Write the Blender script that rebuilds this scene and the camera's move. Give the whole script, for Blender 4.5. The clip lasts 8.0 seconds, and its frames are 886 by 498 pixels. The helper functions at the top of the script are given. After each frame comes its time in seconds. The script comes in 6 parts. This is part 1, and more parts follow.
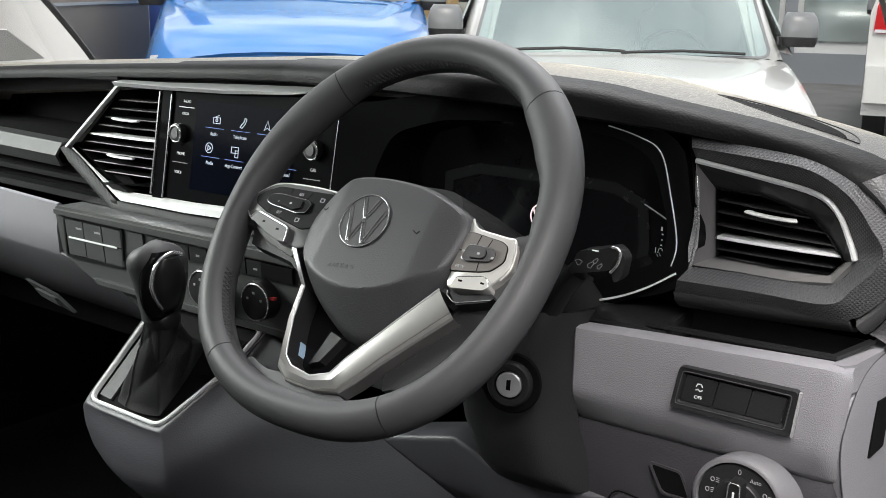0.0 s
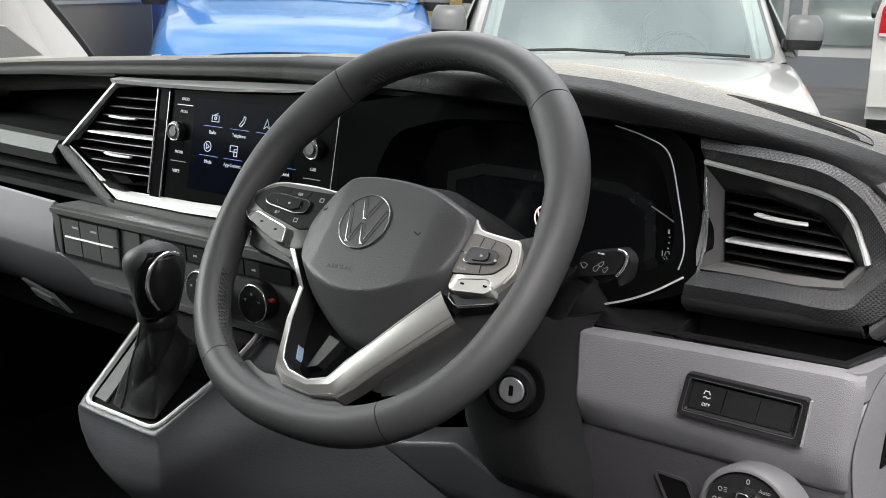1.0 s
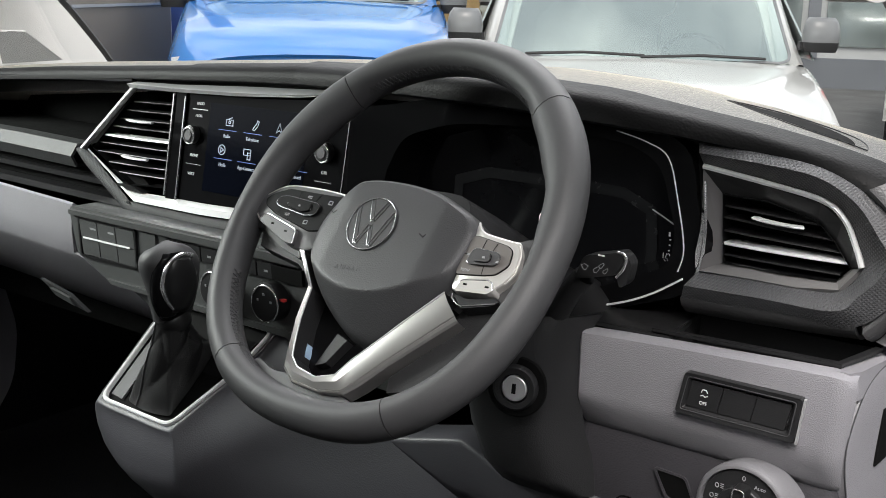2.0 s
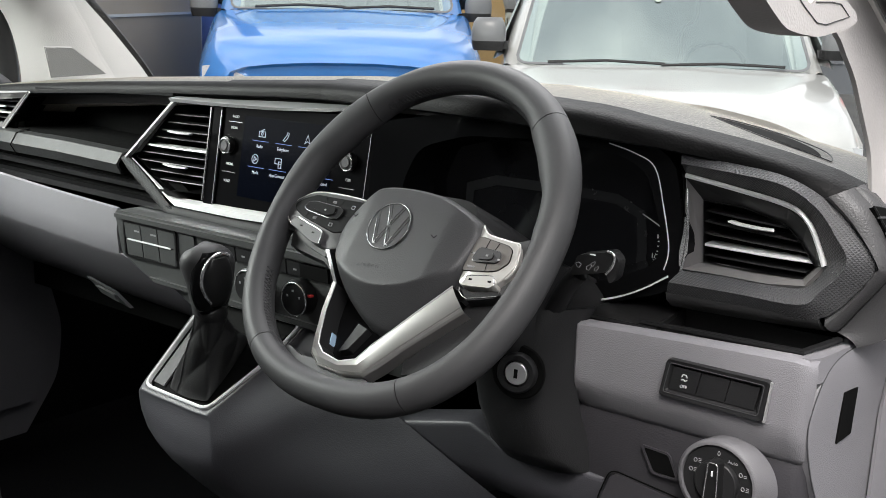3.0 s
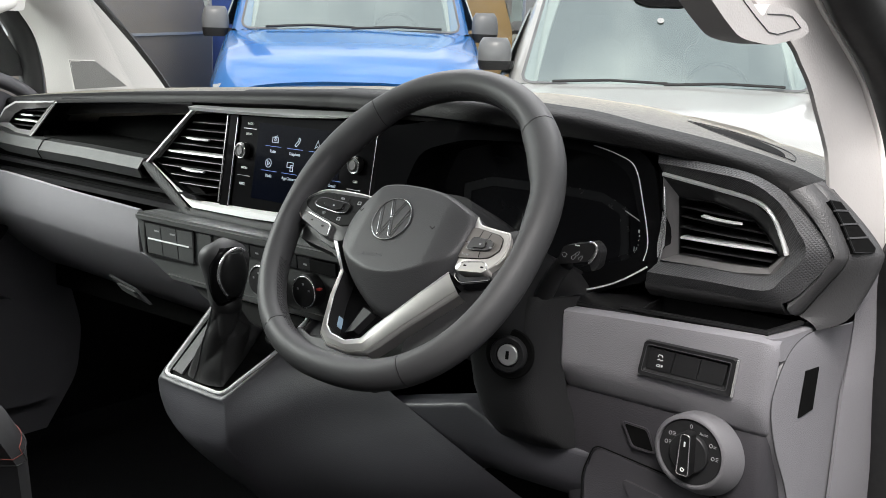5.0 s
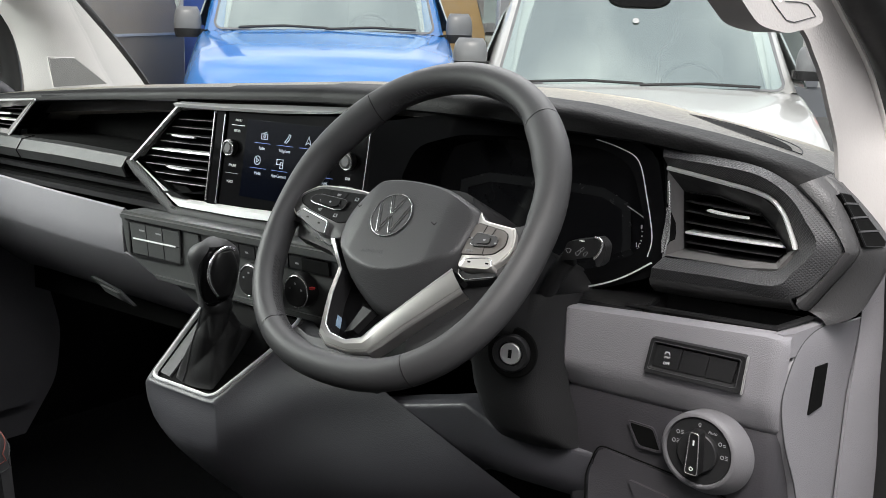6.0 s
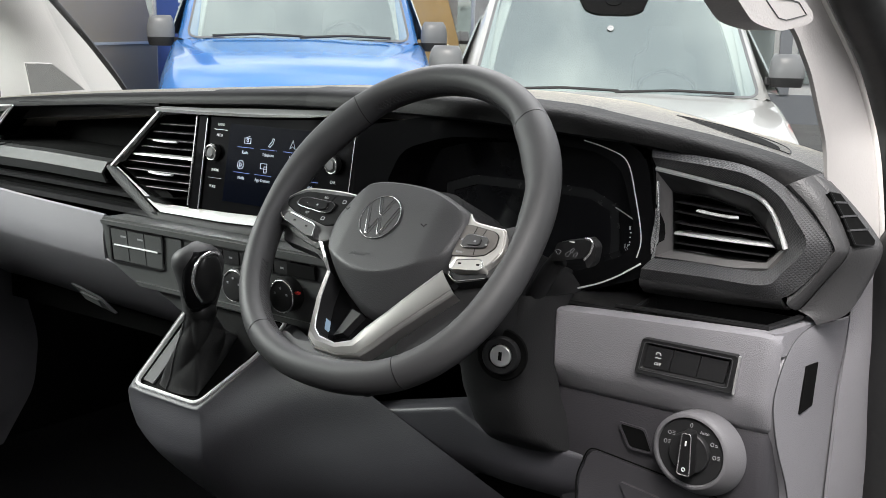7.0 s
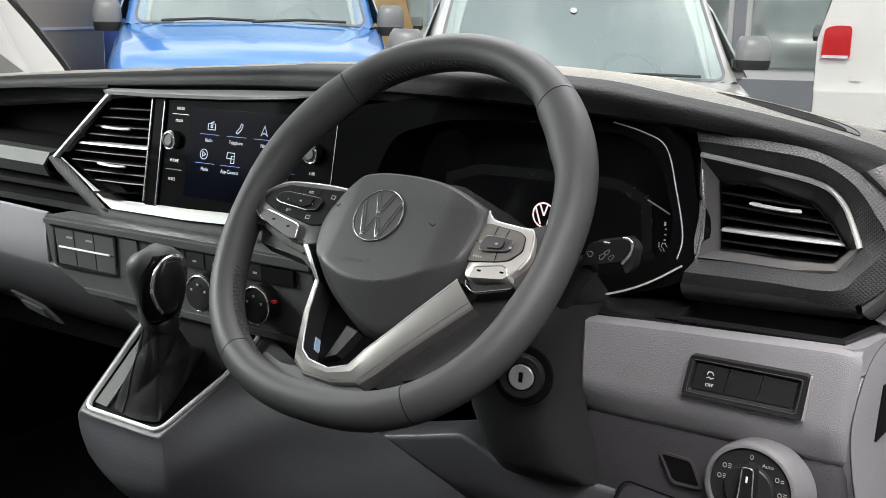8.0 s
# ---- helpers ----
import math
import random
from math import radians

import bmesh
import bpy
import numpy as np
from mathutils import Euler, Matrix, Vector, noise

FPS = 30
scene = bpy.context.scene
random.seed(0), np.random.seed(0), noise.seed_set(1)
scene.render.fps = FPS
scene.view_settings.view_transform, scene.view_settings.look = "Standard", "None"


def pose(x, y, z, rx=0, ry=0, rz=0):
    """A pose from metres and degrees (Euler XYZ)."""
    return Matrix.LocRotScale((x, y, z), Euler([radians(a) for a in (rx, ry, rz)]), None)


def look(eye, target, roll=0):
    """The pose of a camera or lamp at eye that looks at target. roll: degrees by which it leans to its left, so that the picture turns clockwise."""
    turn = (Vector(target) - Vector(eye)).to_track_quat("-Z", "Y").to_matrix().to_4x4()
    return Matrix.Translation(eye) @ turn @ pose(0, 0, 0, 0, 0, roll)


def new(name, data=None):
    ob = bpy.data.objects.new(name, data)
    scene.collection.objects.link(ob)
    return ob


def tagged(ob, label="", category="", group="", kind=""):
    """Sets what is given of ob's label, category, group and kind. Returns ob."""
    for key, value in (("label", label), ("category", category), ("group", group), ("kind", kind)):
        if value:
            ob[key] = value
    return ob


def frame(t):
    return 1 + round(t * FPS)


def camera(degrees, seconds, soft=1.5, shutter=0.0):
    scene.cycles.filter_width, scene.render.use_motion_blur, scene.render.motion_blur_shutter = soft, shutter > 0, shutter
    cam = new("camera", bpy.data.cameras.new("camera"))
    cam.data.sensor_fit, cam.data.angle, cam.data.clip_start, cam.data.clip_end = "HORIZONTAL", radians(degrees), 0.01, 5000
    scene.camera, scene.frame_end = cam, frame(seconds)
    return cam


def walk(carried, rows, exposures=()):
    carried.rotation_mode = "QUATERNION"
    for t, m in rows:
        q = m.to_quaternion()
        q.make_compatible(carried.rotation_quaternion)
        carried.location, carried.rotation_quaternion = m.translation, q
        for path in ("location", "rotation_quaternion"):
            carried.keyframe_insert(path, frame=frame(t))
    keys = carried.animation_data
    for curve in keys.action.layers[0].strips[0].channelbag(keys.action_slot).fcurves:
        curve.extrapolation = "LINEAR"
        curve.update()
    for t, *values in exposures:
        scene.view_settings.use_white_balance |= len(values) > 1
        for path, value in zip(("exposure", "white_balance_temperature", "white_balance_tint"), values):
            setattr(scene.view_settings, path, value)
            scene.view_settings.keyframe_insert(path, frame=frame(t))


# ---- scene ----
cam = camera(44.0, 8.0, soft=0.5)
PATH = [
    (0.0, (0.9809, -0.7009, 1.4442), (0.4083, 0.0856, 1.2128), 1.22),
    (0.5, (0.9616, -0.6815, 1.4376), (0.3921, 0.1077, 1.2075), 1.45),
    (1.0, (0.9678, -0.6826, 1.4391), (0.3935, 0.1030, 1.2090), 1.55),
    (1.5, (0.9710, -0.6815, 1.4393), (0.3912, 0.1002, 1.2098), 1.56),
    (3.0, (1.0751, -0.7791, 1.4672), (0.4679, -0.0169, 1.2426), 1.34),
    (3.5, (1.1213, -0.8210, 1.4693), (0.5046, -0.0638, 1.2543), 1.46),
    (4.0, (1.1585, -0.8502, 1.4692), (0.5351, -0.0965, 1.2611), 1.57),
    (4.5, (1.1612, -0.8558, 1.4639), (0.5394, -0.1003, 1.2576), 1.56),
    (6.0, (1.1095, -0.8547, 1.4472), (0.5144, -0.0773, 1.2438), 1.51),
    (6.5, (1.1056, -0.8557, 1.4381), (0.5192, -0.0702, 1.2402), 1.50),
    (7.0, (1.0938, -0.8597, 1.4385), (0.5164, -0.0669, 1.2436), 1.40),
    (7.5, (1.0638, -0.8466, 1.4354), (0.4958, -0.0473, 1.2391), 1.17),
    (8.0, (0.9483, -0.7449, 1.4165), (0.4075, 0.0708, 1.2110), 1.19),
]
walk(cam, [(t, look(eye, target, roll)) for t, eye, target, roll in PATH], exposures=[(0.0, 1.02), (4.5, 0.89), (8.0, 1.04)])


# ---- world and sun: overcast daylight ----
world = bpy.data.worlds.new("overcast_sky")
scene.world = world
world.use_nodes = True
wn, wl = world.node_tree.nodes, world.node_tree.links
sky = wn.new("ShaderNodeTexSky")
sky.sky_type = "NISHITA"
sky.sun_disc = False
sky.sun_elevation, sky.sun_rotation = radians(52), radians(150)
sky.dust_density, sky.ozone_density, sky.air_density = 4.0, 1.0, 1.4
cover = wn.new("ShaderNodeTexNoise")
cover.inputs["Scale"].default_value, cover.inputs["Detail"].default_value = 4.2, 6.0
ramp = wn.new("ShaderNodeValToRGB")
ramp.color_ramp.elements[0].position, ramp.color_ramp.elements[1].position = 0.41, 0.59
ramp.color_ramp.elements[0].color, ramp.color_ramp.elements[1].color = (5.8, 5.95, 6.1, 1), (11.8, 11.7, 11.4, 1)
mixer = wn.new("ShaderNodeMix")
mixer.data_type = "RGBA"
mixer.inputs["Factor"].default_value = 0.75
wl.new(cover.outputs["Fac"], ramp.inputs["Fac"])
wl.new(sky.outputs["Color"], mixer.inputs["A"])
wl.new(ramp.outputs["Color"], mixer.inputs["B"])
wl.new(mixer.outputs["Result"], wn["Background"].inputs["Color"])
wn["Background"].inputs["Strength"].default_value = 0.11
sun_data = bpy.data.lights.new("sun", "SUN")
sun_data.energy, sun_data.angle, sun_data.color = 1.0, radians(14), (1.0, 0.96, 0.9)
sun = new("sun", sun_data)
sun.matrix_world = look((2.6, -4.5, 6.6), (0, 0, 0))


def daylight_panel(name, eye, target, width, height, power, tint=(1.0, 0.985, 0.985)):
    """Added area lamp that tops up the sky light through an opening of the cab."""
    data = bpy.data.lights.new(name, "AREA")
    data.shape, data.size, data.size_y, data.energy, data.color = "RECTANGLE", width, height, power, tint
    ob = new(name, data)
    ob.matrix_world = look(eye, target)
    return ob


daylight_panel("driver_doorway_daylight", (1.30, -0.75, 2.60), (0.60, 0.10, 1.15), 1.4, 0.9, 27)
daylight_panel("windscreen_daylight", (0.0, 0.75, 2.25), (0.05, 0.20, 1.25), 1.6, 0.7, 15)
daylight_panel("passenger_window_daylight", (-1.15, -0.70, 1.95), (-0.52, 0.15, 1.10), 1.1, 0.7, 42, (0.95, 1.0, 0.95))


# ---- materials ----
def material(name, base, rough=0.5, metal=0.0, vary=0.12, vary_scale=9.0, grain=0.0, grain_scale=420.0, cells=True,
             coat=0.0, spec=0.5, rough_vary=0.08, emit=0.0, glare=0.0):
    """A surface with broad and fine variation; grain is the depth of its relief in metres."""
    m = bpy.data.materials.new(name)
    m.use_nodes = True
    nodes, links = m.node_tree.nodes, m.node_tree.links
    bsdf = nodes["Principled BSDF"]
    coords = nodes.new("ShaderNodeTexCoord")
    broad = nodes.new("ShaderNodeTexNoise")
    broad.inputs["Scale"].default_value, broad.inputs["Detail"].default_value = vary_scale, 5.0
    links.new(coords.outputs["Object"], broad.inputs["Vector"])
    tone = nodes.new("ShaderNodeValToRGB")
    tone.color_ramp.elements[0].position, tone.color_ramp.elements[1].position = 0.3, 0.7
    tone.color_ramp.elements[0].color = (*[c * (1 - vary) for c in base], 1)
    tone.color_ramp.elements[1].color = (*[min(1, c * (1 + vary)) for c in base], 1)
    links.new(broad.outputs["Fac"], tone.inputs["Fac"])
    links.new(tone.outputs["Color"], bsdf.inputs["Base Color"])
    fine = nodes.new("ShaderNodeTexNoise")
    fine.inputs["Scale"].default_value, fine.inputs["Detail"].default_value = vary_scale * 14, 3.0
    links.new(coords.outputs["Object"], fine.inputs["Vector"])
    spread = nodes.new("ShaderNodeMapRange")
    spread.inputs["To Min"].default_value, spread.inputs["To Max"].default_value = max(0.02, rough - rough_vary), min(1, rough + rough_vary)
    links.new(fine.outputs["Fac"], spread.inputs["Value"])
    links.new(spread.outputs["Result"], bsdf.inputs["Roughness"])
    bsdf.inputs["Metallic"].default_value = metal
    bsdf.inputs["Specular IOR Level"].default_value = spec
    bsdf.inputs["Coat Weight"].default_value = coat
    bsdf.inputs["Coat Roughness"].default_value = 0.04
    # warm glare at grazing angles, added as sheen
    if glare:
        bsdf.inputs["Sheen Weight"].default_value = glare
        bsdf.inputs["Sheen Roughness"].default_value = 0.18
        bsdf.inputs["Sheen Tint"].default_value = (1.0, 0.90, 0.76, 1)
    if emit:
        links.new(tone.outputs["Color"], bsdf.inputs["Emission Color"])
        bsdf.inputs["Emission Strength"].default_value = emit
    if grain:
        relief = nodes.new("ShaderNodeTexVoronoi" if cells else "ShaderNodeTexNoise")
        relief.inputs["Scale"].default_value = grain_scale
        if cells:
            relief.feature = "SMOOTH_F1"
        links.new(coords.outputs["Object"], relief.inputs["Vector"])
        bump = nodes.new("ShaderNodeBump")
        bump.inputs["Distance"].default_value = grain
        bump.inputs["Strength"].default_value = 1.0
        links.new(relief.outputs["Distance" if cells else "Fac"], bump.inputs["Height"])
        links.new(bump.outputs["Normal"], bsdf.inputs["Normal"])
    return m


def glass(name, tint=(0.94, 0.945, 0.945), rough=0.0, shiny=0.012, sheen=(0.8, 0.8, 0.8)):
    m = bpy.data.materials.new(name)
    m.use_nodes = True
    nodes, links = m.node_tree.nodes, m.node_tree.links
    nodes.remove(nodes["Principled BSDF"])
    clear, shine, mix = (nodes.new("ShaderNode" + k) for k in ("BsdfTransparent", "BsdfGlossy", "MixShader"))
    clear.inputs["Color"].default_value = (*tint, 1)
    shine.inputs["Roughness"].default_value = rough
    shine.inputs["Color"].default_value = (*sheen, 1)
    mix.inputs["Fac"].default_value = shiny
    links.new(clear.outputs["BSDF"], mix.inputs[1])
    links.new(shine.outputs["BSDF"], mix.inputs[2])
    links.new(mix.outputs["Shader"], nodes["Material Output"].inputs["Surface"])
    return m


def ribbed(name, base, rough, pitch, depth, turn, spec=0.5):
    """Moulded plastic with a fine crossed rib pattern."""
    m = material(name, base, rough, spec=spec)
    nodes, links = m.node_tree.nodes, m.node_tree.links
    coords = nodes.new("ShaderNodeTexCoord")
    place = nodes.new("ShaderNodeMapping")
    place.inputs["Rotation"].default_value = turn
    links.new(coords.outputs["Object"], place.inputs["Vector"])
    weave = nodes.new("ShaderNodeMath")
    weave.operation = "MAXIMUM"
    for k, way in enumerate(("X", "Z")):
        wave = nodes.new("ShaderNodeTexWave")
        wave.bands_direction = way
        wave.inputs["Scale"].default_value, wave.inputs["Distortion"].default_value = 1.0 / pitch * 0.314, 0.0
        links.new(place.outputs["Vector"], wave.inputs["Vector"])
        links.new(wave.outputs["Fac"], weave.inputs[k])
    bump = nodes.new("ShaderNodeBump")
    bump.inputs["Distance"].default_value = depth
    links.new(weave.outputs["Value"], bump.inputs["Height"])
    links.new(bump.outputs["Normal"], nodes["Principled BSDF"].inputs["Normal"])
    return m


# one black plastic: glare on top and shade in front are in the colours
PAD_GLARE = material("dash_top_with_glare", (0.048, 0.0455, 0.042), 0.40, vary=0.12, grain=0.0004, grain_scale=430, spec=0.6, glare=1.0)
PAD_SHADE = material("dash_front_in_shade", (0.0075, 0.0074, 0.0077), 0.46, vary=0.10, grain=0.0003, grain_scale=430, spec=0.09)
PAD_SIDE = material("soft_black_dash_side", (0.062, 0.061, 0.063), 0.44, vary=0.12, grain=0.00035, grain_scale=620, spec=0.4)
VANE = material("black_vent_vane", (0.014, 0.014, 0.0145), 0.34, vary=0.08, spec=0.5)
BLACK = material("black_plastic", (0.020, 0.020, 0.021), 0.44, grain=0.0002, grain_scale=950, spec=0.25)
SATIN_BLACK = material("satin_black_plastic", (0.014, 0.014, 0.0145), 0.32, spec=0.4)
PIANO = material("piano_black", (0.006, 0.006, 0.0065), 0.06, rough_vary=0.02, vary=0.05, spec=0.10)
HOOD_GLOSS = material("hood_gloss_black", (0.006, 0.006, 0.0065), 0.05, rough_vary=0.0, vary=0.05, spec=0.12)
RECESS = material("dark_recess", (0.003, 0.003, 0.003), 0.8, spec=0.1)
GREY = material("grey_grained_plastic", (0.218, 0.212, 0.228), 0.46, vary=0.05, grain=0.00040, grain_scale=1150)
# GREY darkened for the ring: less light on its face is in the colour
RING_SHADED = material("switch_ring_shaded", (0.140, 0.137, 0.146), 0.48, vary=0.05, grain=0.0003, grain_scale=1150)
# console and knee: shade under the dash put into a darker grey
CONSOLE_SHADED = material("shaded_grey_plastic", (0.056, 0.055, 0.063), 0.46, vary=0.06, grain=0.0002, grain_scale=700)
BRIGHT = material("bright_satin_chrome", (0.90, 0.90, 0.90), 0.30, metal=0.25, vary=0.02, rough_vary=0.0)
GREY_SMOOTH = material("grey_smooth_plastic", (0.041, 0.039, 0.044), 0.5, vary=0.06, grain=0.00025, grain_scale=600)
DARK_GREY = material("dark_grey_plastic", (0.056, 0.056, 0.059), 0.5, vary=0.06, spec=0.2, grain=0.0002, grain_scale=600)
TRIM_WHITE = material("pale_pillar_trim", (0.71, 0.695, 0.67), 0.6, vary=0.04, grain=0.0002, grain_scale=500)
HANDLE_SHADED_PILLAR = material("grey_handle_shaded_pillar", (0.50, 0.475, 0.465), 0.5, vary=0.05, grain=0.0002, grain_scale=500)
SPEAKER_CLOTH = material("speaker_mesh", (0.22, 0.22, 0.21), 0.8, grain=0.0006, grain_scale=900)
# one ribbed trim: door light and centre shade are put into two blacks
CARBON_LIT = ribbed("ribbed_black_lit", (0.070, 0.070, 0.073), 0.40, 0.0026, 0.0004, (0.0, 0.78, 0.0), 0.25)
CARBON_SHADED = ribbed("ribbed_black_centre_shaded", (0.012, 0.012, 0.013), 0.40, 0.0034, 0.0003, (0.0, 0.78, 0.0), 0.12)
SILVER = material("satin_silver", (0.58, 0.58, 0.585), 0.36, metal=0.55, vary=0.03, rough_vary=0.0)
BRUSHED = material("brushed_metal", (0.50, 0.487, 0.475), 0.30, metal=0.9, vary=0.02, rough_vary=0.0)
CHROME = material("chrome", (0.80, 0.80, 0.81), 0.14, metal=0.85, vary=0.02, rough_vary=0.03)
# right pod face: the light on it put into a paler brown-grey
POD_FACE_LIT = material("lit_pod_face", (0.20, 0.185, 0.175), 0.36, metal=0.5, vary=0.04)
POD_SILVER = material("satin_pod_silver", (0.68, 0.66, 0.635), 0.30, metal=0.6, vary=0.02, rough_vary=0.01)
LEATHER = material("black_leather", (0.040, 0.040, 0.042), 0.56, vary=0.10, grain=0.00006, grain_scale=1100, rough_vary=0.03, spec=0.5)
LEATHER_SOFT = material("soft_black_leather", (0.017, 0.017, 0.0175), 0.34, vary=0.2, grain=0.0003, grain_scale=700, spec=0.6)
HUB = material("airbag_cover", (0.040, 0.040, 0.042), 0.46, vary=0.05, grain=0.00016, grain_scale=900, spec=0.38)
THREAD = material("grey_thread", (0.034, 0.034, 0.036), 0.7)
CLIMATE = material("grey_control_panel", (0.066, 0.068, 0.068), 0.44, vary=0.06, spec=0.4, grain=0.0002, grain_scale=900)
DARK_CHROME = material("dark_chrome", (0.20, 0.20, 0.205), 0.26, metal=0.8, vary=0.03, rough_vary=0.03)
VENT_GREY = material("grey_vent_frame", (0.135, 0.130, 0.130), 0.36, vary=0.05, spec=0.5)
RAIL_BLACK = material("satin_black_rail", (0.030, 0.031, 0.031), 0.52, vary=0.08, grain=0.0002, grain_scale=900, spec=0.4)
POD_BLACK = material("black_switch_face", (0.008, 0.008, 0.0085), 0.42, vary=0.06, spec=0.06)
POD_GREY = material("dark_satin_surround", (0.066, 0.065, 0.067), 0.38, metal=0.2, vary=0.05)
DOOR_GREY = material("grey_door_trim", (0.105, 0.104, 0.112), 0.5, vary=0.08, grain=0.0003, grain_scale=600)
LIT_RING = material("lit_display_ring", (0.95, 0.72, 0.74), 0.5, emit=0.32, vary=0.02)
RED_THREAD = material("red_thread", (0.22, 0.06, 0.05), 0.7)
RUBBER = material("black_rubber", (0.016, 0.016, 0.016), 0.6)
CARPET = material("black_carpet", (0.004, 0.004, 0.0045), 0.95, grain=0.002, grain_scale=500, cells=False, spec=0.05)
WHITE_MARK = material("white_print", (0.75, 0.75, 0.75), 0.6, vary=0.03)
GREY_MARK = material("grey_print", (0.30, 0.30, 0.31), 0.6, vary=0.03)
FILM_BLUE = material("pale_blue_film", (0.36, 0.50, 0.66), 0.25, vary=0.05)
RED_MARK = material("red_print", (0.5, 0.03, 0.03), 0.5)
SCREEN_LIT = material("screen_glow", (0.50, 0.54, 0.62), 0.5, emit=0.09)
SCREEN_BLUE = material("screen_blue_line", (0.10, 0.16, 0.45), 0.5, emit=0.25)
SCREEN = material("dark_display", (0.002, 0.0028, 0.006), 0.12, rough_vary=0.0, emit=0.008, spec=0.1)
CLUSTER_BAND = material("display_band", (0.013, 0.0132, 0.0145), 0.25, vary=0.05, spec=0.3)
CLUSTER_DIM = material("unlit_display", (0.006, 0.006, 0.007), 0.12, rough_vary=0.02, spec=0.2)
GLASS = glass("window_glass")
ASPHALT = material("asphalt", (0.085, 0.085, 0.085), 0.9, vary=0.25, vary_scale=1.5, grain=0.004, grain_scale=90)


# ---- building helpers ----
def part(name, bm, mat, parent=None, label="", smooth=0.0, bevel=0.0, segments=2):
    """Links a bmesh as one mesh object under a thing or a part. smooth: the angle in degrees up to which edges are shaded soft."""
    if bevel:
        edges = [e for e in bm.edges if len(e.link_faces) == 2 and e.calc_face_angle(0) > radians(25)]
        bmesh.ops.bevel(bm, geom=edges, offset=bevel, segments=segments, profile=0.6, affect="EDGES", clamp_overlap=True)
        smooth = smooth or 35
    bmesh.ops.recalc_face_normals(bm, faces=bm.faces)
    if smooth:
        for f in bm.faces:
            f.smooth = True
        for e in bm.edges:
            e.smooth = len(e.link_faces) != 2 or e.calc_face_angle(0) < radians(smooth)
    mesh = bpy.data.meshes.new(name)
    bm.to_mesh(mesh)
    bm.free()
    mesh.materials.append(mat)
    ob = new(name, mesh)
    if parent:
        ob.parent = parent
    if label:
        ob["label"] = label
    return ob


def thing(name, label, category, group="", kind=""):
    return tagged(new(name), label, category, group, kind)


def fascia(u, v, w):
    """Across, height and proudness of the leaning dash front, to the world."""
    return Vector((u, 0.200 + (v - 1.25) * 0.17 - w, v))


def upright(y):
    return lambda u, v, w: Vector((u, y - w, v))


def prism(pts, at, w0, w1, bm=None):
    """A polygon of (u, v), given depth from w0 to w1 by the mapping at."""
    bm = bm or bmesh.new()
    low = [bm.verts.new(at(u, v, w0)) for u, v in pts]
    top = [bm.verts.new(at(u, v, w1)) for u, v in pts]
    n = len(pts)
    bm.faces.new(low[::-1])
    bm.faces.new(top)
    for i in range(n):
        bm.faces.new((low[i], low[(i + 1) % n], top[(i + 1) % n], top[i]))
    return bm


def box(u0, u1, v0, v1, at, w0, w1, bm=None):
    return prism([(u0, v0), (u1, v0), (u1, v1), (u0, v1)], at, w0, w1, bm)


def loft(rows, closed=False, caps=False, bm=None):
    """Quads between rows of points. closed: each row is a ring."""
    bm = bm or bmesh.new()
    vs = [[bm.verts.new(p) for p in row] for row in rows]
    n = len(vs[0])
    for a, b in zip(vs, vs[1:]):
        for i in range(n if closed else n - 1):
            j = (i + 1) % n
            bm.faces.new((a[i], a[j], b[j], b[i]))
    if caps:
        bm.faces.new(vs[0][::-1])
        bm.faces.new(vs[-1])
    return bm


def sheet(rows, thick, bm=None):
    """A lofted sheet with thickness, grown against its normals."""
    bm = loft(rows, bm=bm)
    bmesh.ops.recalc_face_normals(bm, faces=bm.faces)
    bmesh.ops.solidify(bm, geom=bm.faces[:], thickness=thick)
    return bm


def sweep(pts, profile, nrm, closed=False, bm=None):
    """Carries a profile of (across, along nrm) along a path, mitred at its corners."""
    bm = bm or bmesh.new()
    pts, nrm, rings = [Vector(p) for p in pts], Vector(nrm).normalized(), []
    n = len(pts)
    for i, p in enumerate(pts):
        a = pts[(i - 1) % n] if closed or i else None
        b = pts[(i + 1) % n] if closed or i < n - 1 else None
        t0 = (p - a).normalized() if a else (b - p).normalized()
        t1 = (b - p).normalized() if b else t0
        t = (t0 + t1).normalized()
        side = t.cross(nrm).normalized()
        up = side.cross(t).normalized()
        k = 1.0 / max(0.5, t.dot(t1))
        rings.append([p + side * (x * k) + up * y for x, y in profile])
    if closed:
        rings.append(rings[0])
        vs = [[bm.verts.new(q) for q in r] for r in rings[:-1]]
        vs.append(vs[0])
    else:
        vs = [[bm.verts.new(q) for q in r] for r in rings]
    m = len(profile)
    for a, b in zip(vs, vs[1:]):
        for i in range(m):
            bm.faces.new((a[i], a[(i + 1) % m], b[(i + 1) % m], b[i]))
    if not closed:
        bm.faces.new(vs[0][::-1])
        bm.faces.new(vs[-1])
    return bm


def flat(w, h):
    return [(-w / 2, -h / 2), (w / 2, -h / 2), (w / 2, h / 2), (-w / 2, h / 2)]


def oval(rx, ry, n=10):
    return [(rx * math.cos(2 * math.pi * i / n), ry * math.sin(2 * math.pi * i / n)) for i in range(n)]


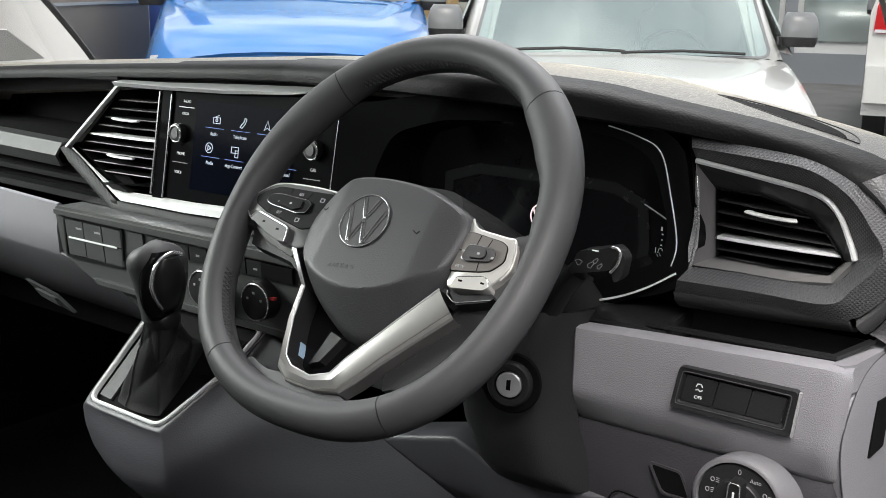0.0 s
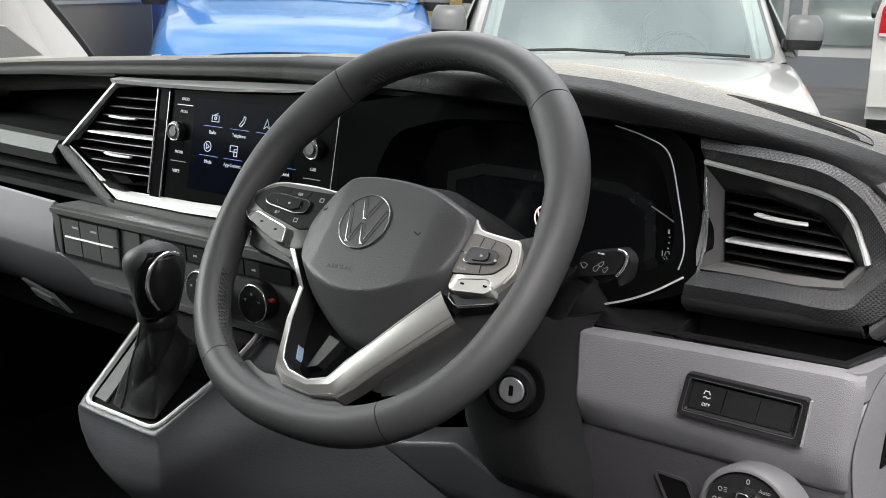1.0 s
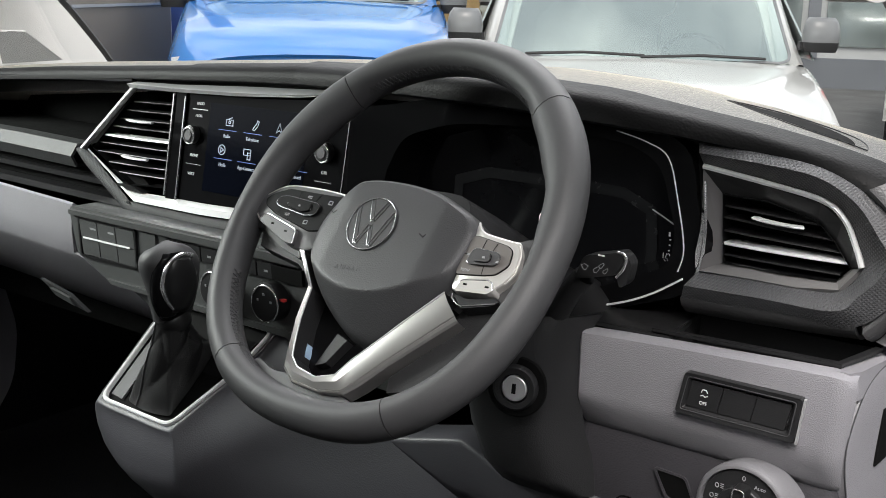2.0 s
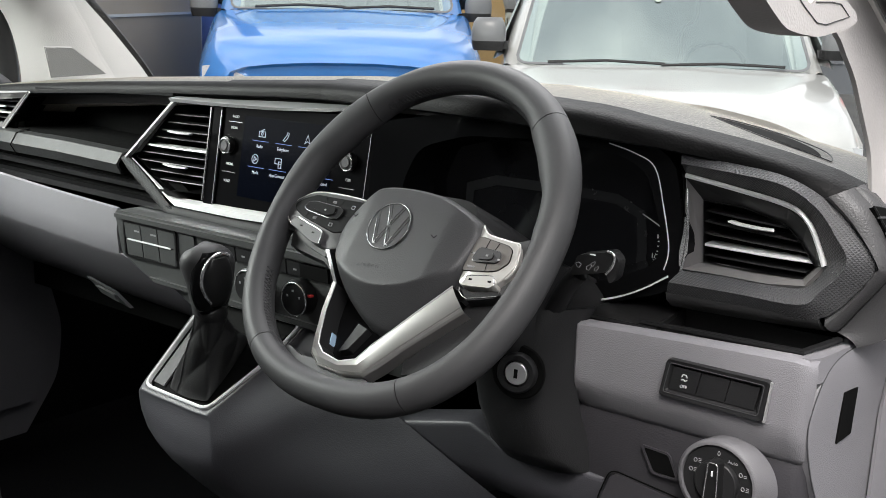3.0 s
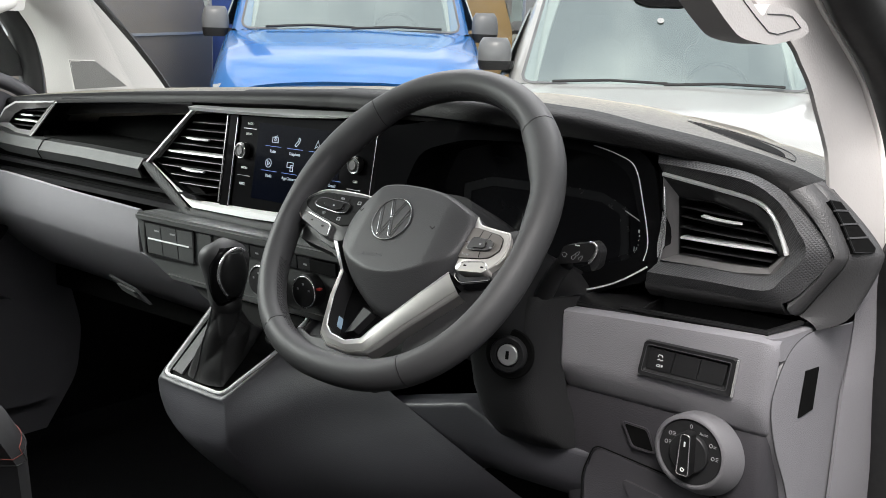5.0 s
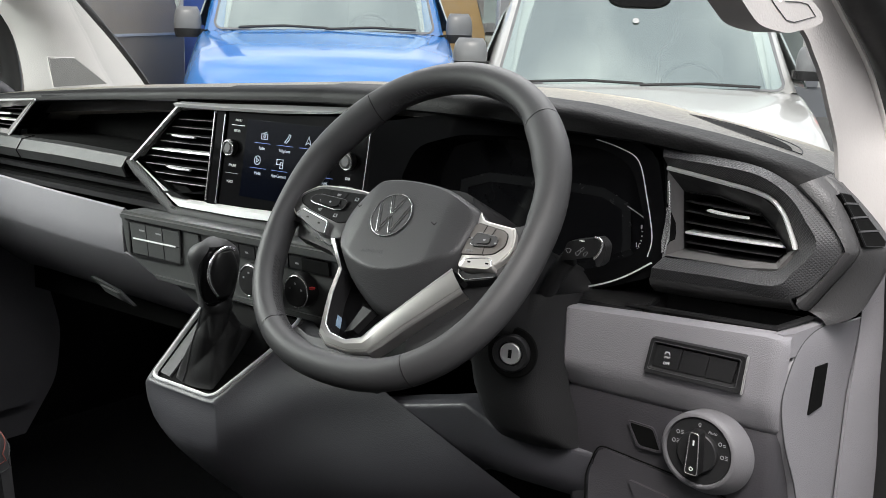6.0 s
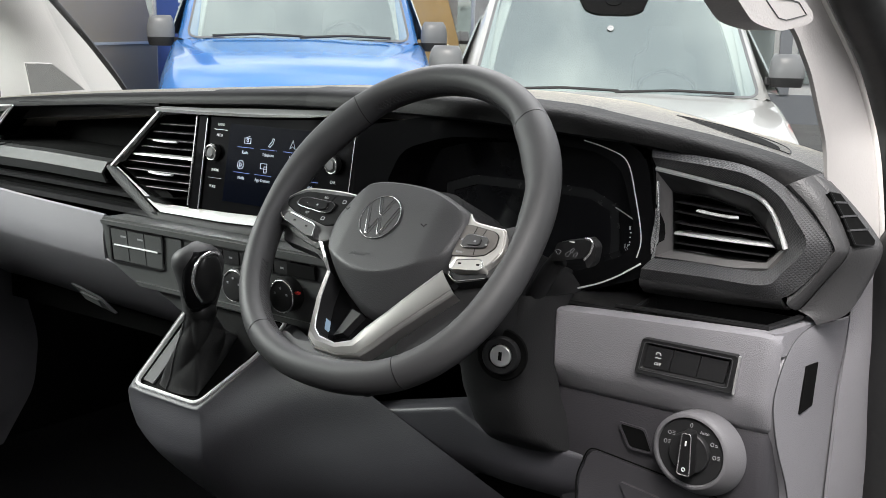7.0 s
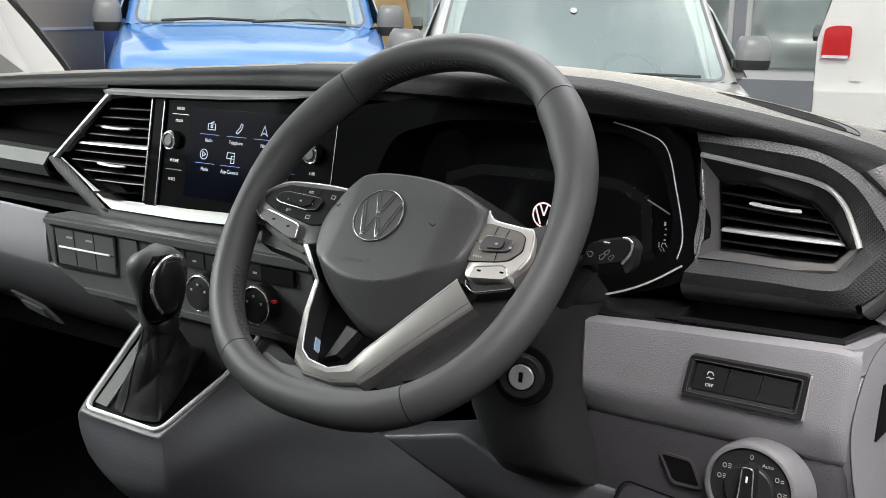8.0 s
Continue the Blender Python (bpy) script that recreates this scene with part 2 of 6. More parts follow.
def curve_points(pts, steps=6, closed=False):
    """A soft path through the points given."""
    pts = [Vector(p) for p in pts]
    n, out = len(pts), []
    for i in range(n if closed else n - 1):
        g = lambda k: pts[k % n] if closed else pts[min(max(k, 0), n - 1)]
        p0, p1, p2, p3 = g(i - 1), g(i), g(i + 1), g(i + 2)
        for s in range(steps):
            t = s / steps
            out.append(0.5 * ((2 * p1) + (p2 - p0) * t + (2 * p0 - 5 * p1 + 4 * p2 - p3) * t * t + (3 * p1 - p0 - 3 * p2 + p3) * t ** 3))
    if not closed:
        out.append(pts[-1])
    return out


def soft2(pts, steps=5, closed=True):
    return [(p.x, p.y) for p in curve_points([(u, v, 0) for u, v in pts], steps, closed)]


def rounded(pts, r, steps=4):
    """A polygon of (u, v) with its corners rounded."""
    out, n = [], len(pts)
    for i in range(n):
        a, p, b = (Vector(pts[k % n]) for k in (i - 1, i, i + 1))
        d0, d1 = (a - p), (b - p)
        k = min(r, d0.length * 0.45, d1.length * 0.45)
        s, e = p + d0.normalized() * k, p + d1.normalized() * k
        for j in range(steps + 1):
            t = j / steps
            q = s * (1 - t) ** 2 + p * 2 * t * (1 - t) + e * t * t
            out.append((q.x, q.y))
    return out


def turned(profile, centre, axis, seg=32, bm=None):
    """A lathe-turned form: (radius, height) pairs along an axis."""
    bm = bm or bmesh.new()
    axis = Vector(axis).normalized()
    q = axis.to_track_quat("Z", "Y")
    rows = []
    for r, h in profile:
        rows.append([Vector(centre) + q @ Vector((r * math.cos(2 * math.pi * i / seg), r * math.sin(2 * math.pi * i / seg), h)) for i in range(seg)])
    return loft(rows, closed=True, caps=True, bm=bm)


def lettering(body, size, m, mat, parent, depth=0.0002, align="CENTER", name="lettering", squash=1.0, spacing=1.0):
    data = bpy.data.curves.new(name, "FONT")
    data.body, data.size, data.extrude, data.align_x, data.align_y = body, size, depth, align, "CENTER"
    data.space_character = spacing
    temp = new(name + "_form", data)
    mesh = bpy.data.meshes.new_from_object(temp.evaluated_get(bpy.context.evaluated_depsgraph_get()))
    bpy.data.objects.remove(temp)
    bpy.data.curves.remove(data)
    mesh.transform(m @ Matrix.Diagonal((squash, 1, 1, 1)))
    mesh.materials.clear()
    mesh.materials.append(mat)
    ob = new(name, mesh)
    ob.parent = parent
    return ob


def facing(origin, right, up):
    """A pose whose x runs along right and whose z stands off the surface."""
    right, up = Vector(right).normalized(), Vector(up).normalized()
    out = right.cross(up).normalized()
    up = out.cross(right)
    return Matrix.Translation(origin) @ Matrix((right, up, out)).transposed().to_4x4()


def interp(x, xs, ys):
    return float(np.interp(x, xs, ys))


# ---- ground ----
bm = bmesh.new()
bmesh.ops.create_grid(bm, x_segments=8, y_segments=8, size=400)
tagged(part("ground", bm, ASPHALT), "grey asphalt of the vehicle yard", "ground", kind="structure")

# unseen dark walls added behind the open door to cut low light and reflections
UNSEEN_WALL = material("unseen_dark_wall", (0.06, 0.06, 0.062), 0.85, vary=0.2, vary_scale=1.0, grain=0.003, grain_scale=60)
for x0, x1, y0, y1, word in ((3.4, 3.6, -6.0, 1.5, "yard_side"), (-5.0, 3.4, -6.2, -6.0, "yard_back")):
    bm = box(x0, x1, y0, y1, lambda u, v, w: Vector((u, v, w)), 0.0, 2.7)
    tagged(part("wall_" + word, bm, UNSEEN_WALL), "plain dark wall added out of view to block low light", "wall", kind="structure")

# ---- cab shell of the van in which the dash stands ----
cab = upright(0)
bm = bmesh.new()
box(-0.86, 0.80, -1.5, 0.95, lambda u, v, w: Vector((u, v, w)), 0.004, 0.62, bm)
tagged(part("floor", bm, CARPET), "black carpeted cab floor", "floor", kind="structure")
bm = bmesh.new()
box(-0.84, 0.80, 0.60, 1.20, cab, -0.66, -0.62, bm)
tagged(part("wall_front", bm, CARPET), "black carpeted footwell bulkhead under the dash", "wall", kind="structure")
for side, word in ((-0.84, "left"), (0.80, "right")):
    bm = box(0.30 if side < 0 else 0.44, 0.66, 0.56, 1.26, lambda u, v, w: Vector((side + w, u, v)), -0.02, 0.02)
    tagged(part("wall_" + word, bm, CARPET), "black carpeted kick panel beside the footwell", "wall", kind="structure")
# unseen cab sides behind the doors, added to keep light off the lower dash
for x0, y1, word in ((-0.86, -0.80, "left"), (0.80, -0.98, "right")):
    bm = box(x0, x0 + 0.06, 0.56, 1.92, lambda u, v, w: Vector((u, w, v)), -1.50, y1)
    tagged(part("wall_rear_" + word, bm, DARK_GREY), "dark grey cab side added out of view to cut light", "wall", kind="structure")
bm = bmesh.new()
box(-0.86, 0.84, 0.60, 1.95, cab, 1.50, 1.54, bm)
tagged(part("wall_back", bm, DARK_GREY), "dark grey wall behind the seats", "wall", kind="structure")
bm = sheet([[Vector((x, y, 1.90 + 0.05 * (1 - (x / 0.85) ** 2) - 0.09 * max(0, y + 0.2) ** 1.5)) for x in np.linspace(-0.82, 0.80, 9)] for y in np.linspace(-1.52, 0.08, 9)], 0.03)
tagged(part("ceiling", bm, TRIM_WHITE, smooth=40), "pale cloth headlining of the cab", "ceiling", kind="structure")

# raked windscreen, from the dash to the header
screen_base = lambda x: Vector((x, 0.86 - 0.42 * (x / 0.78) ** 2, 1.285))
screen_top = lambda x: Vector((x * 0.90, 0.06 - 0.12 * (x / 0.78) ** 2, 1.895))
rows = [[screen_base(x).lerp(screen_top(x), k) + Vector((0, 0.035, 0.03)) * math.sin(math.pi * k) for x in np.linspace(-0.78, 0.78, 17)] for k in np.linspace(0, 1, 7)]
windscreen = thing("window_1", "clear raked windscreen above the dash", "windscreen", kind="structure")
pane = part("pane", sheet(rows, 0.004), GLASS, windscreen, smooth=40)
pane.visible_shadow = False


def pillar(side):
    """A-pillar trim: a curved pale shell from the dash end up to the roof."""
    s = side
    outer = [(0.80, 0.30, 1.18), (0.80, 0.32, 1.28), (0.80, 0.315, 1.37), (0.795, 0.285, 1.44), (0.785, 0.20, 1.53), (0.76, 0.0, 1.70), (0.73, -0.16, 1.86)]
    inner = [(0.745, 0.60, 1.22), (0.742, 0.55, 1.30), (0.735, 0.475, 1.383), (0.728, 0.41, 1.445), (0.715, 0.31, 1.535), (0.69, 0.11, 1.715), (0.66, -0.07, 1.87)]
    if s > 0:
        outer = [(0.80, 0.330, 1.180), (0.80, 0.311, 1.243), (0.792, 0.306, 1.309), (0.784, 0.307, 1.343), (0.778, 0.293, 1.373), (0.774, 0.261, 1.408), (0.772, 0.219, 1.436), (0.772, 0.165, 1.463), (0.772, 0.123, 1.486), (0.770, 0.02, 1.56), (0.74, -0.18, 1.86)]
        inner = [(0.768, 0.245, 1.230), (0.768, 0.225, 1.301), (0.768, 0.213, 1.333), (0.768, 0.201, 1.351), (0.768, 0.174, 1.380), (0.768, 0.149, 1.407), (0.768, 0.121, 1.428), (0.768, 0.092, 1.447), (0.768, 0.004, 1.483), (0.760, -0.09, 1.56), (0.72, -0.26, 1.87)]
    a, b = curve_points(outer, 4), curve_points(inner, 4)
    rows = []
    for p, q in zip(a, b):
        p, q = Vector((p.x * s, p.y, p.z)), Vector((q.x * s, q.y, q.z))
        row = []
        for k in np.linspace(0, 1, 9):
            bulge = Vector((-s * (0.018 if s < 0 else 0.004), -0.012 if s < 0 else -0.002, 0.0)) * math.sin(math.pi * k)
            row.append(p.lerp(q, k) + bulge)
        rows.append(row)
    return rows, a, b


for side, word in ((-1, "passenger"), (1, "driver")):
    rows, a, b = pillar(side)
    # driver's side: same trim in a greyer tone, shade put into its colour
    post = tagged(part("pillar_" + word, sheet(rows, 0.012 if side < 0 else 0.004), TRIM_WHITE if side < 0 else HANDLE_SHADED_PILLAR, smooth=50),
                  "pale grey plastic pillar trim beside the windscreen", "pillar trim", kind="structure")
    if side < 0:
        seal = [Vector((-p.x - 0.022, p.y - 0.018, p.z)) for p in a]
        part("door_seal", sweep(seal, oval(0.020, 0.026, 8), (-1, -0.3, 0)), RUBBER, post, "black rubber door seal", smooth=60)
    else:
        seal = [Vector((p.x + 0.018, p.y + 0.032, p.z + 0.012)) for p in a]
        part("door_seal", sweep(seal, oval(0.026, 0.026, 10), (1, -0.3, 0)), RUBBER, post, "black rubber door seal", smooth=60)
        part("glass_edge", sweep([p + Vector((0.002, 0.002, 0.0)) for p in a], oval(0.0025, 0.003, 6), (1, -0.3, 0)), TRIM_WHITE, post, smooth=60)
    edge = [Vector((q.x * side, q.y + 0.006, q.z + 0.004)) for q in b]
    if side < 0:
        part("glass_edge", sweep(edge, oval(0.010, 0.010, 6), (-side, -0.5, 0.3)), RUBBER, post, "black windscreen edge strip", smooth=60)
        # triangular tweeter cover
        tri = [(-0.742, 0.345, 1.308), (-0.742, 0.335, 1.362), (-0.734, 0.385, 1.360), (-0.722, 0.445, 1.312)]
        c = sum((Vector(p) for p in tri), Vector()) / 4
        off = Vector((0.042, -0.026, 0.002))
        tri = [Vector(p) + off for p in tri]
        rim = sweep(tri, flat(0.0032, 0.003), (0.85, -0.5, 0.1), closed=True)
        speaker = part("speaker_frame", rim, TRIM_WHITE, post, bevel=0.001)
        part("speaker_mesh", prism([(0, 0), (1, 0), (2, 0), (3, 0)], lambda u, v, w: tri[int(u)] + Vector((0.85, -0.5, 0.1)) * w, -0.012, 0.0022), SPEAKER_CLOTH, speaker, "grey perforated speaker cover")

# ---- dash: soft top pad ----
CREST_X = [-0.80, -0.60, -0.38, 0.09, 0.25, 0.39, 0.51, 0.58, 0.70, 0.745, 0.80]
CREST_Z = [1.295, 1.315, 1.333, 1.363, 1.369, 1.371, 1.364, 1.352, 1.330, 1.319, 1.296]
LIP_X = [-0.80, -0.5, -0.2, 0.0, 0.2, 0.39, 0.57, 0.62, 0.66, 0.70, 0.735, 0.765, 0.79, 0.805]
LIP_Z = [1.281, 1.303, 1.324, 1.334, 1.341, 1.341, 1.331, 1.324, 1.318, 1.308, 1.290, 1.268, 1.238, 1.215]
NOSE_X = [-0.80, -0.70, 0.10, 0.22, 0.39, 0.56, 0.64, 0.80]
NOSE_Y = [0.235, 0.205, 0.205, 0.178, 0.160, 0.165, 0.186, 0.188]
dashboard = thing("dashboard", "long black and grey plastic van dashboard with silver trim", "dashboard")
rows = []
for x in np.linspace(-0.80, 0.7615, 66):
    zl, zc, yf = interp(x, LIP_X, LIP_Z), interp(x, CREST_X, CREST_Z), interp(x, NOSE_X, NOSE_Y)
    zc = max(zc, zl + 0.004)
    back = 0.84 - 0.40 * (x / 0.8) ** 2
    yc = max(0.295 if x > -0.3 else 0.295 - 0.04 * (-0.3 - x) / 0.5, yf + 0.075)
    rise, run = zc - zl, yc - yf
    steps = ((0.0, 0.03), (0.0005, 0.25), (0.002, 0.48), (0.006, 0.68), (0.013, 0.82), (0.024, 0.91), (0.042, 0.96), (run * 0.7, 0.99), (run, 1.0))
    front = [Vector((x, yf + dy, zl + rise * k)) for dy, k in steps]
    rows.append([Vector((x, yf + 0.05, zl - 0.004)), Vector((x, yf + 0.012, zl - 0.003))] + front + [
                 Vector((x, yc + 0.03, zc - 0.0018)), Vector((x, yc + 0.06, zc - 0.008)), Vector((x, max(back - 0.05, yc + 0.10), zc - 0.05)), Vector((x, max(back, yc + 0.14), zc - 0.085)), Vector((x, max(back, yc + 0.14), zc - 0.10)), Vector((x, yf + 0.05, min(zl - 0.008, zc - 0.04)))])
# painted glare of the top rolls lower over the front edge on the passenger's side
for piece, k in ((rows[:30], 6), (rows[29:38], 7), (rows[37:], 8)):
    part("top_pad", loft([r[k:] + r[:1] for r in piece]), PAD_GLARE, dashboard, "soft black grained dash top, paled by painted glare", smooth=50)
    part("hood_front", loft([r[:k + 1] for r in piece]), PAD_SHADE, dashboard, "front of the dash top with shade in its colour", smooth=50)
part("pad_end", prism([(p.y, p.z) for p in rows[-1]], lambda u, v, w: Vector((rows[-1][0].x + w, u, v)), -0.004, 0.0), PAD_GLARE, dashboard)
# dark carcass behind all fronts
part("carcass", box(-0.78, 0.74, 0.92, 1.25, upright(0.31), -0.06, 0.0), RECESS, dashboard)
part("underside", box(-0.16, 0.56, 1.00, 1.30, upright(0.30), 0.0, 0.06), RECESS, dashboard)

# oval defroster slot let into the pad on the driver's side
slot = thing("defroster_vent", "narrow black defroster slot in the dash top", "air vent")
line = [(0.578, 0.286), (0.610, 0.272), (0.655, 0.256), (0.700, 0.246), (0.722, 0.244)]
pad_z = lambda x, y: interp(x, CREST_X, CREST_Z) - 0.0012
path = curve_points([(x, y, pad_z(x, y) + 0.0012) for x, y in line], 6)
bow = [math.sin(math.pi * k / (len(path) - 1)) for k in range(len(path))]
far_side = [p + Vector((0.012, 0.032, -0.0008)) * w for p, w in zip(path, bow)]
part("surround", sweep(path + far_side[-2:0:-1], oval(0.0006, 0.0006, 6), (0, 0, 1), closed=True), BLACK, slot, "thin raised outline")
near = [p.lerp(q, 0.14) for p, q in zip(path, far_side)][2:-4]
wide = [p.lerp(q, 0.14 + 0.70 * math.sin(math.pi * k / (len(near) - 1)) ** 0.6) + Vector((0, 0, 0.0006)) for k, (p, q) in enumerate(zip(path[2:-4], far_side[2:-4]))]
part("slot", sheet([near, wide], 0.0012), RECESS, slot, "dark slot")

# ---- driver's cheek of the dash: ribbed rail round the outer vent ----
fine = lambda pts, n=5: [(p.x, p.y) for p in curve_points([(u, v, 0) for u, v in pts], n)]
ring = lambda pts, y: [Vector((u, y, v)) for u, v in fine(pts)]
rail_in = [(0.599, 1.3045), (0.658, 1.2965), (0.707, 1.288), (0.7265, 1.274), (0.738, 1.252), (0.7435, 1.236), (0.726, 1.2125), (0.690, 1.2085), (0.646, 1.2085), (0.601, 1.207)]
rail_mid = [(0.603, 1.3165), (0.6645, 1.313), (0.7067, 1.3075), (0.7368, 1.2915), (0.7559, 1.2689), (0.7682, 1.2455), (0.7471, 1.216), (0.7284, 1.2008), (0.6678, 1.2000), (0.598, 1.1984)]
rail_out = [(0.598, 1.3235), (0.6559, 1.3205), (0.7045, 1.3140), (0.7435, 1.2960), (0.7707, 1.2715), (0.7900, 1.2465), (0.7759, 1.2190), (0.7454, 1.1886), (0.690, 1.1850), (0.592, 1.182)]
part("vent_rail", loft([ring(rail_in, 0.215), ring(rail_in, 0.196), ring(rail_mid, 0.176)]), CARBON_LIT, dashboard, "black plastic rail with fine diagonal ribs", smooth=40)
part("vent_surround", loft([ring(rail_mid, 0.176), ring(rail_out, 0.186), ring(rail_out, 0.26)]), CARBON_LIT, dashboard, "ribbed black facet round the rail", smooth=30)
belly = [(0.592, 1.184), (0.66, 1.186), (0.70, 1.188), (0.745, 1.191)]
bm = sheet([[Vector((u, y, v + dz)) for u, v in belly] for y, dz in ((0.188, 0.002), (0.190, -0.004), (0.200, -0.012), (0.212, -0.0155), (0.26, -0.0165))], 0.004)
part("vent_belly", bm, PAD_SIDE, dashboard, smooth=50)
# grained band that carries the soft top round the vent, and the end cap towards the door
band_in = [(0.7394, 1.2995), (0.7560, 1.2855), (0.7712, 1.2718), (0.7905, 1.2465), (0.7885, 1.2400), (0.7765, 1.2180), (0.7640, 1.2020), (0.7505, 1.1880)]
band_out = [(0.7605, 1.3105), (0.7796, 1.2930), (0.7917, 1.2702), (0.8011, 1.2476), (0.7984, 1.2331), (0.7781, 1.2035), (0.7637, 1.1822), (0.7585, 1.1765)]
mix2 = lambda p, q, k: [(a + (c - a) * k, b + (d - b) * k) for (a, b), (c, d) in zip(p, q)]
bm = loft([ring(mix2(band_in, band_out, -0.8), 0.1905), ring(band_in, 0.188), ring(mix2(band_in, band_out, 0.25), 0.1815), ring(mix2(band_in, band_out, 0.6), 0.1835), ring(mix2(band_in, band_out, 0.9), 0.191), ring(band_out, 0.199), ring(band_out, 0.23)])
part("pad_band", bm, PAD_SIDE, dashboard, "soft black grained band round the vent", smooth=50)
cap_front = curve_points([(u - 0.0005, 0.1985, v) for u, v in band_out], 4)
cap_rear = curve_points([(0.7589, 0.205, 1.3105), (0.7701, 0.215, 1.3063), (0.7919, 0.230, 1.2834), (0.8160, 0.245, 1.2504), (0.8211, 0.245, 1.2339), (0.8106, 0.235, 1.1990), (0.7975, 0.225, 1.1730), (0.7760, 0.205, 1.1630)], 4)
cap_back = [p + Vector((-0.02, 0.05, -0.01)) for p in cap_rear]
rows = [[p + Vector((0, 0.004, 0)) for p in cap_front]] + [[p.lerp(q, k) + Vector((0.004, -0.001, 0.001)) * math.sin(math.pi * k) for p, q in zip(cap_front, cap_rear)] for k in np.linspace(0.03, 1, 7)] + [cap_back]
part("end_cap", loft(rows), PAD_SIDE, dashboard, "black grained dash end cap", smooth=50)
side_vent = thing("side_window_vent", "small black slatted side window vent in the dash end", "air vent")
cap_n = Vector((0.8645, -0.2916, 0.4094))
hole = [(0.7774, 0.1932, 1.2949), (0.7825, 0.2048, 1.2924), (0.8121, 0.2297, 1.2478), (0.8126, 0.2258, 1.2440), (0.8028, 0.2006, 1.2467), (0.7893, 0.1984, 1.2736)]
hole_at = lambda k, d: Vector(hole[k]) + cap_n * (0.0045 + d)
part("surround", sweep([hole_at(k, 0.0005) for k in range(6)], flat(0.0012, 0.002), cap_n, closed=True), BLACK, side_vent)
part("backing", prism([(k, 0) for k in range(6)], lambda u, v, w: hole_at(int(u), w), -0.006, 0.0016), RECESS, side_vent)
for p, q in (((0.7818, 0.1935, 1.2855), (0.7883, 0.2100, 1.2840)), ((0.7888, 0.1960, 1.2723), (0.7968, 0.2170, 1.2717)), ((0.7958, 0.1985, 1.2595), (0.8057, 0.2250, 1.2583))):
    part("slat", sweep([Vector(p) + cap_n * 0.0055, Vector(q) + cap_n * 0.0055], flat(0.0018, 0.003), cap_n), DARK_GREY, side_vent, "narrow grey slat")


def vane_vent(name, label, outline, at, slats, bright, tab, depth=0.045):
    """An air vent: a dark box behind an outline, level slats, one bright slat and sliding tabs."""
    vent = thing(name, label, "air vent", "dash air vents")
    part("housing", prism(outline, at, -depth - 0.01, -depth), RECESS, vent)
    walls = loft([[at(u, v, -depth) for u, v in outline], [at(u, v, 0.0) for u, v in outline]], closed=True)
    bmesh.ops.solidify(walls, geom=walls.faces[:], thickness=0.0015)
    part("sleeve", walls, SATIN_BLACK, vent)
    for k, (u0, v0, u1, v1) in enumerate(slats):
        hi = k == bright
        path = [at(u0 + (u1 - u0) * t, v0 + (v1 - v0) * t, -0.010 + (0.003 if hi else 0.0015) * math.sin(math.pi * t)) for t in np.linspace(0, 1, 7)]
        prof = [(-0.0009, -0.016), (0.0009, -0.016), (0.0013, 0.0035), (0.0009, 0.0058), (0.0, 0.0064), (-0.0010, 0.0056)] if not hi else [(-0.0014, -0.014), (0.0014, -0.014), (0.0018, 0.005), (0.0008, 0.0072), (-0.0015, 0.0066)]
        part("slat", sweep(path, prof, (0, -1, 0)), BRIGHT if hi else VANE, vent, "silver slat" if hi else "", smooth=50)
    for u0, v0, u1, v1 in tab:
        path = [at(u0 + (u1 - u0) * t, v0 + (v1 - v0) * t, 0.0015 + 0.0055 * math.sin(math.pi * t) ** 0.6) for t in np.linspace(0, 1, 7)]
        part("tab", sweep(path, [(-0.0010, -0.006), (0.0010, -0.006), (0.0017, -0.001), (0.0010, 0.0022), (0.0, 0.0028), (-0.0010, 0.0022), (-0.0017, -0.001)], (0, -1, 0)), BRIGHT, vent, "silver sliding tab", smooth=50)
    return vent


vent_at = upright(0.203)
right_outline = [(0.616, 1.279), (0.656, 1.278), (0.700, 1.267), (0.717, 1.251), (0.731, 1.232), (0.720, 1.219), (0.674, 1.2172), (0.621, 1.2182)]
right_vent = vane_vent("air_vent", "black slatted air vent in a silver frame by the driver's door", right_outline, vent_at,
                       [(0.618, 1.2684, 0.6995, 1.2633), (0.618, 1.2580, 0.7125, 1.2522), (0.618, 1.2464, 0.7228, 1.2431), (0.617, 1.2350, 0.731, 1.2350), (0.619, 1.2246, 0.722, 1.2240)],
                       3, [(0.646, 1.2625, 0.690, 1.2600)])
# its frame: silver above, grey plastic at the side and below
top_edge = curve_points([vent_at(u, v, 0.008) for u, v in [(0.600, 1.303), (0.658, 1.2950), (0.7055, 1.2866), (0.7250, 1.2733), (0.7365, 1.2517), (0.7424, 1.2363)]], 5)
part("trim_strip", sweep(top_edge, [(-0.0022, -0.004), (0.0022, -0.004), (0.0022, 0.002), (0, 0.0036), (-0.0022, 0.002)], (0, -1, 0)), BRIGHT, right_vent, "silver trim strip", smooth=50)
frame_pts = [(0.600, 1.301), (0.6025, 1.2090), (0.646, 1.2100), (0.690, 1.2098), (0.7255, 1.2140), (0.7420, 1.2360)]
slope_out = [vent_at(u, v, 0.007) for u, v in frame_pts]
slope_in = [vent_at(u, v, -0.004) for u, v in [(0.616, 1.279), (0.621, 1.2182), (0.646, 1.2180), (0.674, 1.2172), (0.720, 1.219), (0.731, 1.232)]]
part("frame", sheet([slope_out, slope_in], 0.004), VENT_GREY, right_vent, "grey plastic vent frame")
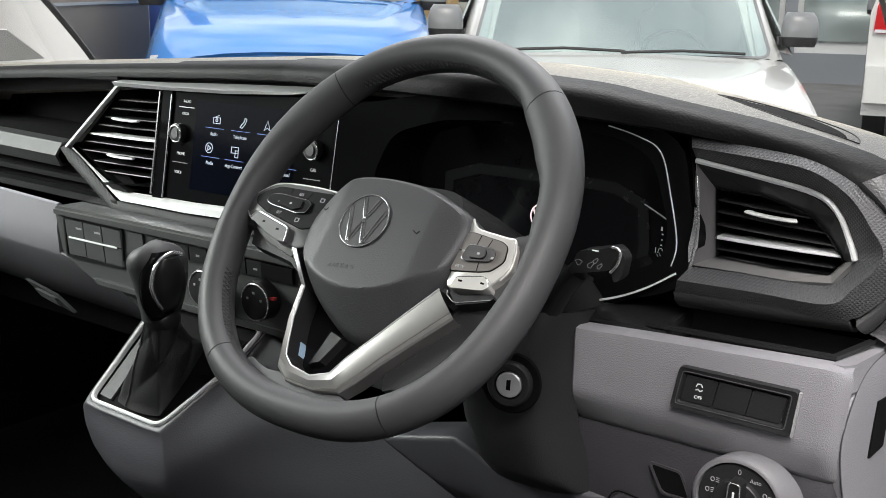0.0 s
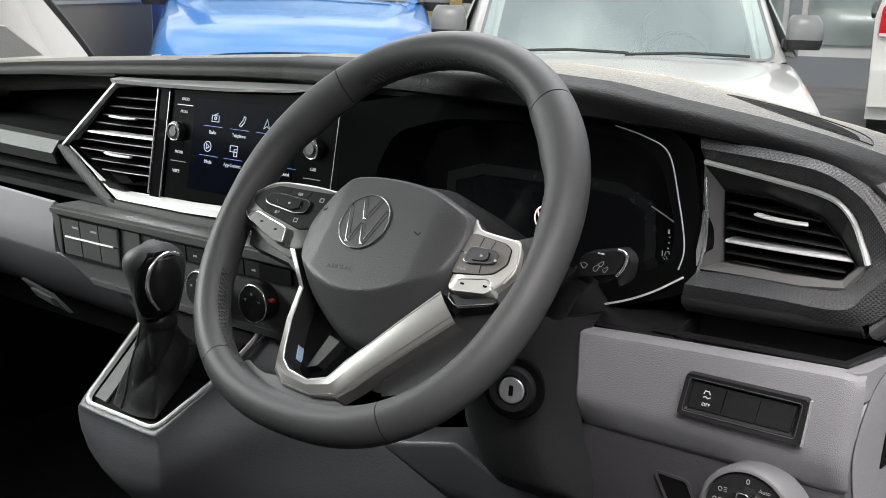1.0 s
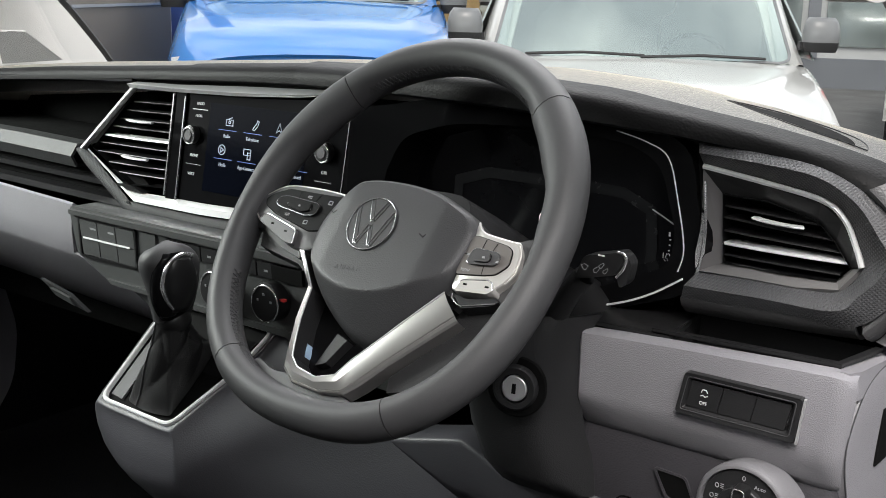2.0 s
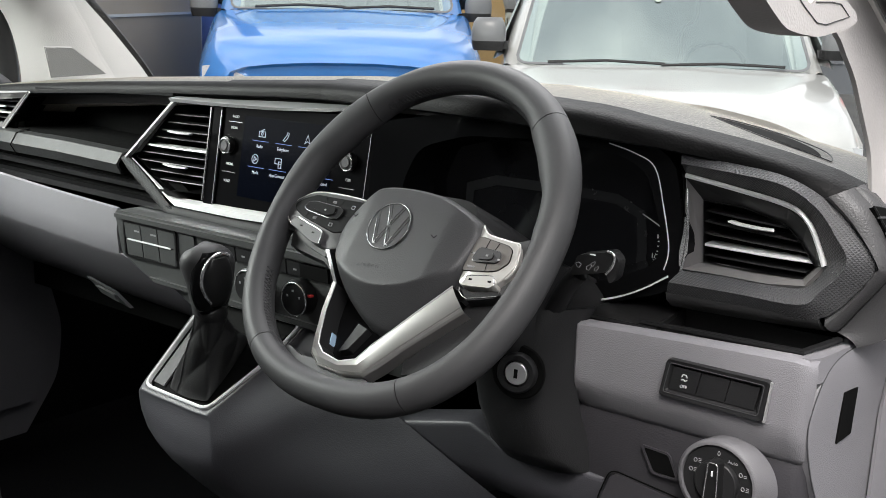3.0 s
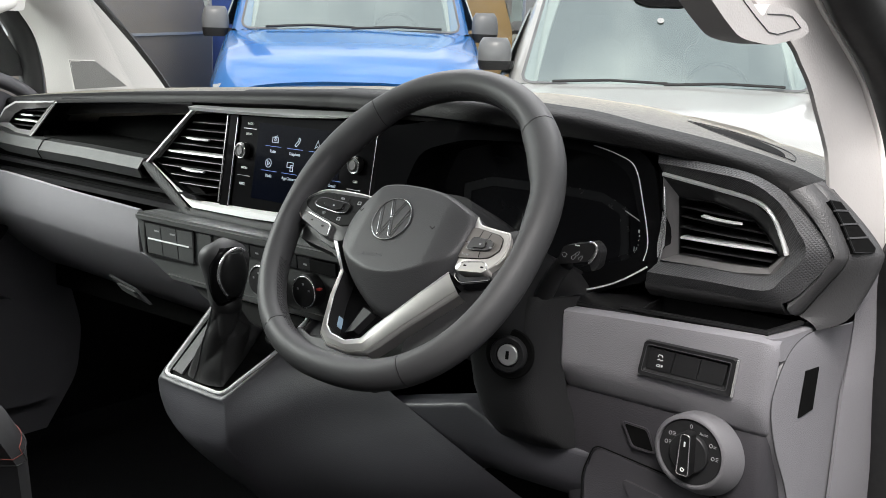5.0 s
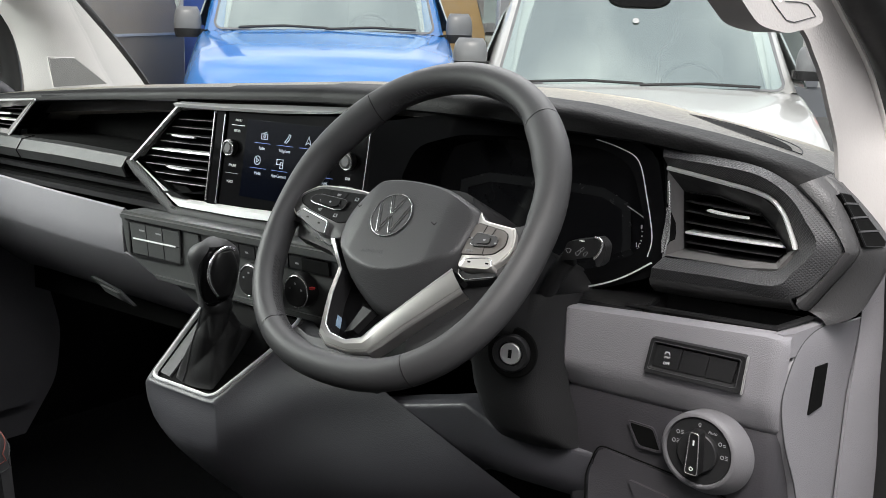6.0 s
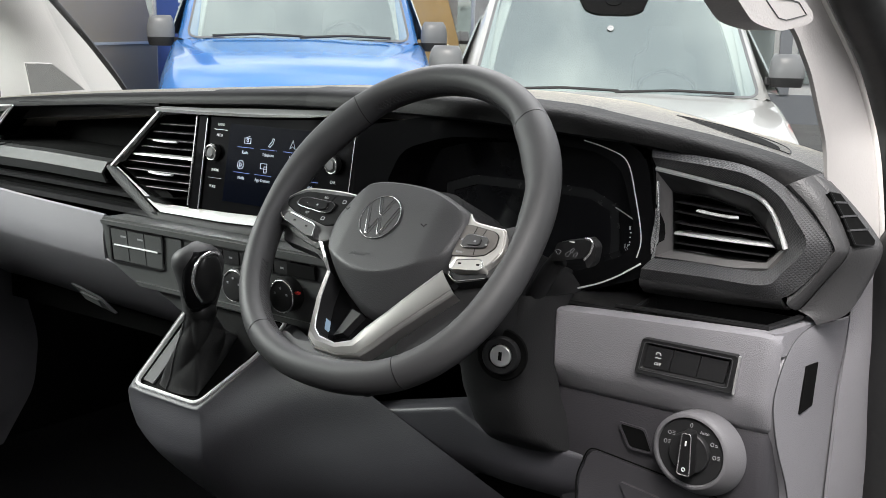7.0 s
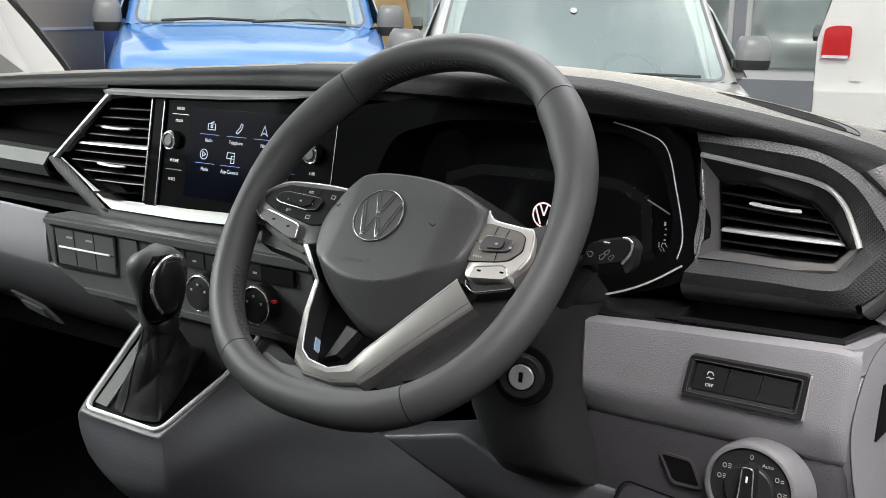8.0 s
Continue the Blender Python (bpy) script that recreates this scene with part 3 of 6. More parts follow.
part("frame_top", sheet([[vent_at(u, v, 0.006) for u, v in [(0.600, 1.302), (0.658, 1.294), (0.705, 1.2856), (0.7245, 1.2723), (0.7355, 1.2517), (0.7414, 1.2370)]],
                         [vent_at(u, v, -0.006) for u, v in [(0.616, 1.279), (0.656, 1.278), (0.690, 1.270), (0.700, 1.267), (0.717, 1.251), (0.731, 1.232)]]], 0.003), SATIN_BLACK, right_vent)

# ---- instrument cluster in its gloss black surround ----
cluster = thing("instrument_cluster", "unlit digital instrument display in a gloss black hood", "instrument cluster")
hood_out = [(0.188, 1.318), (0.30, 1.338), (0.44, 1.342), (0.55, 1.333), (0.588, 1.316), (0.602, 1.24), (0.598, 1.186), (0.50, 1.150), (0.36, 1.142), (0.23, 1.150), (0.178, 1.21)]
hood_in = [(0.262, 1.296), (0.33, 1.316), (0.44, 1.322), (0.53, 1.315), (0.561, 1.300), (0.580, 1.238), (0.574, 1.208), (0.49, 1.170), (0.38, 1.166), (0.28, 1.172), (0.232, 1.24)]
face_at = upright(0.196)
rowof = lambda pts, w: [face_at(u, v, w) for u, v in rounded(pts, 0.02, 3)]
inset = [(u * 0.93 + 0.030, v * 0.90 + 0.124) for u, v in hood_in]
bm = loft([rowof(hood_out, -0.06), rowof(hood_out, 0.0), rowof(hood_in, 0.004), rowof(hood_in, 0.0), rowof(inset, -0.038)], closed=True)
part("hood", bm, HOOD_GLOSS, cluster, "gloss black hood", smooth=30)
part("display", prism(rounded(inset, 0.02, 3), face_at, -0.0435, -0.038), CLUSTER_DIM, cluster, "dark display glass")
# faint step lines on the display
glass_at = lambda u, v, w: face_at(u + 0.0057, v + 0.0027, w + 0.012)
for pts in ([(0.300, 1.205), (0.302, 1.248), (0.340, 1.260), (0.419, 1.2604), (0.4724, 1.2600), (0.4985, 1.2589), (0.5283, 1.2458), (0.5315, 1.2076), (0.5295, 1.186)],):
    part("display_frame", sweep([glass_at(u, v, -0.0495) for u, v in pts], flat(0.011, 0.001), (0, -1, 0)), CLUSTER_BAND, cluster, "grey step round the display")
# lit round mark on the display
mark_at = lambda u, v: Vector((0.4225 + u, 0.2336, 1.2218 + v))
lit = part("lit_mark", sweep([mark_at(u, v) for u, v in oval(0.0125, 0.0125, 32)], oval(0.0009, 0.0004, 6), (0, -1, 0), closed=True), LIT_RING, cluster, "pale pink lit ring on the display", smooth=60)
for a, b in (((-0.0095, 0.0075), (-0.0040, -0.0095)), ((-0.0045, 0.0110), (0.0, -0.0005)), ((0.0045, 0.0110), (0.0, -0.0005)), ((0.0095, 0.0075), (0.0040, -0.0095))):
    part("lit_bar", sweep([mark_at(*a), mark_at(*b)], flat(0.0017, 0.0006), (0, -1, 0)), LIT_RING, lit)
# fuel gauge scale at the display's edge
part("gauge_mark", sweep([glass_at(u, v, -0.0488) for u, v in ((0.5296, 1.2473), (0.5428, 1.2410), (0.5530, 1.2358))], flat(0.0012, 0.0006), (0, -1, 0)), SILVER, cluster, "thin bright edge")
for u, v, tall in ((0.5487, 1.2260, 0.0040), (0.5498, 1.2209, 0.0012), (0.5495, 1.2156, 0.0012), (0.5491, 1.2103, 0.0012)):
    part("gauge_mark", box(u - 0.0008, u + 0.0008, v - tall / 2, v + tall / 2, glass_at, -0.0495, -0.0488), WHITE_MARK, cluster)
lettering("1/2", 0.0075, facing(glass_at(0.5467, 1.2047, -0.0488), (1, 0, 0), (0, 0, 1)), WHITE_MARK, cluster)
for u0, u1, v0, v1 in ((0.5420, 0.5452, 1.1872, 1.1926), (0.5458, 0.5466, 1.1880, 1.1920), (0.5414, 0.5458, 1.1862, 1.1868)):
    part("pump_symbol", box(u0, u1, v0, v1, glass_at, -0.0495, -0.0488), WHITE_MARK, cluster)
chrome_r = curve_points([face_at(u, v, 0.0055) for u, v in [(0.515, 1.326), (0.545, 1.319), (0.568, 1.307), (0.580, 1.27), (0.589, 1.228), (0.585, 1.206)]], 5)
part("chrome_line", sweep(chrome_r, flat(0.0010, 0.001), (0, -1, 0)), BRIGHT, cluster, "thin chrome edge line")
chrome_b = curve_points([face_at(u, v, 0.0055) for u, v in [(0.590, 1.200), (0.5627, 1.1820), (0.5346, 1.1683), (0.4976, 1.1562), (0.4838, 1.1550)]], 4)
part("chrome_line", sweep(chrome_b, flat(0.0018, 0.002), (0, -1, 0)), BRIGHT, cluster, "thin chrome edge line")
# folded gloss cheek between hood and vent
part("cheek", sheet([[face_at(0.590, 1.322, -0.004), face_at(0.606, 1.24, 0.002), face_at(0.600, 1.19, -0.004)], [face_at(0.598, 1.31, -0.012), face_at(0.612, 1.235, -0.004), face_at(0.606, 1.195, -0.010)]], 0.002), HOOD_GLOSS, cluster)

# bright sky reflections on the gloss cheek, built as chrome slivers
fold = [(0.6035, 1.262, 0.0), (0.6050, 1.245, 0.0028), (0.6035, 1.226, 0.0040), (0.6005, 1.212, 0.0)]
part("cheek_glint", sheet([[face_at(u - w, v, 0.004) for u, v, w in fold], [face_at(u + w, v, 0.002) for u, v, w in fold]], 0.001), CHROME, cluster, "chrome sliver shaped as a sky reflection beside the hood", smooth=50)
part("cheek_streak", sweep(curve_points([face_at(0.6005, 1.290, -0.002), face_at(0.6065, 1.250, 0.003), face_at(0.6045, 1.222, 0.003), face_at(0.5985, 1.198, -0.001)], 4), oval(0.0016, 0.0016, 6), (0, -1, 0)), CHROME, cluster, "chrome line shaped as a sky reflection on the hood", smooth=60)

# ---- centre: vent, touch screen and their silver frame ----
C = fascia
centre = part("centre_panel", prism([(-0.30, 1.222), (-0.198, 1.318), (0.20, 1.334), (0.188, 1.185), (-0.19, 1.172)], C, -0.075, -0.05), RECESS, dashboard)
left_outline = [(-0.286, 1.226), (-0.205, 1.306), (-0.130, 1.306), (-0.130, 1.190), (-0.20, 1.186)]
slats = []
lefts = [(-0.212, 1.293), (-0.226, 1.281), (-0.238, 1.269), (-0.250, 1.258), (-0.268, 1.245), (-0.280, 1.234), (-0.280, 1.222), (-0.255, 1.210), (-0.230, 1.199)]
for k, (u, v) in enumerate(lefts):
    slats.append((u, v, -0.130, v + 0.002))
centre_vent = vane_vent("air_vent", "black slatted centre air vent beside the touch screen", left_outline, C, slats, 4,
                        [(-0.215, 1.2695, -0.165, 1.2695), (-0.218, 1.2225, -0.168, 1.2215)])
part("divider", box(-0.128, -0.108, 1.178, 1.312, C, -0.045, -0.002), PIANO, centre_vent, "gloss black upright", bevel=0.0015)
part("divider_edge", sweep([C(-0.129, 1.182, -0.001), C(-0.129, 1.310, -0.001)], flat(0.002, 0.003), (0, -1, 0)), CHROME, centre_vent, "thin chrome edge")
part("divider_edge", sweep([C(-0.107, 1.180, -0.001), C(-0.107, 1.308, -0.001)], flat(0.0018, 0.002), (0, -1, 0)), CHROME, centre_vent, "thin chrome edge")

trim = thing("centre_trim", "satin silver frame round the centre vent and screen", "trim")
band = sheet([[C(u, v, 0.0) for u, v in [(-0.205, 1.320), (-0.12, 1.322), (0.0, 1.328), (0.10, 1.332), (0.20, 1.336)]],
              [C(u, v, 0.014) for u, v in [(-0.208, 1.3175), (-0.12, 1.318), (0.0, 1.321), (0.10, 1.326), (0.20, 1.3345)]],
              [C(u, v, 0.011) for u, v in [(-0.206, 1.3125), (-0.12, 1.3135), (0.0, 1.317), (0.10, 1.3230), (0.20, 1.3335)]]], 0.003)
part("top_band", band, SILVER, trim, "broad silver upper band", smooth=40)
diag = [C(u, v, 0.003) for u, v in [(-0.206, 1.314), (-0.305, 1.224)]]
part("edge_strip", sweep(diag, [(-0.0017, -0.006), (0.0017, -0.006), (0.0017, 0.003), (-0.0017, 0.003)], (0, -1, 0)), BRIGHT, trim)
swell = (0.12, 0.18, 0.40, 0.9, 1.0, 1.0, 1.0)
low = [(-0.296, 1.2235), (-0.245, 1.1995), (-0.200, 1.1785), (-0.178, 1.1762), (-0.05, 1.178), (0.08, 1.183), (0.19, 1.190)]
bm = sheet([[C(u, v + 0.002 * k, -0.006 * k) for (u, v), k in zip(low, swell)], [C(u, v - 0.001 * k, 0.008 * k) for (u, v), k in zip(low, swell)], [C(u, v - 0.009 * k, 0.008 * k) for (u, v), k in zip(low, swell)]], 0.003)
part("lower_band", bm, BRIGHT, trim, "broad silver lower band", smooth=25)
# ribbed rail below
rail = [(-0.312, 1.222), (-0.290, 1.206), (-0.192, 1.154), (-0.05, 1.154), (0.08, 1.158), (0.20, 1.166)]
up_e = [(-0.306, 1.226), (-0.282, 1.218), (-0.190, 1.166), (-0.05, 1.167), (0.08, 1.171), (0.20, 1.179)]
bm = sheet([[C(u, v, 0.004) for u, v in up_e], [C(u * 0.5 + a * 0.5, v * 0.5 + b * 0.5, 0.009) for (u, v), (a, b) in zip(up_e, rail)], [C(u, v, 0.009) for u, v in rail], [C(u, v - 0.005, -0.01) for u, v in rail]], 0.004)
part("ribbed_rail", bm, CARBON_SHADED, dashboard, "black ribbed rail under the centre frame", smooth=40)

# touch screen unit
unit = thing("touch_screen", "gloss black infotainment touch screen with a lit menu", "touch screen")
part("glass_front", prism(rounded([(-0.104, 1.180), (0.182, 1.190), (0.182, 1.328), (-0.104, 1.312)], 0.004, 2), C, -0.020, -0.004), PIANO, unit, "gloss black glass front", bevel=0.001)
part("display", box(-0.062, 0.108, 1.196, 1.304, C, -0.004, -0.0034), SCREEN, unit, "dark blue lit display")
out = (C(0, 1.3, 0) - C(0, 1.2, 0)).normalized()
place = lambda u, v, w=-0.0032: facing(C(u, v, w), (1, 0, 0), out)
for u, v, word in ((-0.027, 1.266, "Radio"), (0.018, 1.266, "Telephone"), (-0.030, 1.231, "Media"), (0.012, 1.231, "App-Connect"), (0.062, 1.266, "Nav"), (0.098, 1.231, "Sound")):
    lettering(word, 0.0062, place(u, v), SCREEN_LIT, unit, squash=0.85)
    part("menu_line", box(u - 0.016, u + 0.016, v + 0.0068, v + 0.0074, C, -0.0034, -0.0030), SCREEN_BLUE, unit)
icon = lambda pts, closed=False: part("menu_icon", sweep([C(u, v, -0.003) for u, v in pts], flat(0.0009, 0.0006), (0, -1, 0), closed=closed), SCREEN_LIT, unit)
u, v = -0.024, 1.283
icon([(u - 0.006, v - 0.004), (u + 0.006, v - 0.004), (u + 0.006, v + 0.003), (u - 0.006, v + 0.003)], True)
icon([(u - 0.004, v + 0.003), (u + 0.004, v + 0.006)])
icon([(u + r, v + s) for r, s in oval(0.0018, 0.0018, 8)], True)
u, v = 0.022, 1.283
icon([(u - 0.005, v - 0.005), (u - 0.002, v - 0.006), (u + 0.003, v - 0.001), (u + 0.005, v + 0.005), (u + 0.002, v + 0.006), (u + 0.001, v + 0.002), (u - 0.003, v - 0.002)], True)
u, v = -0.033, 1.249
icon([(u + r, v + s) for r, s in oval(0.006, 0.006, 16)], True)
icon([(u - 0.002, v - 0.003), (u + 0.003, v), (u - 0.002, v + 0.003)], True)
u, v = 0.012, 1.249
icon([(u - 0.006, v - 0.002), (u + 0.006, v - 0.002), (u + 0.006, v + 0.005), (u - 0.006, v + 0.005)], True)
icon([(u + 0.001, v - 0.007), (u + 0.006, v - 0.007), (u + 0.006, v + 0.001), (u + 0.001, v + 0.001)], True)
u, v = 0.062, 1.283
icon([(u - 0.005, v - 0.005), (u, v + 0.006), (u + 0.005, v - 0.005), (u, v - 0.002)], True)
for u, v, word in ((-0.080, 1.301, "RADIO"), (-0.081, 1.286, "MEDIA"), (-0.083, 1.237, "PHONE"), (-0.085, 1.214, "VOICE"), (0.140, 1.286, "APP"), (0.140, 1.241, "CAR")):
    lettering(word, 0.0052, place(u, v), WHITE_MARK, unit, squash=0.85)
for u0, u1, v in ((-0.094, -0.066, 1.2935), (-0.097, -0.069, 1.2255), (0.126, 0.152, 1.2935), (0.126, 0.152, 1.230)):
    part("key_line", box(u0, u1, v, v + 0.0009, C, -0.004, -0.0032), CHROME, unit)
for u, v in ((-0.088, 1.262), (0.140, 1.264)):
    axis = Vector((0, -1, 0.17))
    knob = part("knob", turned([(0.0115, 0.0), (0.0115, 0.007), (0.0110, 0.0088), (0.0098, 0.0090)], C(u, v, -0.004), axis, 32), SATIN_BLACK, unit, "black rotary knob with a chrome ring", smooth=40)
    part("knob_face", turned([(0.0062, 0.0), (0.0060, 0.0012)], C(u, v, 0.0050), axis, 24), GREY_SMOOTH, knob, "grey knob face", smooth=40)
    ringpts = [C(u, v, 0.0050) + Vector((r, 0, s)) for r, s in oval(0.0101, 0.0101, 28)]
    part("knob_ring", sweep(ringpts, oval(0.0011, 0.0011, 6), axis, closed=True), CHROME, knob, "chrome ring", smooth=60)
part("side_line", sweep([C(0.168, 1.19, -0.0035), C(0.170, 1.322, -0.0035)], flat(0.0012, 0.001), (0, -1, 0)), CHROME, unit)
part("side_line", sweep([C(0.186, 1.19, -0.0035), C(0.190, 1.322, -0.0035)], flat(0.0012, 0.001), (0, -1, 0)), SATIN_BLACK, unit)

# ---- passenger side of the dash ----
far_at = upright(0.212)
tray = [(-0.560, 1.302), (-0.212, 1.318), (-0.306, 1.232), (-0.625, 1.240)]
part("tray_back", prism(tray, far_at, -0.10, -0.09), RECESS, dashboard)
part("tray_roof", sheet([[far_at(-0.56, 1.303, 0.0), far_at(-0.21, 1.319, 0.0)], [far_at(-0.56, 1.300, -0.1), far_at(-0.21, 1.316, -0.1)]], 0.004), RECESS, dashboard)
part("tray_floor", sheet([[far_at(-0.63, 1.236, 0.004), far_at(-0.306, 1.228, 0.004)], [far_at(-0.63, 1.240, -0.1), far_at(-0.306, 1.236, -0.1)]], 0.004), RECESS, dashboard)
part("tray_lip", sweep([far_at(-0.565, 1.306, 0.004), far_at(-0.208, 1.322, 0.004)], flat(0.004, 0.004), (0, -1, 0)), SATIN_BLACK, dashboard)
bm = sheet([[far_at(u, v + dv, w) for u, v in ((-0.775, 1.236), (-0.72, 1.224), (-0.64, 1.222), (-0.47, 1.222), (-0.312, 1.219))] for dv, w in ((0.012, 0.002), (0.010, 0.022), (-0.006, 0.034), (-0.022, 0.026), (-0.024, 0.0))], 0.004)
part("passenger_rail", bm, RAIL_BLACK, dashboard, "satin black padded rail", smooth=40)
part("rail_seam", sweep([far_at(-0.60, 1.2365, 0.0), far_at(-0.60, 1.232, 0.024), far_at(-0.60, 1.214, 0.036), far_at(-0.60, 1.197, 0.026)], flat(0.0012, 0.0012), (1, 0, 0)), RECESS, dashboard)
far_outline = [(-0.752, 1.250), (-0.726, 1.270), (-0.700, 1.280), (-0.610, 1.288), (-0.675, 1.240), (-0.72, 1.240)]
far_vent = vane_vent("air_vent", "black slatted air vent in a silver frame at the passenger end", far_outline, far_at,
                     [(-0.70, 1.277, -0.625, 1.279), (-0.725, 1.267, -0.638, 1.269), (-0.738, 1.257, -0.652, 1.258), (-0.742, 1.248, -0.664, 1.248)], 2, [(-0.70, 1.2685, -0.668, 1.269)])
loop = [(-0.775, 1.248), (-0.742, 1.277), (-0.705, 1.291), (-0.575, 1.300), (-0.667, 1.228), (-0.735, 1.228)]
part("frame", sheet([[far_at(u, v, 0.010) for u, v in loop + loop[:1]], [far_at(u, v, 0.0) for u, v in far_outline + far_outline[:1]]], 0.003), VENT_GREY, far_vent, "grey frame")
part("trim_strip", sweep([far_at(u, v, 0.011) for u, v in loop[:4]], flat(0.0035, 0.003), (0, -1, 0)), SILVER, far_vent, "silver trim strip")
part("trim_strip", sweep([far_at(u, v, 0.011) for u, v in loop[3:5]], flat(0.004, 0.003), (0, -1, 0)), SILVER, far_vent, "silver trim strip")
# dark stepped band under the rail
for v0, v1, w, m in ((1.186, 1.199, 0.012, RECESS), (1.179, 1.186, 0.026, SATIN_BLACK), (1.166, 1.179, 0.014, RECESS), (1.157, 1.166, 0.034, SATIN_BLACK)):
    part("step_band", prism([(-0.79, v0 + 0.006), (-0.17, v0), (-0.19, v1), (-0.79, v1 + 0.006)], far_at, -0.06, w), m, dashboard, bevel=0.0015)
# pale lower panel and glovebox
lower = [(-0.782, 1.166, 0.165), (-0.66, 1.172, 0.150), (-0.45, 1.163, 0.146), (-0.268, 1.156, 0.146)]
rows = []
for dz, dy in ((-0.022, 0.045), (-0.001, 0.008), (0.002, 0.004), (0.0, 0.0), (-0.035, -0.002), (-0.066, 0.0), (-0.075, 0.005), (-0.094, 0.020), (-0.12, 0.042), (-0.165, 0.090), (-0.20, 0.140), (-0.22, 0.20)):
    grow = interp(dz, [-0.22, -0.12, -0.094, -0.075, -0.066, 0.01], [0.20, 0.19, 0.15, 0.04, 0.0, 0.0])
    rows.append([Vector((x + (grow if i == 3 else grow * 0.4 if i == 2 else 0), y + dy, z + dz)) for i, (x, z, y) in enumerate(lower)])
part("glovebox_panel", sheet([[p for p in curve_points(r, 4)] for r in rows], 0.006), GREY, dashboard, "grey plastic passenger panel", smooth=40)
glove = thing("glovebox_latch", "grey recessed glovebox latch", "latch")
latch_at = lambda u, v, w: Vector((u, 0.168 - w + (1.03 - v) * 0.45, v))
part("recess", prism([(-0.385, 1.030), (-0.325, 1.016), (-0.298, 0.992), (-0.352, 1.004)], latch_at, -0.004, 0.002), DARK_GREY, glove, bevel=0.001)
part("lever", prism([(-0.362, 1.020), (-0.322, 1.012), (-0.316, 1.000), (-0.354, 1.009)], latch_at, 0.002, 0.007), CLIMATE, glove, bevel=0.002)

# ---- climate and switch panel ----
clim_at = lambda u, v, w: Vector((u, 0.147 - w - (v - 1.10) * 0.10, v))
panel = thing("climate_panel", "dark grey centre panel with buttons and rotary heater dials", "control panel")
part("plate", prism(rounded([(-0.268, 1.156), (0.19, 1.158), (0.19, 1.060), (-0.150, 1.060), (-0.205, 1.064), (-0.262, 1.090)], 0.010), clim_at, -0.05, 0.0), CLIMATE, panel, "dark grey panel front", bevel=0.003)
part("upper_step", prism([(-0.262, 1.152), (0.19, 1.156), (0.19, 1.146), (-0.262, 1.146)], clim_at, 0.0, 0.006), CLIMATE, panel, bevel=0.002)
part("lower_step", prism([(-0.20, 1.066), (0.19, 1.064), (0.19, 1.056), (-0.19, 1.060)], clim_at, -0.02, 0.004), CLIMATE, panel, bevel=0.0015)
frame_b = [(-0.246, 1.143), (-0.128, 1.144), (-0.134, 1.092), (-0.250, 1.090)]
part("button_frame", sweep([clim_at(u, v, 0.001) for u, v in rounded(frame_b, 0.006)], flat(0.003, 0.004), (0, -1, 0), closed=True), SATIN_BLACK, panel, smooth=40)
for i in range(3):
    for j in range(2):
        u, v = -0.244 + i * 0.0382, 1.0935 + j * 0.0245
        part("button", box(u, u + 0.0362, v, v + 0.023, clim_at, -0.002, 0.003), CLIMATE, panel, bevel=0.001)
part("button_line", sweep([clim_at(-0.238, 1.1172, 0.0042), clim_at(-0.140, 1.1178, 0.0042)], flat(0.0022, 0.001), (0, -1, 0)), WHITE_MARK, panel, "thin bright line")
for u0 in (-0.222, -0.184):
    part("button_mark", box(u0, u0 + 0.012, 1.130, 1.1325, clim_at, 0.003, 0.0033), GREY_MARK, panel)
part("blank_button", box(-0.116, -0.088, 1.096, 1.143, clim_at, -0.001, 0.003), CLIMATE, panel, bevel=0.002)
for i in range(7):
    u = -0.066 + i * 0.032
    part("button", box(u, u + 0.0295, 1.124, 1.142, clim_at, -0.002, 0.0035), BLACK, panel, bevel=0.0015)
    part("button_mark", box(u + 0.011, u + 0.017, 1.131, 1.1335, clim_at, 0.0035, 0.0038), GREY_MARK, panel)
part("slot", box(0.118, 0.166, 1.124, 1.142, clim_at, -0.004, 0.0045), RECESS, panel, "dark card slot")
for u, v, red in ((0.118, 1.098, True), (0.030, 1.098, False)):
    ax = Vector((0, -1, 0.10))
    dial = part("dial", turned([(0.023, 0.0), (0.0235, 0.014), (0.0215, 0.019), (0.020, 0.0195), (0.0, 0.019)][:-1], clim_at(u, v, 0), ax, 40), SATIN_BLACK, panel, "black rotary heater dial with a chrome ring", smooth=40)
    loopd = [clim_at(u, v, 0.0185) + Vector((r, 0, s)) for r, s in oval(0.0208, 0.0208, 40)]
    part("dial_ring", sweep(loopd, oval(0.0012, 0.0012, 6), ax, closed=True), CHROME, dial, "chrome ring", smooth=60)
    for k in range(5):
        a = math.pi / 2 + k * 2 * math.pi / 5
        part("dial_mark", box(u + 0.011 * math.cos(a) - 0.0013, u + 0.011 * math.cos(a) + 0.0013, v + 0.011 * math.sin(a) - 0.0013, v + 0.011 * math.sin(a) + 0.0013, clim_at, 0.019, 0.0199), GREY_MARK, dial)
    if red:
        part("dial_mark", box(u + 0.0205, u + 0.027, v + 0.006, v + 0.009, clim_at, 0.010, 0.0155), RED_MARK, dial, "red mark")
part("lower_plate", prism([(-0.19, 1.064), (0.30, 1.062), (0.30, 1.02), (-0.10, 1.02)], clim_at, -0.06, -0.012), CLIMATE, panel, bevel=0.003)

# ---- gear console ----
console = thing("gear_console", "grey plastic console carrying the gear lever", "console")
slope = lambda u, v, w: Vector((u, 0.045 + v * 0.743 - w * 0.669, 0.956 + v * 0.669 + w * 0.743))
rim_out = rounded([(-0.077, 0.007), (0.044, 0.005), (0.087, 0.090), (0.10, 0.150), (-0.075, 0.150)], 0.012)
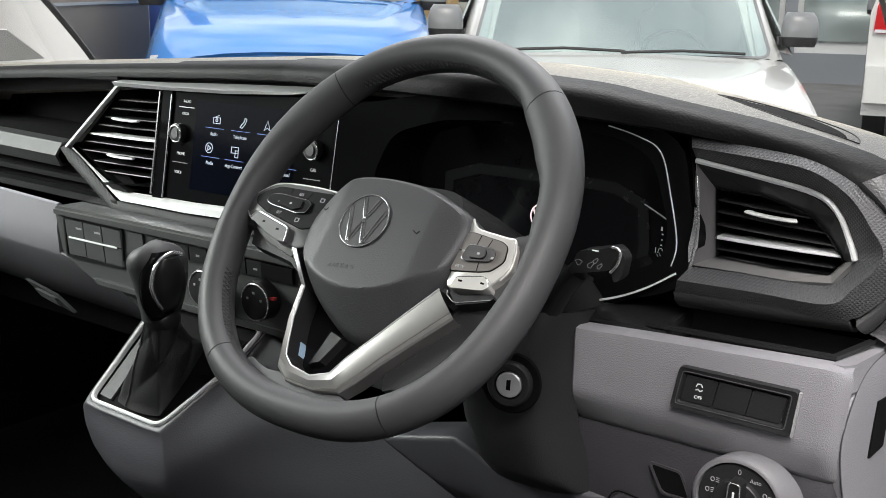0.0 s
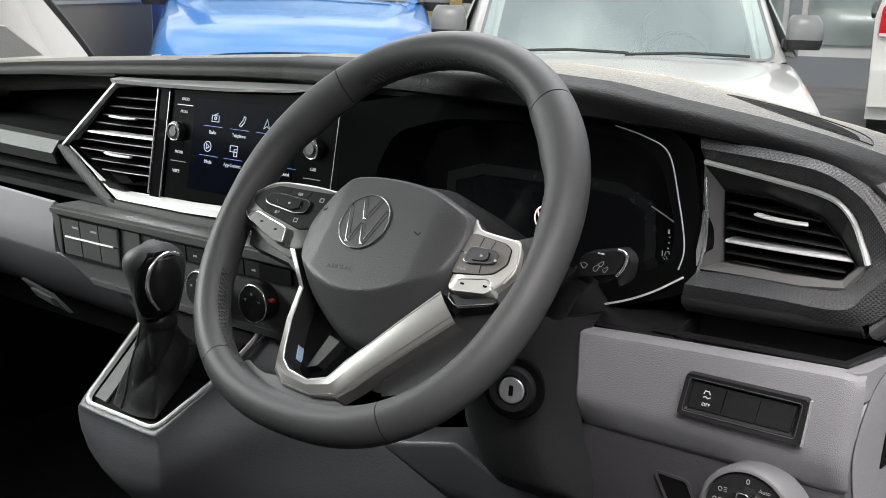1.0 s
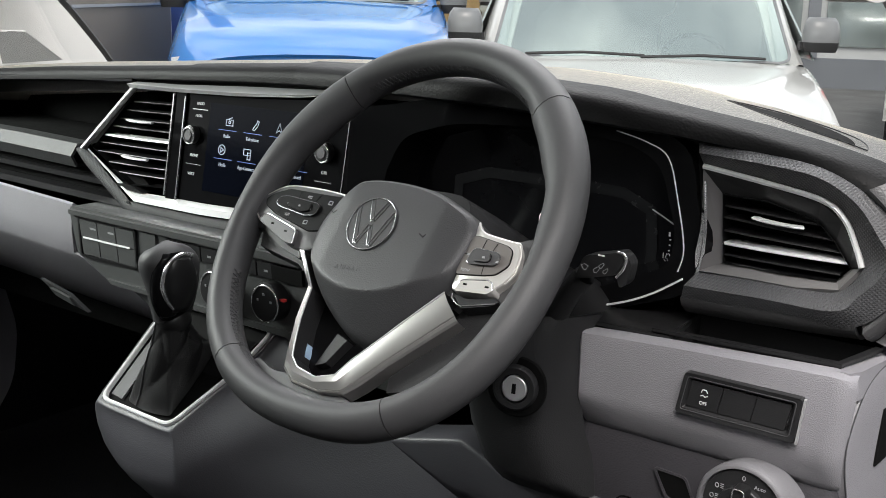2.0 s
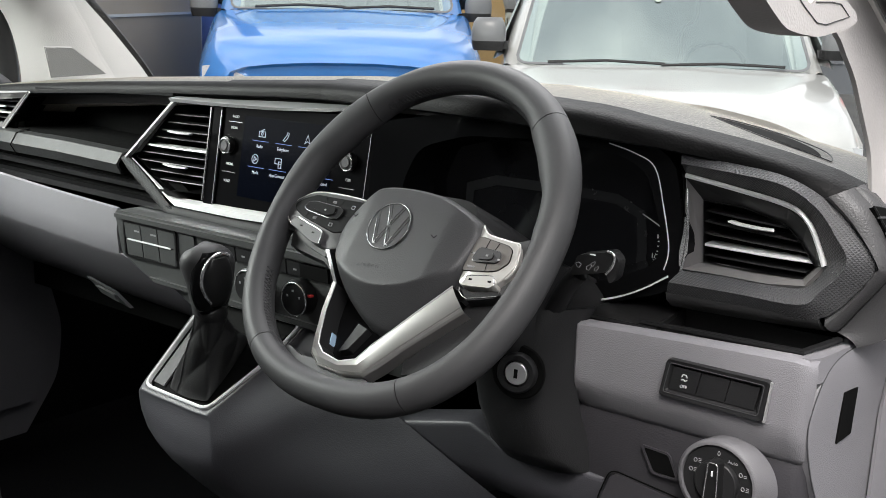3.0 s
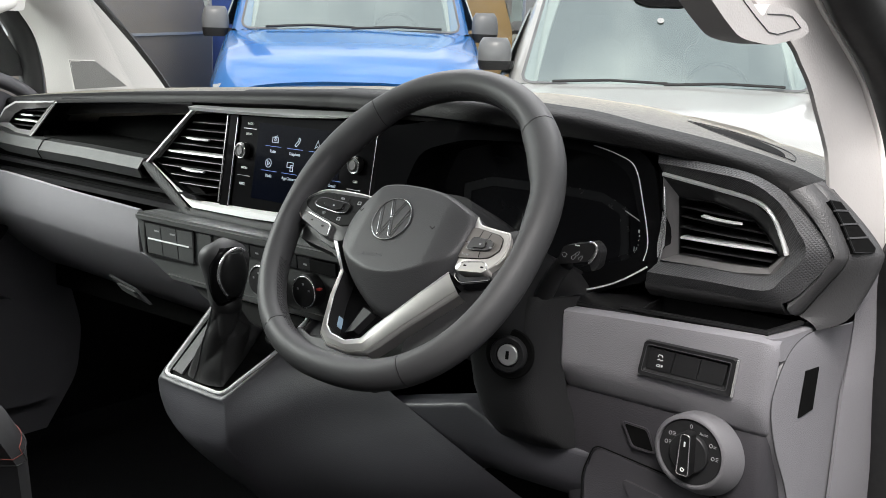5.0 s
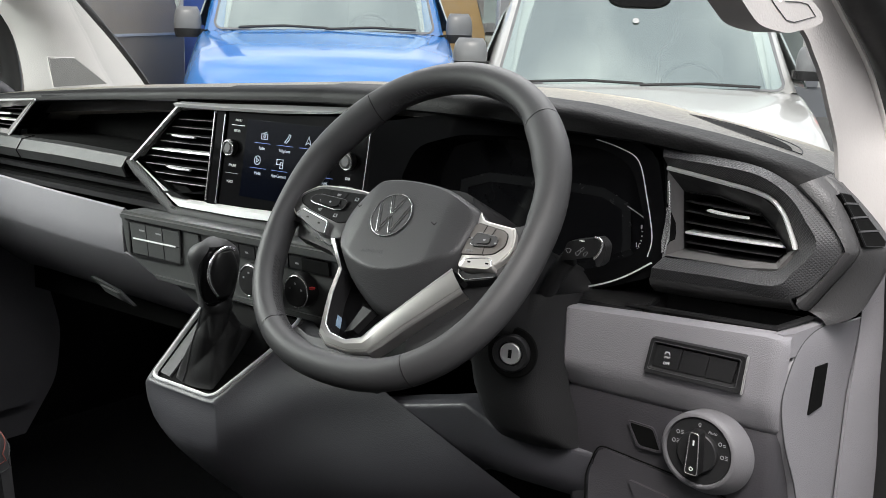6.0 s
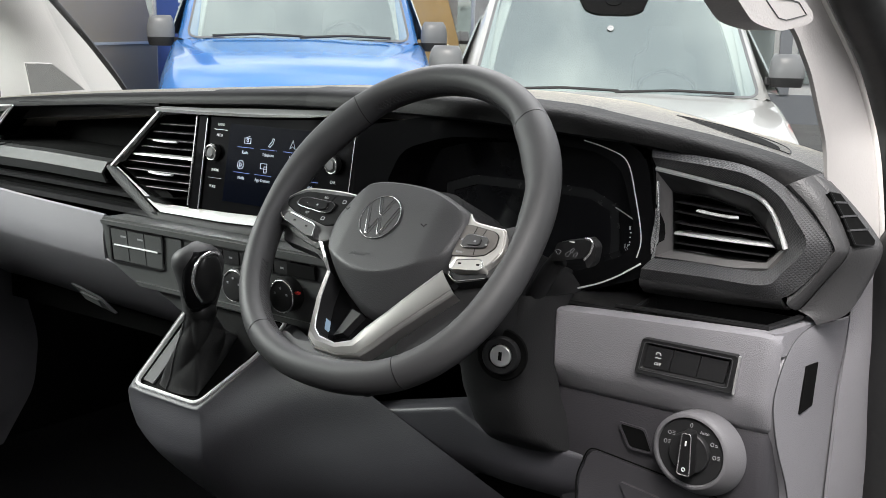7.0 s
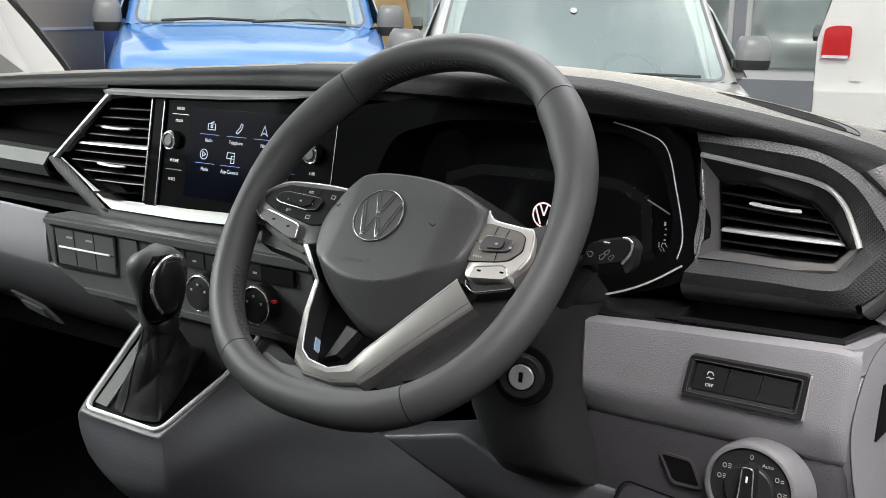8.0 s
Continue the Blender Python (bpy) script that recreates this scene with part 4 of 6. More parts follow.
part("tray", prism(rim_out, slope, -0.03, -0.004), RECESS, console, "black inset tray")
part("chrome_frame", sweep([slope(u, v, 0.001) for u, v in rounded([(-0.080, 0.004), (0.047, 0.002), (0.090, 0.090), (0.104, 0.150), (-0.078, 0.150)], 0.014)], [(-0.0027, -0.003), (0.0027, -0.003), (0.0020, 0.002), (0.0, 0.003), (-0.0020, 0.002)], (0, -0.669, 0.743), closed=True), BRIGHT, console, "bright chrome frame", smooth=45)
part("inlay", prism([(-0.072, 0.014), (-0.050, 0.012), (-0.050, 0.12), (-0.070, 0.12)], slope, -0.004, -0.001), DARK_GREY, console, "grey inlay", bevel=0.001)
part("end_tray", prism([(0.03, 0.075), (0.075, 0.075), (0.09, 0.13), (0.03, 0.13)], slope, -0.02, -0.001), PIANO, console, bevel=0.001)
# body: from the frame's edge down to the floor
edge = [(-0.085, 0.155), (-0.0855, 0.06), (-0.085, 0.006), (-0.073, -0.003), (-0.01, -0.005), (0.043, -0.005), (0.055, 0.003), (0.076, 0.047), (0.097, 0.093), (0.111, 0.155)]
top = [slope(u, v, 0.0) for u, v in edge]
collar_line = [(-0.080, 0.155), (-0.0805, 0.06), (-0.080, 0.010), (-0.070, 0.0035), (-0.01, 0.003), (0.040, 0.0025), (0.049, 0.008), (0.070, 0.050), (0.090, 0.092), (0.104, 0.155)]
seat_edge = [slope(u, v, -0.0008) for u, v in collar_line]
lip = [slope(u, v, -0.006) + Vector((0.006 * math.copysign(1, u - 0.0), -0.004, -0.004)) for u, v in edge]
mid = [Vector((-0.086, 0.17, 0.97)), Vector((-0.086, 0.10, 0.925)), Vector((-0.078, 0.068, 0.895)), Vector((-0.060, 0.054, 0.882)), Vector((-0.01, 0.044, 0.868)),
       Vector((0.060, 0.046, 0.872)), Vector((0.085, 0.052, 0.885)), Vector((0.13, 0.075, 0.91)), Vector((0.20, 0.11, 0.945)), Vector((0.30, 0.13, 0.985))]
low2 = [Vector((-0.06, 0.28, 0.90)), Vector((-0.05, 0.20, 0.84)), Vector((-0.025, 0.15, 0.80)), Vector((0.0, 0.13, 0.785)), Vector((0.05, 0.12, 0.78)),
        Vector((0.10, 0.12, 0.77)), Vector((0.16, 0.12, 0.79)), Vector((0.24, 0.125, 0.825)), Vector((0.34, 0.13, 0.865)), Vector((0.46, 0.14, 0.915))]
foot = [Vector((p.x + 0.05, p.y + 0.16, p.z - 0.14)) for p in low2]
foot2 = [Vector((p.x + 0.05, p.y + 0.22, 0.60)) for p in low2]
across = [curve_points(r, 4) for r in (seat_edge, top, lip, [a.lerp(b, 0.5) + Vector((0, -0.008, 0)) for a, b in zip(lip, mid)], mid, low2, foot, foot2)]
bm = loft([list(r) for r in zip(*[curve_points(list(c), 4) for c in zip(*across)])])
part("body", bm, CONSOLE_SHADED, console, "grey plastic console body", smooth=60)

# gear lever with its leather boot
lever = thing("gear_lever", "black gear lever with a chrome-edged knob and leather boot", "gear lever")
boot_rows = []
base_c, tip_c = slope(0.0, 0.062, 0.0), Vector((0.030, 0.070, 1.074))
for k in np.linspace(0, 1, 34):
    c = base_c.lerp(tip_c, k ** 0.9)
    wx, wy = 0.023 * (1 - k) ** 1.5 + 0.018, 0.021 * (1 - k) ** 1.5 + 0.019
    ringp = []
    for i in range(90):
        a = 2 * math.pi * i / 90
        sq = 1.0 / max(abs(math.cos(a)), abs(math.sin(a))) ** (0.75 * (1 - k))
        drape = abs(math.sin(2.0 * a + 2.4 * k + 0.7)) ** 0.7 - 0.55
        slant = abs(math.sin(1.5 * a - 5.5 * k + 0.4)) ** 0.6 - 0.6
        tuck = 0.5 - abs(math.sin(6.5 * k + 0.8 * math.sin(a + 0.5))) ** 0.5
        fold = 1 + 0.15 * math.sin(math.pi * k) * drape + 0.16 * math.sin(math.pi * k) * slant + 0.07 * math.sin(math.pi * k) * tuck
        d = Vector((wx * math.cos(a) * sq * fold, wy * math.sin(a) * sq * fold, 0))
        d.z = d.y * 0.9 * (1 - k)
        ringp.append(c + d)
    boot_rows.append(ringp)
boot = part("boot", loft(boot_rows, closed=True, caps=True), LEATHER_SOFT, lever, "creased black leather boot", smooth=75)
seam = [boot_rows[k][61] + Vector((-0.0004, -0.0008, 0)) for k in range(34)]
part("stitching", sweep(seam, oval(0.0008, 0.0008, 5), (0, -1, 0.4)), THREAD, boot, smooth=60)
part("collar", turned([(0.019, 0.0), (0.021, 0.006), (0.020, 0.014), (0.016, 0.018)], Vector((0.030, 0.070, 1.068)), (0.05, 0.02, 1), 24), SATIN_BLACK, lever, smooth=45)
rows = []
for k in np.linspace(0, 1, 18):
    z = 1.076 + k * 0.090
    c = Vector((0.028 + 0.004 * k, 0.070 - 0.012 * k ** 1.6, z))
    s = (0.70 + 0.74 * k - 0.18 * k * k) * (1 if k < 0.66 else math.sqrt(max(0.015, 1 - ((k - 0.66) / 0.345) ** 2)))
    rows.append([c + Vector((0.0235 * s * math.cos(a), 0.033 * s * math.sin(a) + 0.004 * math.sin(k * 3), 0.004 * math.cos(a) * k)) for a in np.linspace(0, 2 * math.pi, 33)[:-1]])
knob = part("knob", loft(rows, closed=True, caps=True), LEATHER, lever, "smooth black leather knob", smooth=70)
rows = []
for k in np.linspace(0, 1, 11):
    z = 1.090 + k * 0.062
    s = math.sin(math.pi * (0.10 + 0.80 * k)) ** 0.5
    rows.append([Vector((0.047 + 0.008 * k + 0.0135 * s * math.cos(a), 0.066 - 0.004 * k + 0.023 * s * math.sin(a), z)) for a in np.linspace(0, 2 * math.pi, 25)[:-1]])
inset_rows = []
for k in np.linspace(0, 1, 13):
    g = math.sin(math.pi * (0.08 + 0.84 * k)) ** 0.5
    inset_rows.append([Vector((0.039 + 0.008 * k + 0.0145 * g * math.cos(a), 0.062 - 0.004 * k + 0.0285 * g * math.sin(a), 1.080 + k * 0.079)) for a in np.linspace(0, 2 * math.pi, 29)[:-1]])
part("gloss_inset", loft(inset_rows, closed=True, caps=True), PIANO, knob, "gloss black inset", smooth=70)
part("release_button", loft(rows, closed=True, caps=True), SATIN_BLACK, knob, "black release button", smooth=70)
cr = curve_points([(0.0525, 0.053, 1.0955), (0.0525, 0.0445, 1.1069), (0.0535, 0.0385, 1.1218), (0.0545, 0.0405, 1.1380), (0.0550, 0.0500, 1.1510), (0.0555, 0.0660, 1.1560), (0.0555, 0.080, 1.1520)], 5)
part("chrome_edge", sweep(cr, oval(0.0026, 0.0022, 8), (1, 0, 0)), CHROME, knob, "chrome edge", smooth=60)

# ---- driver's lower panel ----
low_at = lambda u, v, w: Vector((u, 0.132 - w, v))
lower_dash = thing("driver_lower_panel", "grained grey plastic panel under the driver's vent", "dash panel")
TOP_X, TOP_Z = [0.51, 0.598, 0.663, 0.745, 0.757, 0.770], [1.1520, 1.1575, 1.1605, 1.1645, 1.1630, 1.1600]
EDGE_Z, EDGE_X = [1.0584, 1.0859, 1.1132, 1.1350, 1.149, 1.165], [0.7590, 0.7572, 0.7578, 0.7605, 0.7615, 0.7580]
rows = []
for k, w in ((0.0, -0.014), (0.004, -0.004), (0.03, 0.001), (0.10, 0.002), (0.35, 0.002), (0.60, 0.002), (0.70, 0.001), (0.78, -0.002), (0.93, -0.009), (0.985, -0.013), (1.0, -0.018), (1.0, -0.03)):
    row = []
    z0 = 1.16 + (1.0605 - 1.16) * k
    left, right = interp(z0, [1.06, 1.085, 1.16], [0.519, 0.5167, 0.5165]), interp(z0, EDGE_Z, EDGE_X)
    for q, bend in ((0.0, -0.02), (0.012, -0.005), (0.035, 0.0), (0.2, 0.0), (0.4, 0.0), (0.6, 0.0), (0.8, 0.0), (0.93, 0.0), (0.965, -0.0015), (0.988, -0.006), (1.0, -0.013)):
        x = left + (right + 0.004 - left) * q
        z = interp(x, TOP_X, TOP_Z)
        row.append(low_at(x, z + (1.0605 - z) * k, w + bend))
    rows.append(row)
part("upper_panel", sheet(rows, 0.004), GREY, lower_dash, "grained pale grey panel", smooth=40)
# open tray above it
part("tray_floor", prism([(0.60, 0.14), (0.752, 0.14), (0.765, 0.235), (0.58, 0.235)], lambda u, v, w: Vector((u, v, w)), 1.128, 1.132), SATIN_BLACK, lower_dash)
part("tray_rim", sweep([Vector((0.585, 0.150, 1.162)), Vector((0.747, 0.150, 1.1665)), Vector((0.762, 0.20, 1.170))], flat(0.006, 0.003), (0, 0, 1)), SATIN_BLACK, lower_dash, bevel=0.001)
part("tray_top", prism([(0.52, 0.146), (0.605, 0.146), (0.59, 0.235), (0.52, 0.235)], lambda u, v, w: Vector((u, v, w)), 1.155, 1.159), SATIN_BLACK, lower_dash)
part("tray_side", prism([(0.748, 0.140), (0.758, 0.140), (0.7640, 0.152), (0.7700, 0.195), (0.7715, 0.235), (0.758, 0.235)], lambda u, v, w: Vector((u, v, w)), 1.140, 1.1640), GREY, lower_dash, "grained pale grey panel", bevel=0.003)
part("tray_wall", sheet([[Vector((x, y, z)) for x, y in ((0.598, 0.15), (0.590, 0.234), (0.764, 0.234), (0.750, 0.15))] for z in (1.130, 1.160)], 0.002), BLACK, lower_dash)
# lower recessed part, its shade put into a darker grey
rows = []
for (v, w) in ((1.062, -0.014), (1.05, -0.011), (0.99, -0.014), (0.93, -0.026), (0.88, -0.05), (0.80, -0.10)):
    rows.append([low_at(x, v + 0.0, w + b) for x, b in ((0.517, -0.10), (0.520, -0.004), (0.527, 0.0), (0.62, 0.0), (0.70, 0.0), (0.748, 0.0), (0.756, -0.003), (0.7595, -0.012), (0.7600, -0.04))])
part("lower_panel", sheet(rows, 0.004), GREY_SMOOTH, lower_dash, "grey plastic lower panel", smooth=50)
# end panel at the door opening
seam_line = curve_points([(0.7735, 0.2148, 1.1620), (0.7690, 0.1865, 1.1570), (0.7660, 0.1645, 1.1450), (0.7636, 0.1475, 1.1200), (0.7623, 0.1420, 1.0919), (0.7645, 0.1557, 1.0479), (0.7687, 0.1888, 0.9860), (0.7700, 0.2000, 0.9200)], 4)
back_line = curve_points([(0.7818, 0.2916, 1.1540), (0.7815, 0.2900, 1.1450), (0.7812, 0.2880, 1.1330), (0.7806, 0.2830, 1.1100), (0.7800, 0.2780, 1.0850), (0.7796, 0.2740, 1.0400), (0.7792, 0.2710, 0.9800), (0.7790, 0.2700, 0.9100)], 4)
rows = [[p + Vector((-0.009, -0.001, 0)) for p in seam_line], [p + Vector((-0.003, -0.001, 0)) for p in seam_line], seam_line] + [[p.lerp(q, k) + Vector((0.003, 0, 0)) * math.sin(math.pi * k) for p, q in zip(seam_line, back_line)] for k in (0.04, 0.3, 0.6, 0.97)] + [[q + Vector((0.004, 0.045, 0)) for q in back_line]]
part("end_panel", sheet(rows, 0.003), GREY, lower_dash, "smooth grey end panel", smooth=40)
part("label_plate", prism([(0.1954, 1.1221), (0.2210, 1.1214), (0.2160, 1.0769), (0.1889, 1.0738)], lambda u, v, w: Vector((0.7720 + 0.127 * (u - 0.193) + w, u, v)), -0.002, 0.0012), RECESS, lower_dash, "black rectangular opening")
part("end_seam", sweep([p + Vector((-0.0005, -0.0015, 0)) for p in seam_line], flat(0.0008, 0.0008), (1, -0.6, 0)), DARK_GREY, lower_dash)

# switch block
switches = thing("switch_block", "black three-button switch block in the grey panel", "switch panel")
sw_at = lambda u, v, w: Vector((u, 0.1285 - w, v))
pts = [(0.6285, 1.1400), (0.7300, 1.1408), (0.7258, 1.1012), (0.6215, 1.1018)]
keys = [(0.6347, 1.1330), (0.7205, 1.1322), (0.7164, 1.1098), (0.6299, 1.1096)]
plate = loft([[sw_at(u, v, -0.004) for u, v in rounded(pts, 0.004)], [sw_at(u, v, 0.003) for u, v in rounded(pts, 0.004)], [sw_at(u, v, 0.0045) for u, v in rounded([(p[0] * 0.93 + q[0] * 0.07, p[1] * 0.93 + q[1] * 0.07) for p, q in zip(pts, keys)], 0.004)],
              [sw_at(u, v, 0.0035) for u, v in rounded([(p[0] * 0.3 + q[0] * 0.7, p[1] * 0.3 + q[1] * 0.7) for p, q in zip(pts, keys)], 0.003)], [sw_at(u, v, 0.0) for u, v in rounded(keys, 0.002)]], closed=True)
part("bezel", plate, BLACK, switches, "black bezel", smooth=30)
part("bezel_line", sweep([sw_at(u, v, 0.0040) for u, v in rounded([(p[0] * 0.45 + q[0] * 0.55, p[1] * 0.45 + q[1] * 0.55) for p, q in zip(pts, keys)], 0.003)], oval(0.0005, 0.0005, 5), (0, -1, 0), closed=True), DARK_GREY, switches, smooth=60)
part("bright_edge", sweep([sw_at(u, v, 0.003) for u, v in ((0.7310, 1.1400), (0.7268, 1.1015))], flat(0.0018, 0.003), (0, -1, 0)), SILVER, switches)
part("backing", prism(pts, sw_at, -0.006, -0.003), RECESS, switches)
for i in range(3):
    a, b = i / 3 + 0.006, (i + 1) / 3 - 0.006
    quad = [tuple(keys[3][c] + (keys[2][c] - keys[3][c]) * a for c in (0, 1)), tuple(keys[3][c] + (keys[2][c] - keys[3][c]) * b for c in (0, 1)), tuple(keys[0][c] + (keys[1][c] - keys[0][c]) * b for c in (0, 1)), tuple(keys[0][c] + (keys[1][c] - keys[0][c]) * a for c in (0, 1))]
    part("button", prism(quad, sw_at, -0.003, 0.0022), BLACK, switches, bevel=0.0012)
turn = facing(sw_at(0.6462, 1.1150, 0.0025), (1, 0, 0), (0, 0, 1))
lettering("OFF", 0.0042, turn, WHITE_MARK, switches)
for pts in ([(-0.0032, 0.0), (-0.0012, 0.0012), (0.0006, -0.0004), (0.0030, 0.0010)], [(-0.0028, 0.0032), (-0.0016, 0.0058), (0.0016, 0.0058), (0.0028, 0.0032)]):
    part("button_mark", sweep([sw_at(0.6468 + r, 1.1212 + q, 0.0026) for r, q in pts], flat(0.0008, 0.0004), (0, -1, 0)), WHITE_MARK, switches)

# rotary light switch
light_switch = thing("light_switch", "round black rotary headlight switch in a grey ring", "light switch")
lc, ax = Vector((0.6895, 0.140, 1.0345)), Vector((0, -1, 0.0))
flare = []
for r, h, dx, dz in ((0.0450, 0.0, 0.006, -0.005), (0.0445, 0.005, 0.005, -0.004), (0.0420, 0.0130, 0.002, -0.0015), (0.0398, 0.0195, 0.0, 0.0), (0.0378, 0.0213, 0.0, 0.0), (0.0355, 0.0213, 0.0, 0.0), (0.0345, 0.017, 0.0, 0.0)):
    flare.append([lc + Vector((dx + r * math.cos(a), -h, dz + r * math.sin(a))) for a in np.linspace(0, 2 * math.pi, 57)[:-1]])
part("bezel", loft(flare, closed=True), RING_SHADED, light_switch, "flared grey ring", smooth=50)
part("face", turned([(0.0352, 0.010), (0.0345, 0.0185), (0.0335, 0.0192)], lc, ax, 48), BLACK, light_switch, "black dial face", smooth=35)
part("inner_dial", turned([(0.0215, 0.018), (0.0210, 0.0235), (0.0200, 0.0245)], lc, ax, 40), BLACK, light_switch, "black inner dial", smooth=35)
grip_at = lambda u, v, w: lc + Vector((0.002 + u * 0.985 + v * 0.03, -w, 0.004 + v - 0.03 * u))
grip = part("grip", prism(rounded([(-0.0075, -0.0235), (0.0075, -0.0235), (0.0055, 0.0215), (-0.0055, 0.0215)], 0.003), grip_at, 0.024, 0.037), SATIN_BLACK, light_switch, "black grip bar", bevel=0.0015)
part("grip_edge", sweep([grip_at(u, v, 0.0372) for u, v in rounded([(-0.0066, -0.0225), (0.0066, -0.0225), (0.0047, 0.0205), (-0.0047, 0.0205)], 0.003)], oval(0.0007, 0.0007, 6), ax, closed=True), CHROME, grip, "chrome outline", smooth=60)
part("grip_mark", box(-0.0008, 0.0008, 0.008, 0.013, grip_at, 0.037, 0.0378), WHITE_MARK, grip)
part("grip_mark", sweep([grip_at(r, -0.0165 + s, 0.0376) for r, s in oval(0.0018, 0.0018, 10)], flat(0.0008, 0.0005), ax, closed=True), WHITE_MARK, grip)
dial_at = lambda u, v: facing(lc + Vector((u, -0.0198, v)), (1, 0, 0), (0, 0, 1))
lettering("0", 0.0065, dial_at(0.0, 0.0275), GREY_MARK, light_switch)
lettering("Auto", 0.0048, dial_at(0.0140, 0.0225), GREY_MARK, light_switch)
for u, v, n in ((-0.0225, 0.0155, 3), (-0.0265, 0.0055, 3), (0.0225, 0.0130, 2), (0.0255, 0.0, 3)):
    part("dial_mark", sweep([lc + Vector((u + r, -0.0199, v + s)) for r, s in oval(0.0016, 0.0019, 10)], flat(0.0006, 0.0005), ax, closed=True), GREY_MARK, light_switch)
    for k in range(n):
        part("dial_mark", box(u + 0.003, u + 0.0058, v - 0.0018 + k * 0.0017, v - 0.0013 + k * 0.0017, lambda a, b, w: Vector((a, lc.y - w, b)) + Vector((lc.x, 0, lc.z)), 0.0195, 0.0201), GREY_MARK, light_switch)
peg = thing("card_clip", "small black clip opening in the grey panel", "clip")
part("opening", prism(rounded([(0.602, 1.0375), (0.6285, 1.0362), (0.639, 1.0150), (0.6147, 1.0150)], 0.004), lambda u, v, w: Vector((u, 0.142 - w, v)), -0.003, 0.0015), RECESS, peg)
part("rim", sweep([Vector((u, 0.1405, v)) for u, v in rounded([(0.600, 1.0390), (0.6300, 1.0376), (0.6410, 1.0135), (0.6135, 1.0135)], 0.004)], flat(0.0022, 0.002), (0, -1, 0), closed=True), GREY_SMOOTH, peg)
cover = thing("fuse_cover", "grey fuse cover with a finger grip below the light switch", "cover")
part("panel", prism(rounded([(0.568, 1.000), (0.705, 0.985), (0.745, 0.965), (0.745, 0.90), (0.558, 0.90), (0.556, 0.965)], 0.010), lambda u, v, w: Vector((u, 0.143 - w, v)), -0.004, 0.0022), GREY_SMOOTH, cover, bevel=0.002)
part("gap", sweep([Vector((u, 0.1415, v)) for u, v in rounded([(0.566, 1.003), (0.706, 0.988), (0.749, 0.967), (0.749, 0.897), (0.554, 0.897), (0.552, 0.966)], 0.010)], flat(0.0014, 0.001), (0, -1, 0), closed=True), RECESS, cover)
part("finger_grip", prism(rounded([(0.605, 0.975), (0.655, 0.968), (0.648, 0.945), (0.622, 0.945)], 0.006), lambda u, v, w: Vector((u, 0.143 - w, v)), 0.0022, 0.006), GREY_SMOOTH, cover, bevel=0.0025)

# ---- steering wheel ----
WC = Vector((0.3894, 0.0248, 1.2527))
TILT, YAW, TURN = 0.6802, -0.0503, 0.0044
flat_x = Vector((math.cos(YAW), math.sin(YAW), 0))
flat_u = Vector((0, math.sin(TILT), math.cos(TILT)))
WN = flat_x.cross(flat_u).normalized()
WX = flat_x * math.cos(TURN) + flat_u * math.sin(TURN)
WU = -flat_x * math.sin(TURN) + flat_u * math.cos(TURN)
wheel_at = lambda u, v, w: WC + WX * u + WU * v + WN * w
wheel = thing("steering_wheel", "black leather flat-bottomed steering wheel with silver spokes", "steering wheel")


def rim_point(a):
    c, s = math.cos(a), math.sin(a)
    p, b = (2.35, 0.1865) if s < 0 else (2.0, 0.1715)
    return Vector((0.1694 * math.copysign(abs(c) ** (2 / p), c), b * math.copysign(abs(s) ** (2 / p), s)))


def rim_rings(a0, a1, n, grow=0.0):
    """Rings of the rim's section from angle a0 to a1; it swells at the thumb rests."""
    rings = []
    for i in range(n + 1):
        a = a0 + (a1 - a0) * i / n
        p, q = rim_point(a), rim_point(a + 0.01)
        t = (q - p).normalized()
        nrm = Vector((t.y, -t.x))
        d = math.degrees(a) % 360
        rest = lambda m: 1 / (1 + math.exp((abs(d - m) - 13) / 2.2))  # thumb rests under the upper seams
        swell = 0.0062 * (rest(35) + rest(145)) + 0.0012 * math.exp(-((d - 270) / 40) ** 2) - 0.0045 * (math.exp(-((d - 187) / 9) ** 2) + math.exp(-((d - 353) / 9) ** 2))
        thin = 0.0042 * min(1, max(0, 0.3 - 1.4 * math.sin(a)))
        ring = []
        for k in range(18):
            f = 2 * math.pi * k / 18
            side = math.cos(f)
            r = 0.0174 + grow + (swell - thin if side < 0 else 0)
            m = p + nrm * (r * side)
            ring.append(wheel_at(m.x, m.y, (0.0184 + grow) * math.sin(f)))
        rings.append(ring)
    return rings


cuts = [math.radians(d) for d in (45.6, 134, 238, 299.5, 405.6)]
for a0, a1 in zip(cuts, cuts[1:]):
    part("rim_cover", loft(rim_rings(a0 + 0.003, a1 - 0.003, 30), closed=True, caps=True), LEATHER, wheel, "smooth black leather rim cover", smooth=60)
for a in cuts[:4]:
    part("rim_seam", loft(rim_rings(a - 0.0035, a + 0.0035, 2, -0.0008), closed=True, caps=True), RECESS, wheel, smooth=60)
# hand-sewn stitches along the inner side of the rim
stitches = bmesh.new()
for i in range(150):
    a = math.radians(48 + 250 * i / 150)
    d = math.degrees(a)
    if 158 < d < 206 or 250 < d < 284:
        continue
    p, q = rim_point(a), rim_point(a + 0.01)
    t = (q - p).normalized()
    nrm = Vector((t.y, -t.x))
    for way in (1, -1):
        arms = []
        for z in (0.0085, 0.0062, 0.0040, 0.0018, -0.0005):
            m = p - nrm * ((0.0176 - 0.0042 * min(1, max(0, 0.3 - 1.4 * math.sin(a)))) * math.sqrt(1 - (z / 0.0186) ** 2)) + t * (way * (z - 0.004) * 0.62)
            arms.append(wheel_at(m.x, m.y, z))
        sweep(arms, oval(0.0009, 0.0007, 5), WN, bm=stitches)
